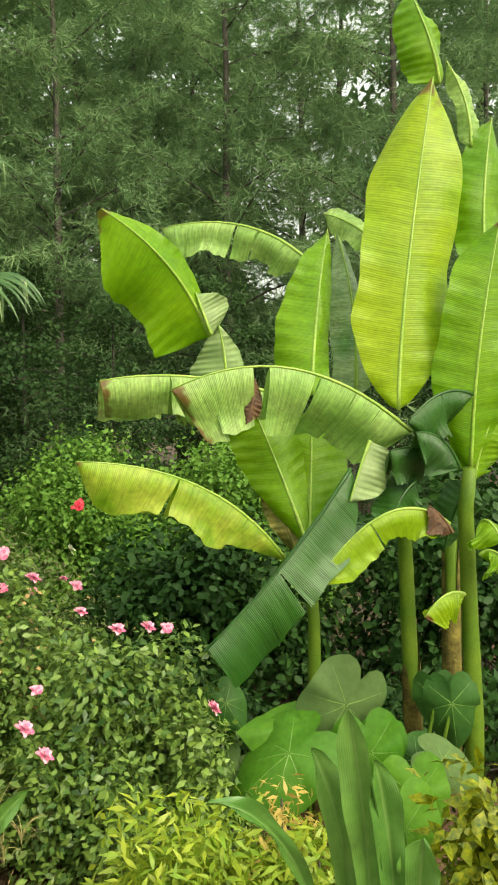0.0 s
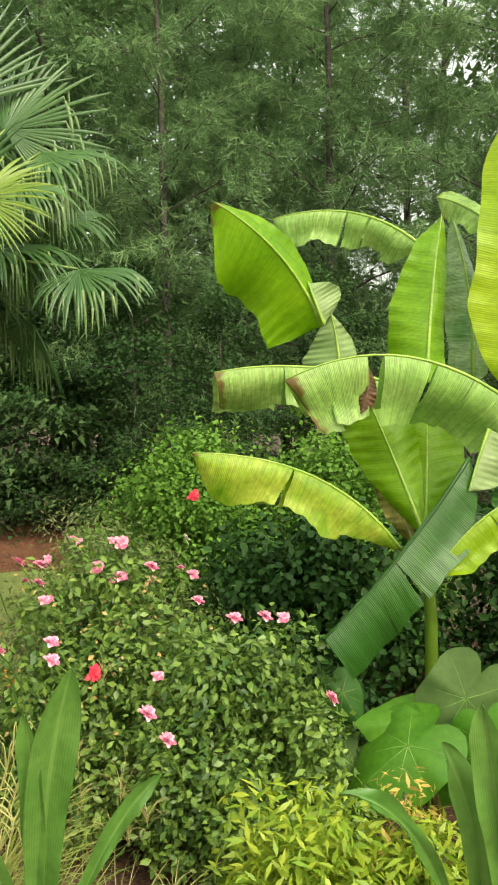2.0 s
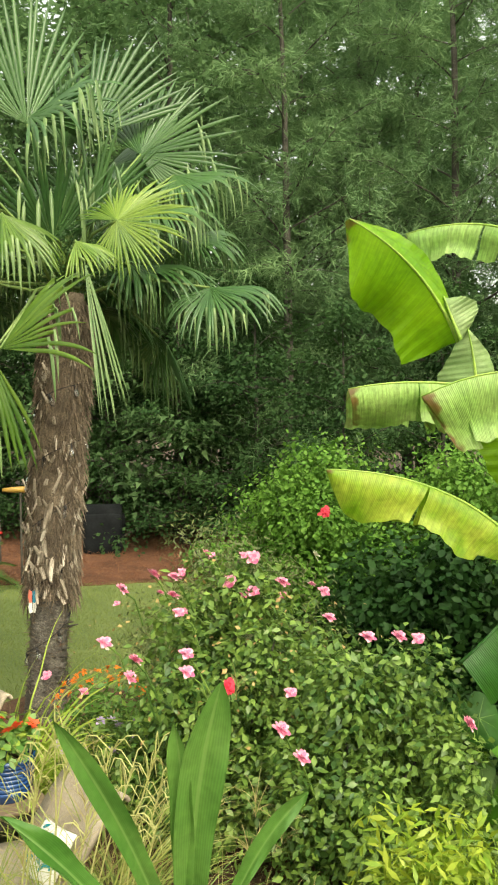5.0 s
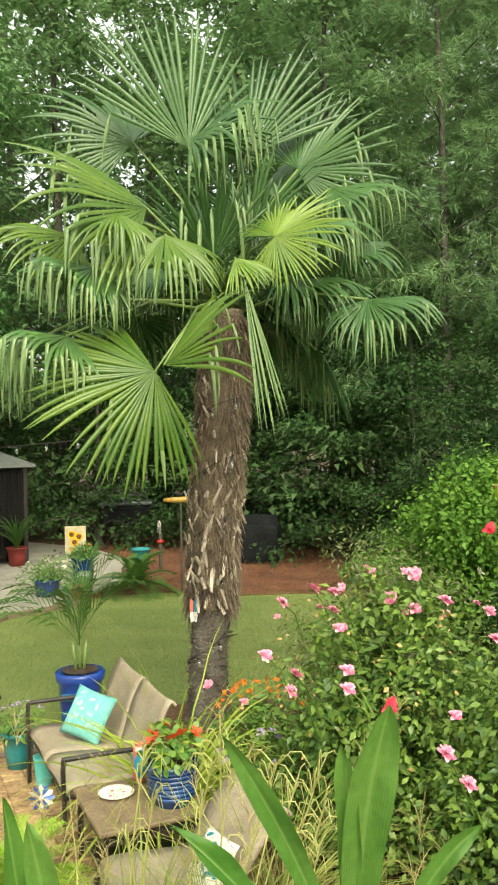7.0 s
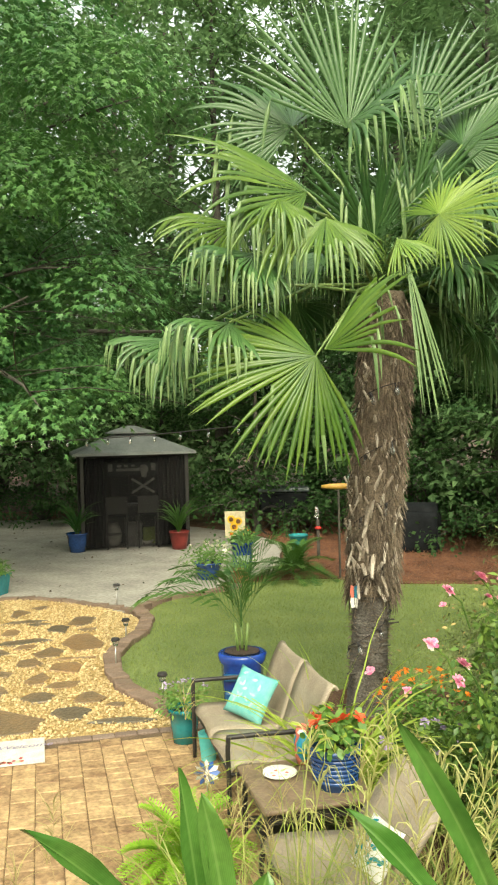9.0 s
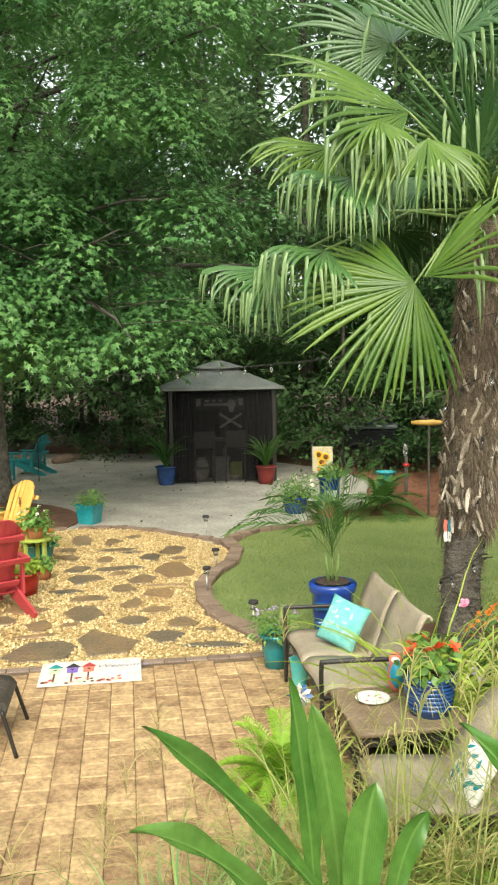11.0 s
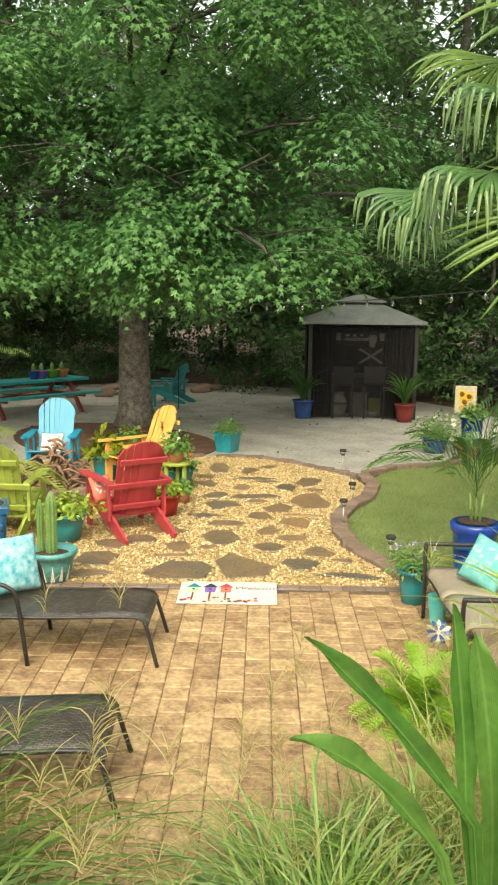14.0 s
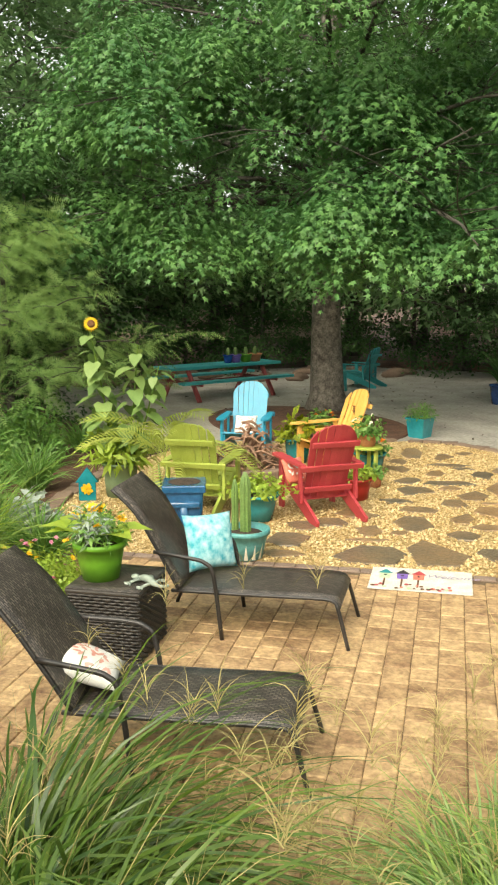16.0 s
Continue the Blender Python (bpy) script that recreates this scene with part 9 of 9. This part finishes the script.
tuft_leaves(POT7, 0.26, (0.3, 0.3, 0.26), 320, KITE, BEDLEAF, 0.07, 80)
dots(POT7, 0.35, (0.25, 0.25, 0.16), 6, ORANGE_ME, 81, 1.0)
POT8 = pot("flower_pot", "clay pot of pink and white flowers on the lime table", (-9.95, 6.75, 0.442), 0.13, 0.16, TERRA)
tuft_leaves(POT8, 0.16, (0.26, 0.26, 0.24), 320, KITE, BEDLEAF, 0.07, 82)
dots(POT8, 0.25, (0.24, 0.24, 0.16), 8, CREAM_ME, 83, 0.6)
POT9 = pot("flower_pot", "teal pot with a yellow-leaved croton", (-11.25, 6.42, 0.02), 0.2, 0.36, POTTEAL)
tuft_leaves(POT9, 0.36, (0.32, 0.32, 0.34), 130, LEAF, AUCUBA, 0.18, 84)
POT10 = pot("square_planter", "square teal planter with wispy green plants on the sand", (-12.15, 9.35, 0.004), 0.2, 0.34, POTTEAL, square=True, turn=20, taper=0.78)
tuft_leaves(POT10, 0.33, (0.3, 0.3, 0.28), 420, SLIM, BEDLEAF, 0.08, 85)
POT11 = pot("sunflower_pot", "sage green plastic pot with tall sunflowers", (-10.55, 3.5, 0.02), 0.22, 0.42, POTSAGE, taper=0.8)
tuft_leaves(POT11, 0.42, (0.42, 0.42, 0.5), 420, SLIM, LIMELEAF, 0.2, 86)
rs = random.Random(9)
HEART_SHAPE = ([(0, 0.1, 0), (0.2, 0.0, 0.03), (0.38, 0.2, 0.06), (0.3, 0.55, 0.05), (0, 1, -0.12), (-0.3, 0.55, 0.05), (-0.38, 0.2, 0.06), (-0.2, 0.0, 0.03), (0, 0.5, 0.0)],
               [(0, 1, 2, 8), (2, 3, 8), (3, 4, 8), (4, 5, 8), (5, 6, 8), (6, 7, 0, 8)])
HEARTLEAF = scatter("leaf", HEART_SHAPE, np.zeros((1, 3)), np.eye(3)[None], np.array([1.0]))
HEARTLEAF.materials.append(M("sunflower_leaves", (0.13, 0.24, 0.06), (0.28, 0.38, 0.12), 0.5, 3, thing=0.6, light_through=0.3, fine=0.15))
for k, (dx, dy, h) in enumerate(((-0.08, -0.18, 2.08), (0.14, 0.12, 1.85), (-0.12, -0.14, 1.78), (0.2, 0.26, 1.6))):
    b2 = Vector((dx * 0.4, dy * 0.4, 0.38))
    tip = Vector((dx * 1.6, dy * 1.6, h))
    st = part("flower_stem", tube([b2, b2.lerp(tip, 0.5) + Vector((0.02, 0.02, 0)), tip], [0.013, 0.011, 0.006], 6), STEM, POT11, smooth=True)
    for i in range(22):
        q = 0.2 + 0.79 * i / 22
        ob = new("leaf", HEARTLEAF)
        ob.parent = st
        p = b2.lerp(tip, q)
        a = i * 137 + k * 40 + rs.uniform(-30, 30)
        ob.matrix_basis = pose(p.x, p.y, p.z, 0, 0, a) @ pose(0, 0.05, 0.02, -rs.uniform(15, 60), 0, 0) @ Matrix.Scale(0.29 * rs.uniform(0.7, 1.25) * (1.15 - 0.45 * q), 4)
def sunflower_head(parent, at, r, turn, tilt):
    top = part("seed_disc", lathe([(r * 0.45, -0.01), (r * 0.5, 0.012), (r * 0.3, 0.022), (0.0001, 0.02)], 16), SEED, parent, smooth=True)
    top.matrix_basis = pose(*at, 0, 0, turn) @ pose(0, 0, 0, 0, tilt, 0)
    bm = bmesh.new()
    for k in range(18):
        a = k * 2 * math.pi / 18
        bm.faces.new([bm.verts.new((q * math.cos(a + d), q * math.sin(a + d), z)) for q, d, z in ((r * 0.42, -0.1, 0), (r * 0.75, -0.17, 0.01), (r * 1.05, 0.0, -0.01), (r * 0.75, 0.17, 0.01), (r * 0.42, 0.1, 0))])
    part("petal_ring", bm, SUNY, top)
sunflower_head(POT11, (-0.1, -0.27, 2.1), 0.09, -17, 78)

ARE = pot("palm_pot", "green pot with a yellowing areca palm beside the lime chair", (-9.62, 3.72, 0.02), 0.18, 0.3, POTSAGE)
feather_palm("", "", (0, 0, 0), 10, 1.15, 24, 0.42, 0.032, ARECAYEL, 87, lead=1.2, arch=1.6, stem=0.25, parent=ARE, z=0.28, rise=(0.7, 1.3), droop=0.35)
POT12 = pot("flower_pot", "clay pot of red-leaved flowers by the blue chair", (-12.75, 7.75, 0.02), 0.17, 0.25, TERRA)
tuft_leaves(POT12, 0.24, (0.28, 0.28, 0.26), 320, KITE, BEDLEAF, 0.08, 88)
dots(POT12, 0.32, (0.24, 0.24, 0.18), 6, ORANGE_ME, 89, 0.9)

# fire pit heap
PIT = empty("fire_pit", (-10.8, 5.41, 0.02), "ring of stones heaped with dry palm boots and driftwood", "fire pit")
rp = random.Random(5)
for k in range(14):
    a = k * 2 * math.pi / 14
    bm = box((-0.11, -0.08, 0), (0.11, 0.08, 0.17), 0.025)
    for v in bm.verts:
        v.co += Vector((noise.noise(v.co * 9 + Vector((k, 0, 0))), noise.noise(v.co * 9 + Vector((0, k, 0))), noise.noise(v.co * 9))) * 0.02
    bm.transform(pose(0.55 * math.cos(a), 0.55 * math.sin(a), 0, 0, 0, math.degrees(a) + 90))
    part("ring_stone", bm, EDGE, PIT)
for k in range(130):
    a, q = rp.uniform(0, 6.28), rp.uniform(0.0, 0.5)
    h = 0.62 * (1 - q / 0.68)
    p = Vector((q * math.cos(a), q * math.sin(a), 0.1 + rp.uniform(0.0, 1.0) * h))
    d = Vector((math.cos(a + rp.uniform(-1, 1)), math.sin(a + rp.uniform(-1, 1)), rp.uniform(-0.5, 0.6))).normalized() * rp.uniform(0.15, 0.36)
    part("dry_boot", tube([p - d * 0.5, p + Vector((0, 0, 0.05)), p + d * 0.5], [0.01, 0.022, 0.008], 5), DRIFT, PIT)

# lime pot on the wicker table
POT13 = pot("flower_pot", "lime green pot of hosta and marigolds on a wicker table", (-6.27, 1.93, 0.531), 0.18, 0.27, POTLIME, rim=0.025)
tuft_leaves(POT13, 0.28, (0.24, 0.24, 0.24), 460, SLIM, BEDLEAF, 0.07, 92)
tuft_leaves(POT13, 0.3, (0.13, 0.13, 0.24), 200, SLIM, SILVER, 0.08, 93, "silver_foliage", off=(0.02, -0.06))
dots(POT13, 0.36, (0.2, 0.2, 0.16), 9, YELLOW_ME, 94, 1.2)
HOSTA = scatter("hosta_leaf", HEART_SHAPE, np.zeros((1, 3)), np.eye(3)[None], np.array([1.0]))
HOSTA.materials.append(LIMELEAF)
for a, l in ((200, 0.34), (235, 0.32), (170, 0.3), (60, 0.26), (20, 0.24), (255, 0.26)):
    ob = new("hosta_leaf", HOSTA)
    ob.parent = POT13
    ob.matrix_basis = pose(0, 0, 0.27, 0, 0, a - 90) @ pose(0, 0.08, 0.05, 14, 0, 0) @ Matrix.Diagonal((l * 1.25, l * 1.15, l * 1.6, 1))

# birdhouse stake
BH = empty("garden_stake", (-9.3, 2.72, 0.02), "teal birdhouse-shaped garden stake with an orange flower", "ornament", "", -25)
part("stake", tube([(0, 0, 0), (0, 0, 0.3)], 0.008, 6), STEEL, BH)
bm = bmesh.new()
box_bm(bm, (-0.02, -0.09, 0.3), (0.02, 0.09, 0.52), 0.006)
part("plaque", bm, POTTEAL, BH)
roof = bmesh.new()
fa = [roof.verts.new((x, y, z)) for x in (-0.025, 0.025) for y, z in ((-0.12, 0.5), (0, 0.66), (0.12, 0.5))]
roof.faces.new(fa[:3]); roof.faces.new(fa[3:][::-1])
for i in range(3):
    roof.faces.new((fa[i], fa[(i + 1) % 3], fa[3 + (i + 1) % 3], fa[3 + i]))
part("peak", roof, POTTEAL, BH)
fl = new("flower", YELLOW_ME)
fl.parent, fl.matrix_basis = BH, pose(0.024, 0, 0.43, 0, 90, 0) @ Matrix.Scale(2.0, 4)

# pots on the picnic table
for k, (q, m, lab) in enumerate(((-0.1, POTBLUE, "small blue pot on the picnic table"), (-0.32, VIOLET, "small violet pot on the picnic table"), (-0.62, POTLIME, "small lime pot with a cactus on the picnic table"), (-0.9, TERRA, "clay pot with a cactus on the picnic table"))):
    a = radians(100)
    tp = pot("table_pot", lab, (-18.95 + math.cos(a) * -q * 1.0, 8.75 + math.sin(a) * -q * 1.0 + 0.15, 0.765), 0.12 + 0.015 * k, 0.2, m, group="pots on the picnic table")
    part("cactus", lathe([(0.03, 0.16), (0.05, 0.22), (0.05, 0.3), (0.025, 0.36), (0.0001, 0.37)], 12), CACTUSM, tp, smooth=True)

# planters by the gazebo and the lawn's far corner
YUC1 = pot("palm_pot", "blue pot with a spiky yucca by the gazebo", (-14.62, 13.45, 0.004), 0.24, 0.42, POTNAVY)
def spikes(top, z, count, length, material, seed, width=0.035, spread=1.0, droop=0.9):
    rng = np.random.default_rng(seed)
    a = rng.uniform(0, 2 * np.pi, count)
    way = np.stack([np.cos(a), np.sin(a)], -1) * rng.uniform(0.3, 1.6, (count, 1)) * spread
    ribbons("spike_leaves", np.c_[way * 0.02, np.full(count, z) + rng.uniform(0, 0.25, count)], way, length * rng.uniform(0.7, 1.1, count), np.full(count, width), material, top, rng, droop=droop)
spikes(YUC1, 0.4, 60, 0.75, ARECA, 96)
# Red glaze darkened in its colour for the trees' shade on this pot.
YUC2 = pot("palm_pot", "red pot with a spiky yucca by the gazebo", (-12.85, 14.85, 0.004), 0.22, 0.4, M("shaded_red_glaze", (0.16, 0.02, 0.018), (0.24, 0.035, 0.03), 0.5, 4, fine=0.15))
spikes(YUC2, 0.38, 60, 0.75, ARECA, 97)
P14 = pot("flower_pot", "dark blue pot of white and pink flowers by the sand", (-9.95, 12.25, 0.0), 0.25, 0.3, POTNAVY)
tuft_leaves(P14, 0.3, (0.5, 0.5, 0.4), 700, SLIM, BEDLEAF, 0.1, 98)
dots(P14, 0.4, (0.45, 0.45, 0.3), 10, CREAM_ME, 99, 0.9)
P15 = pot("glazed_urn", "tall cobalt urn with pale marks and small flowers", (-9.55, 12.75, 0.0), 0.2, 0.62, POTBLUE, taper=0.8)
for k in range(4):
    part("painted_mark", box((-0.012, -0.05, 0.0), (0.012, 0.05, 0.12), 0.0, pose(0.175 * math.cos(-1.2 + 0.25 * k), 0.175 * math.sin(-1.2 + 0.25 * k), 0.28, 0, 0, math.degrees(-1.2 + 0.25 * k))), SILVER, P15)
tuft_leaves(P15, 0.62, (0.28, 0.28, 0.26), 420, KITE, BEDLEAF, 0.08, 100)
dots(P15, 0.7, (0.25, 0.25, 0.18), 10, ORANGE_ME, 101, 0.8)
P16 = pot("flower_pot", "orange clay pot on the lawn's edge", (-9.25, 12.25, 0.0), 0.2, 0.22, TERRA)
tuft_leaves(P16, 0.22, (0.3, 0.3, 0.3), 320, SLIM, BEDLEAF, 0.1, 102)
SIGN = empty("garden_sign", (-10.0, 13.15, 0.0), "cream board painted with three sunflowers", "sign", "", 35)
part("post", tube([(0, 0.03, -0.05), (0, 0.03, 0.9)], 0.015, 6), DARKBARK, SIGN)
part("board", box((-0.19, -0.015, 0.62), (0.19, 0.012, 1.12), 0.006), M("sign_board", (0.45, 0.38, 0.24), (0.55, 0.48, 0.32), 0.7, 6), SIGN)
for x, z in ((-0.07, 0.97), (0.06, 0.93), (-0.02, 0.83)):
    sunflower_head(SIGN, (x, -0.018, z), 0.085, -90, 90)
SAGO1 = empty("fan_palm", (-8.55, 12.9, 0.0), "low fan-leaved palm on the pine straw", "palm")
feather_palm("", "", (0, 0, 0), 20, 0.85, 26, 0.3, 0.03, ARECA, 103, arch=1.3, parent=SAGO1, rise=(0.4, 1.3), droop=0.2, z=0.1)

# things under the far trees
BIN = empty("covered_grill", (-8.0, 16.9, 0.0), "grill under a black cover on the pine straw", "grill", "", 20)
bm = box((-0.42, -0.3, 0.0), (0.42, 0.3, 0.85), 0.08)
bmesh.ops.subdivide_edges(bm, edges=bm.edges[:], cuts=3, use_grid_fill=True)
for v in bm.verts:
    v.co += Vector((noise.noise(v.co * 4), noise.noise(v.co * 4 + Vector((5, 0, 0))), 0)) * 0.05
part("cover", bm, PLASTIC, BIN, smooth=True)
part("lid", tube([(-0.38, 0, 0.8), (0.38, 0, 0.8)], 0.24, 14), PLASTIC, BIN, smooth=True)
HULL = empty("bird_feeder", (-7.9, 13.4, 0.0), "yellow boat-shaped feeder on a pole", "bird feeder", "", 20)
part("pole", tube([(0, 0, -0.05), (0, 0, 1.6)], 0.02, 8), DARKBARK, HULL)
part("hull", lathe([(0.03, -0.3), (0.05, -0.12), (0.055, 0.06), (0.03, 0.24), (0.005, 0.33)], 12), YELLOWHULL, HULL, smooth=True).matrix_basis = pose(0, 0, 1.62, 0, 90, 15)
FEED = empty("hummingbird_feeder", (-9.4, 15.1, 0.0), "red-based glass hummingbird feeder on a post", "bird feeder")
part("post", tube([(0, 0, -0.05), (0, 0, 0.95)], 0.035, 8), DARKBARK, FEED)
part("glass", lathe([(0.03, 0.8), (0.05, 0.86), (0.04, 1.0), (0.02, 1.05)], 12), GLASS, FEED, smooth=True)
FEED.children[1].matrix_basis = pose(0.06, -0.06, -0.15)
part("base", lathe([(0.03, 0.6), (0.07, 0.62), (0.07, 0.65), (0.03, 0.67)], 14), POTRED, FEED, smooth=True).matrix_basis = pose(0.06, -0.06, 0)
CART = empty("garden_cart", (-12.3, 18.3, 0.0), "dark covered garden cart with a big wheel", "cart", "", 30)
part("tub", box((-0.6, -0.35, 0.55), (0.6, 0.35, 1.05), 0.06), PLASTIC, CART)
part("cover", box((-0.65, -0.4, 1.051), (0.65, 0.4, 1.15), 0.04), M("grey_tarp", (0.06, 0.075, 0.08), (0.1, 0.12, 0.125), 0.5, 4), CART)
for x in (-0.3, 0.35):
    wheel = bmesh.new()
    tube_bm(wheel, [(x + 0.35 * math.cos(a), -0.46, 0.36 + 0.35 * math.sin(a)) for a in np.linspace(0, 2 * math.pi, 25)], 0.025, 6, False)
    for k in range(4):
        a = k * math.pi / 4
        tube_bm(wheel, [(x + 0.33 * math.cos(a), -0.46, 0.36 + 0.33 * math.sin(a)), (x - 0.33 * math.cos(a), -0.46, 0.36 - 0.33 * math.sin(a))], 0.01, 5)
    part("wheel", wheel, IRON, CART)
BARREL = pot("rain_tub", "green plastic tub under the far trees", (-10.3, 15.8, 0.0), 0.2, 0.36, TEALP)
HOOK = empty("shepherd_hook", (-17.6, 12.1, 0.0), "black shepherd's hook on the sand", "hook")
part("pole", tube(rounded([(0, 0, 0), (0, 0, 0.9), (0, 0, 1.25), (0.1, 0.1, 1.35), (0.18, 0.18, 1.22)], 5), 0.012, 6), IRON, HOOK, smooth=True)

# left bed
MIM = tree("mimosa_tree", "spreading feathery-leaved mimosa tree", (-15.6, 3.2, 0), 3.7, 0.1, 20, 2.3, 0.8, 0.45, 0.9, FROND, FEATHER, 0.3, 9, 0.3, DARKBARK, 44, twigs=6, profile=0.4, bare=0.2, flat=0.25)
tree("mimosa_tree", "young feathery-leaved mimosa in the bed", (-12.6, 0.2, 0), 4.0, 0.08, 18, 2.6, 0.6, 0.45, 0.9, FROND, FEATHER, 0.28, 7, 0.27, DARKBARK, 45, twigs=5, profile=0.4, bare=0.2, flat=0.25)
bush("bed_shrub", "leafy green perennials in the bed", (-12.4, 2.0, 0), (1.4, 0.8, 1.0), 5000, SLIM, BEDLEAF, 0.13, 105, n=40, lump=0.3)
ZIN = bush("zinnia_bed", "green bed plants with a few orange flowers", (-10.3, 1.5, 0), (0.9, 0.7, 0.85), 3600, SLIM, BEDLEAF, 0.12, 106, n=36, lump=0.3, category="flowers")
dots(ZIN, 0.5, (0.8, 0.6, 0.5), 12, ORANGE_ME, 107, 1.1)
CAN = bush("lime_shrub", "low lime green bed plants with yellow and pink flowers", (-7.4, 1.8, 0), (0.55, 0.55, 0.5), 2800, KITE, LIMELEAF, 0.045, 108, n=30, lump=0.3, category="flowers")
dots(CAN, 0.2, (0.5, 0.5, 0.32), 10, ROSE_ME, 109, 0.5)
dots(CAN, 0.22, (0.5, 0.5, 0.32), 8, YELLOW_ME, 110, 0.9)
bush("lambs_ear", "silvery grey-green leafy plants in the bed", (-9.0, 1.95, 0), (0.5, 0.4, 0.6), 900, LEAF, SILVER, 0.12, 111, n=20, lump=0.3)
grass_clump((-9.3, 1.35, 0.02), 340, 1.15, 0.6, "tall strappy daylily leaves in the bed", 112, BEDLEAF, width=0.022, name="daylily", group="daylilies in the bed")
grass_clump((-8.3, 1.95, 0.01), 240, 0.75, 0.7, "strappy blue-green daylily leaves beside the patio", 119, BEDLEAF, width=0.026, name="daylily", group="daylilies in the bed")
grass_clump((-8.3, 1.35, 0.01), 420, 1.3, 0.6, "tall fine grassy leaves in the bed", 120, FOUNTAIN, width=0.012, name="daylily", group="daylilies in the bed")
grass_clump((-11.3, 2.6, 0.02), 260, 0.85, 0.7, "strappy daylily leaves in the bed", 113, BEDLEAF, width=0.022, name="daylily", group="daylilies in the bed")
grass_clump((-7.9, 0.9, 0.02), 300, 1.3, 0.6, "tall strappy daylily leaves in the bed", 114, LIMELEAF, width=0.024, name="daylily", group="daylilies in the bed")
grass_clump((-13.6, 3.9, 0.02), 200, 0.7, 0.7, "strappy daylily leaves by the sand", 115, BEDLEAF, width=0.022, name="daylily", group="daylilies in the bed")

bush("bed_shrub", "tall leafy green perennials at the bed's back", (-10.2, 0.1, 0), (1.2, 0.9, 1.5), 6000, SLIM, BEDLEAF, 0.13, 116, n=46, lump=0.3)
bush("bed_shrub", "feathery green perennials in the bed", (-8.6, 0.2, 0), (0.9, 0.8, 1.2), 420, FROND, FEATHER, 0.36, 117, n=40, lump=0.3)
bush("bed_shrub", "leafy green perennials behind the sunflowers", (-13.2, 3.0, 0), (0.9, 0.7, 1.1), 3600, SLIM, BEDLEAF, 0.12, 118, n=36, lump=0.3)

# stones under the far thicket, the neighbour's house, and the house behind the camera
rq = random.Random(12)
for k in range(26):
    x, y = -23.6 + 2.2 * rq.random() + (0.0 if k < 13 else 1.2), 6.5 + 9.5 * k / 26
    bm = bmesh.new()
    bmesh.ops.create_icosphere(bm, subdivisions=2, radius=1)
    for v in bm.verts:
        v.co = v.co * (1 + 0.3 * noise.noise(v.co * 1.3 + Vector((k * 3, 0, 0))))
    st = part("rock", bm, EDGE, None, "grey-brown field stone at the edge of the sand", True)
    st.matrix_basis = pose(x, y, 0.06, 0, 0, rq.uniform(0, 360)) @ Matrix.Diagonal((rq.uniform(0.2, 0.42), rq.uniform(0.15, 0.3), rq.uniform(0.1, 0.2), 1))
    tagged(st, category="rock", group="rocks along the thicket")


def neighbour(at, turn, w, h, label):
    top = empty("house", at, label, "house", "", turn)
    part("wall", box((-w / 2, -3, -0.05), (w / 2, 3, h)), BRICKWALL, top)
    bm = bmesh.new()
    v = [bm.verts.new(p) for p in ((-w / 2 - 0.4, -3.4, h), (w / 2 + 0.4, -3.4, h), (w / 2 + 0.4, 3.4, h), (-w / 2 - 0.4, 3.4, h), (-w / 2 - 0.4, 0, h + 2.2), (w / 2 + 0.4, 0, h + 2.2))]
    for f in ((0, 1, 5, 4), (2, 3, 4, 5), (0, 4, 3), (1, 2, 5), (3, 2, 1, 0)):
        bm.faces.new([v[i] for i in f])
    part("roof", bm, ROOF, top)
    for x in (-w / 4, w / 4):
        win = part("window", box((x - 0.6, -3.06, 0.9), (x + 0.6, -3.002, 2.2)), WHITE, top)
        part("pane", box((x - 0.52, -3.075, 0.98), (x + 0.52, -3.062, 2.12)), GLASS, win)


neighbour((*polar(67, 47)[:2], -0.03), 67, 14, 3.0, "brick house far behind the trees")
neighbour((*polar(45, 52)[:2], -0.03), 45, 12, 3.0, "brick house far behind the trees")
wall = part("wall_house", box((-9, -3.4, -0.1), (9, -3.0, 3.2)), SIDING, None, "plain cream siding of the house behind the deck")
tagged(wall, category="wall", kind="structure")
deck = part("deck", box((-1.9, -3.0, 0.9), (2.2, 0.75, 1.02)), DRIFT, None, "plain wooden deck beside the house")
for x in (-1.8, 0.15, 2.1):
    for y in (-2.6, 0.65):
        part("deck_post", box((x - 0.05, y - 0.05, -0.1), (x + 0.05, y + 0.05, 0.9), 0.006), DRIFT, deck)
for k in range(29):
    part("deck_board", box((-1.92 + 0.143 * k, -2.99, 1.021), (-1.785 + 0.143 * k, 0.78, 1.05), 0.004), DRIFT, deck)
tagged(deck, category="deck", kind="structure")
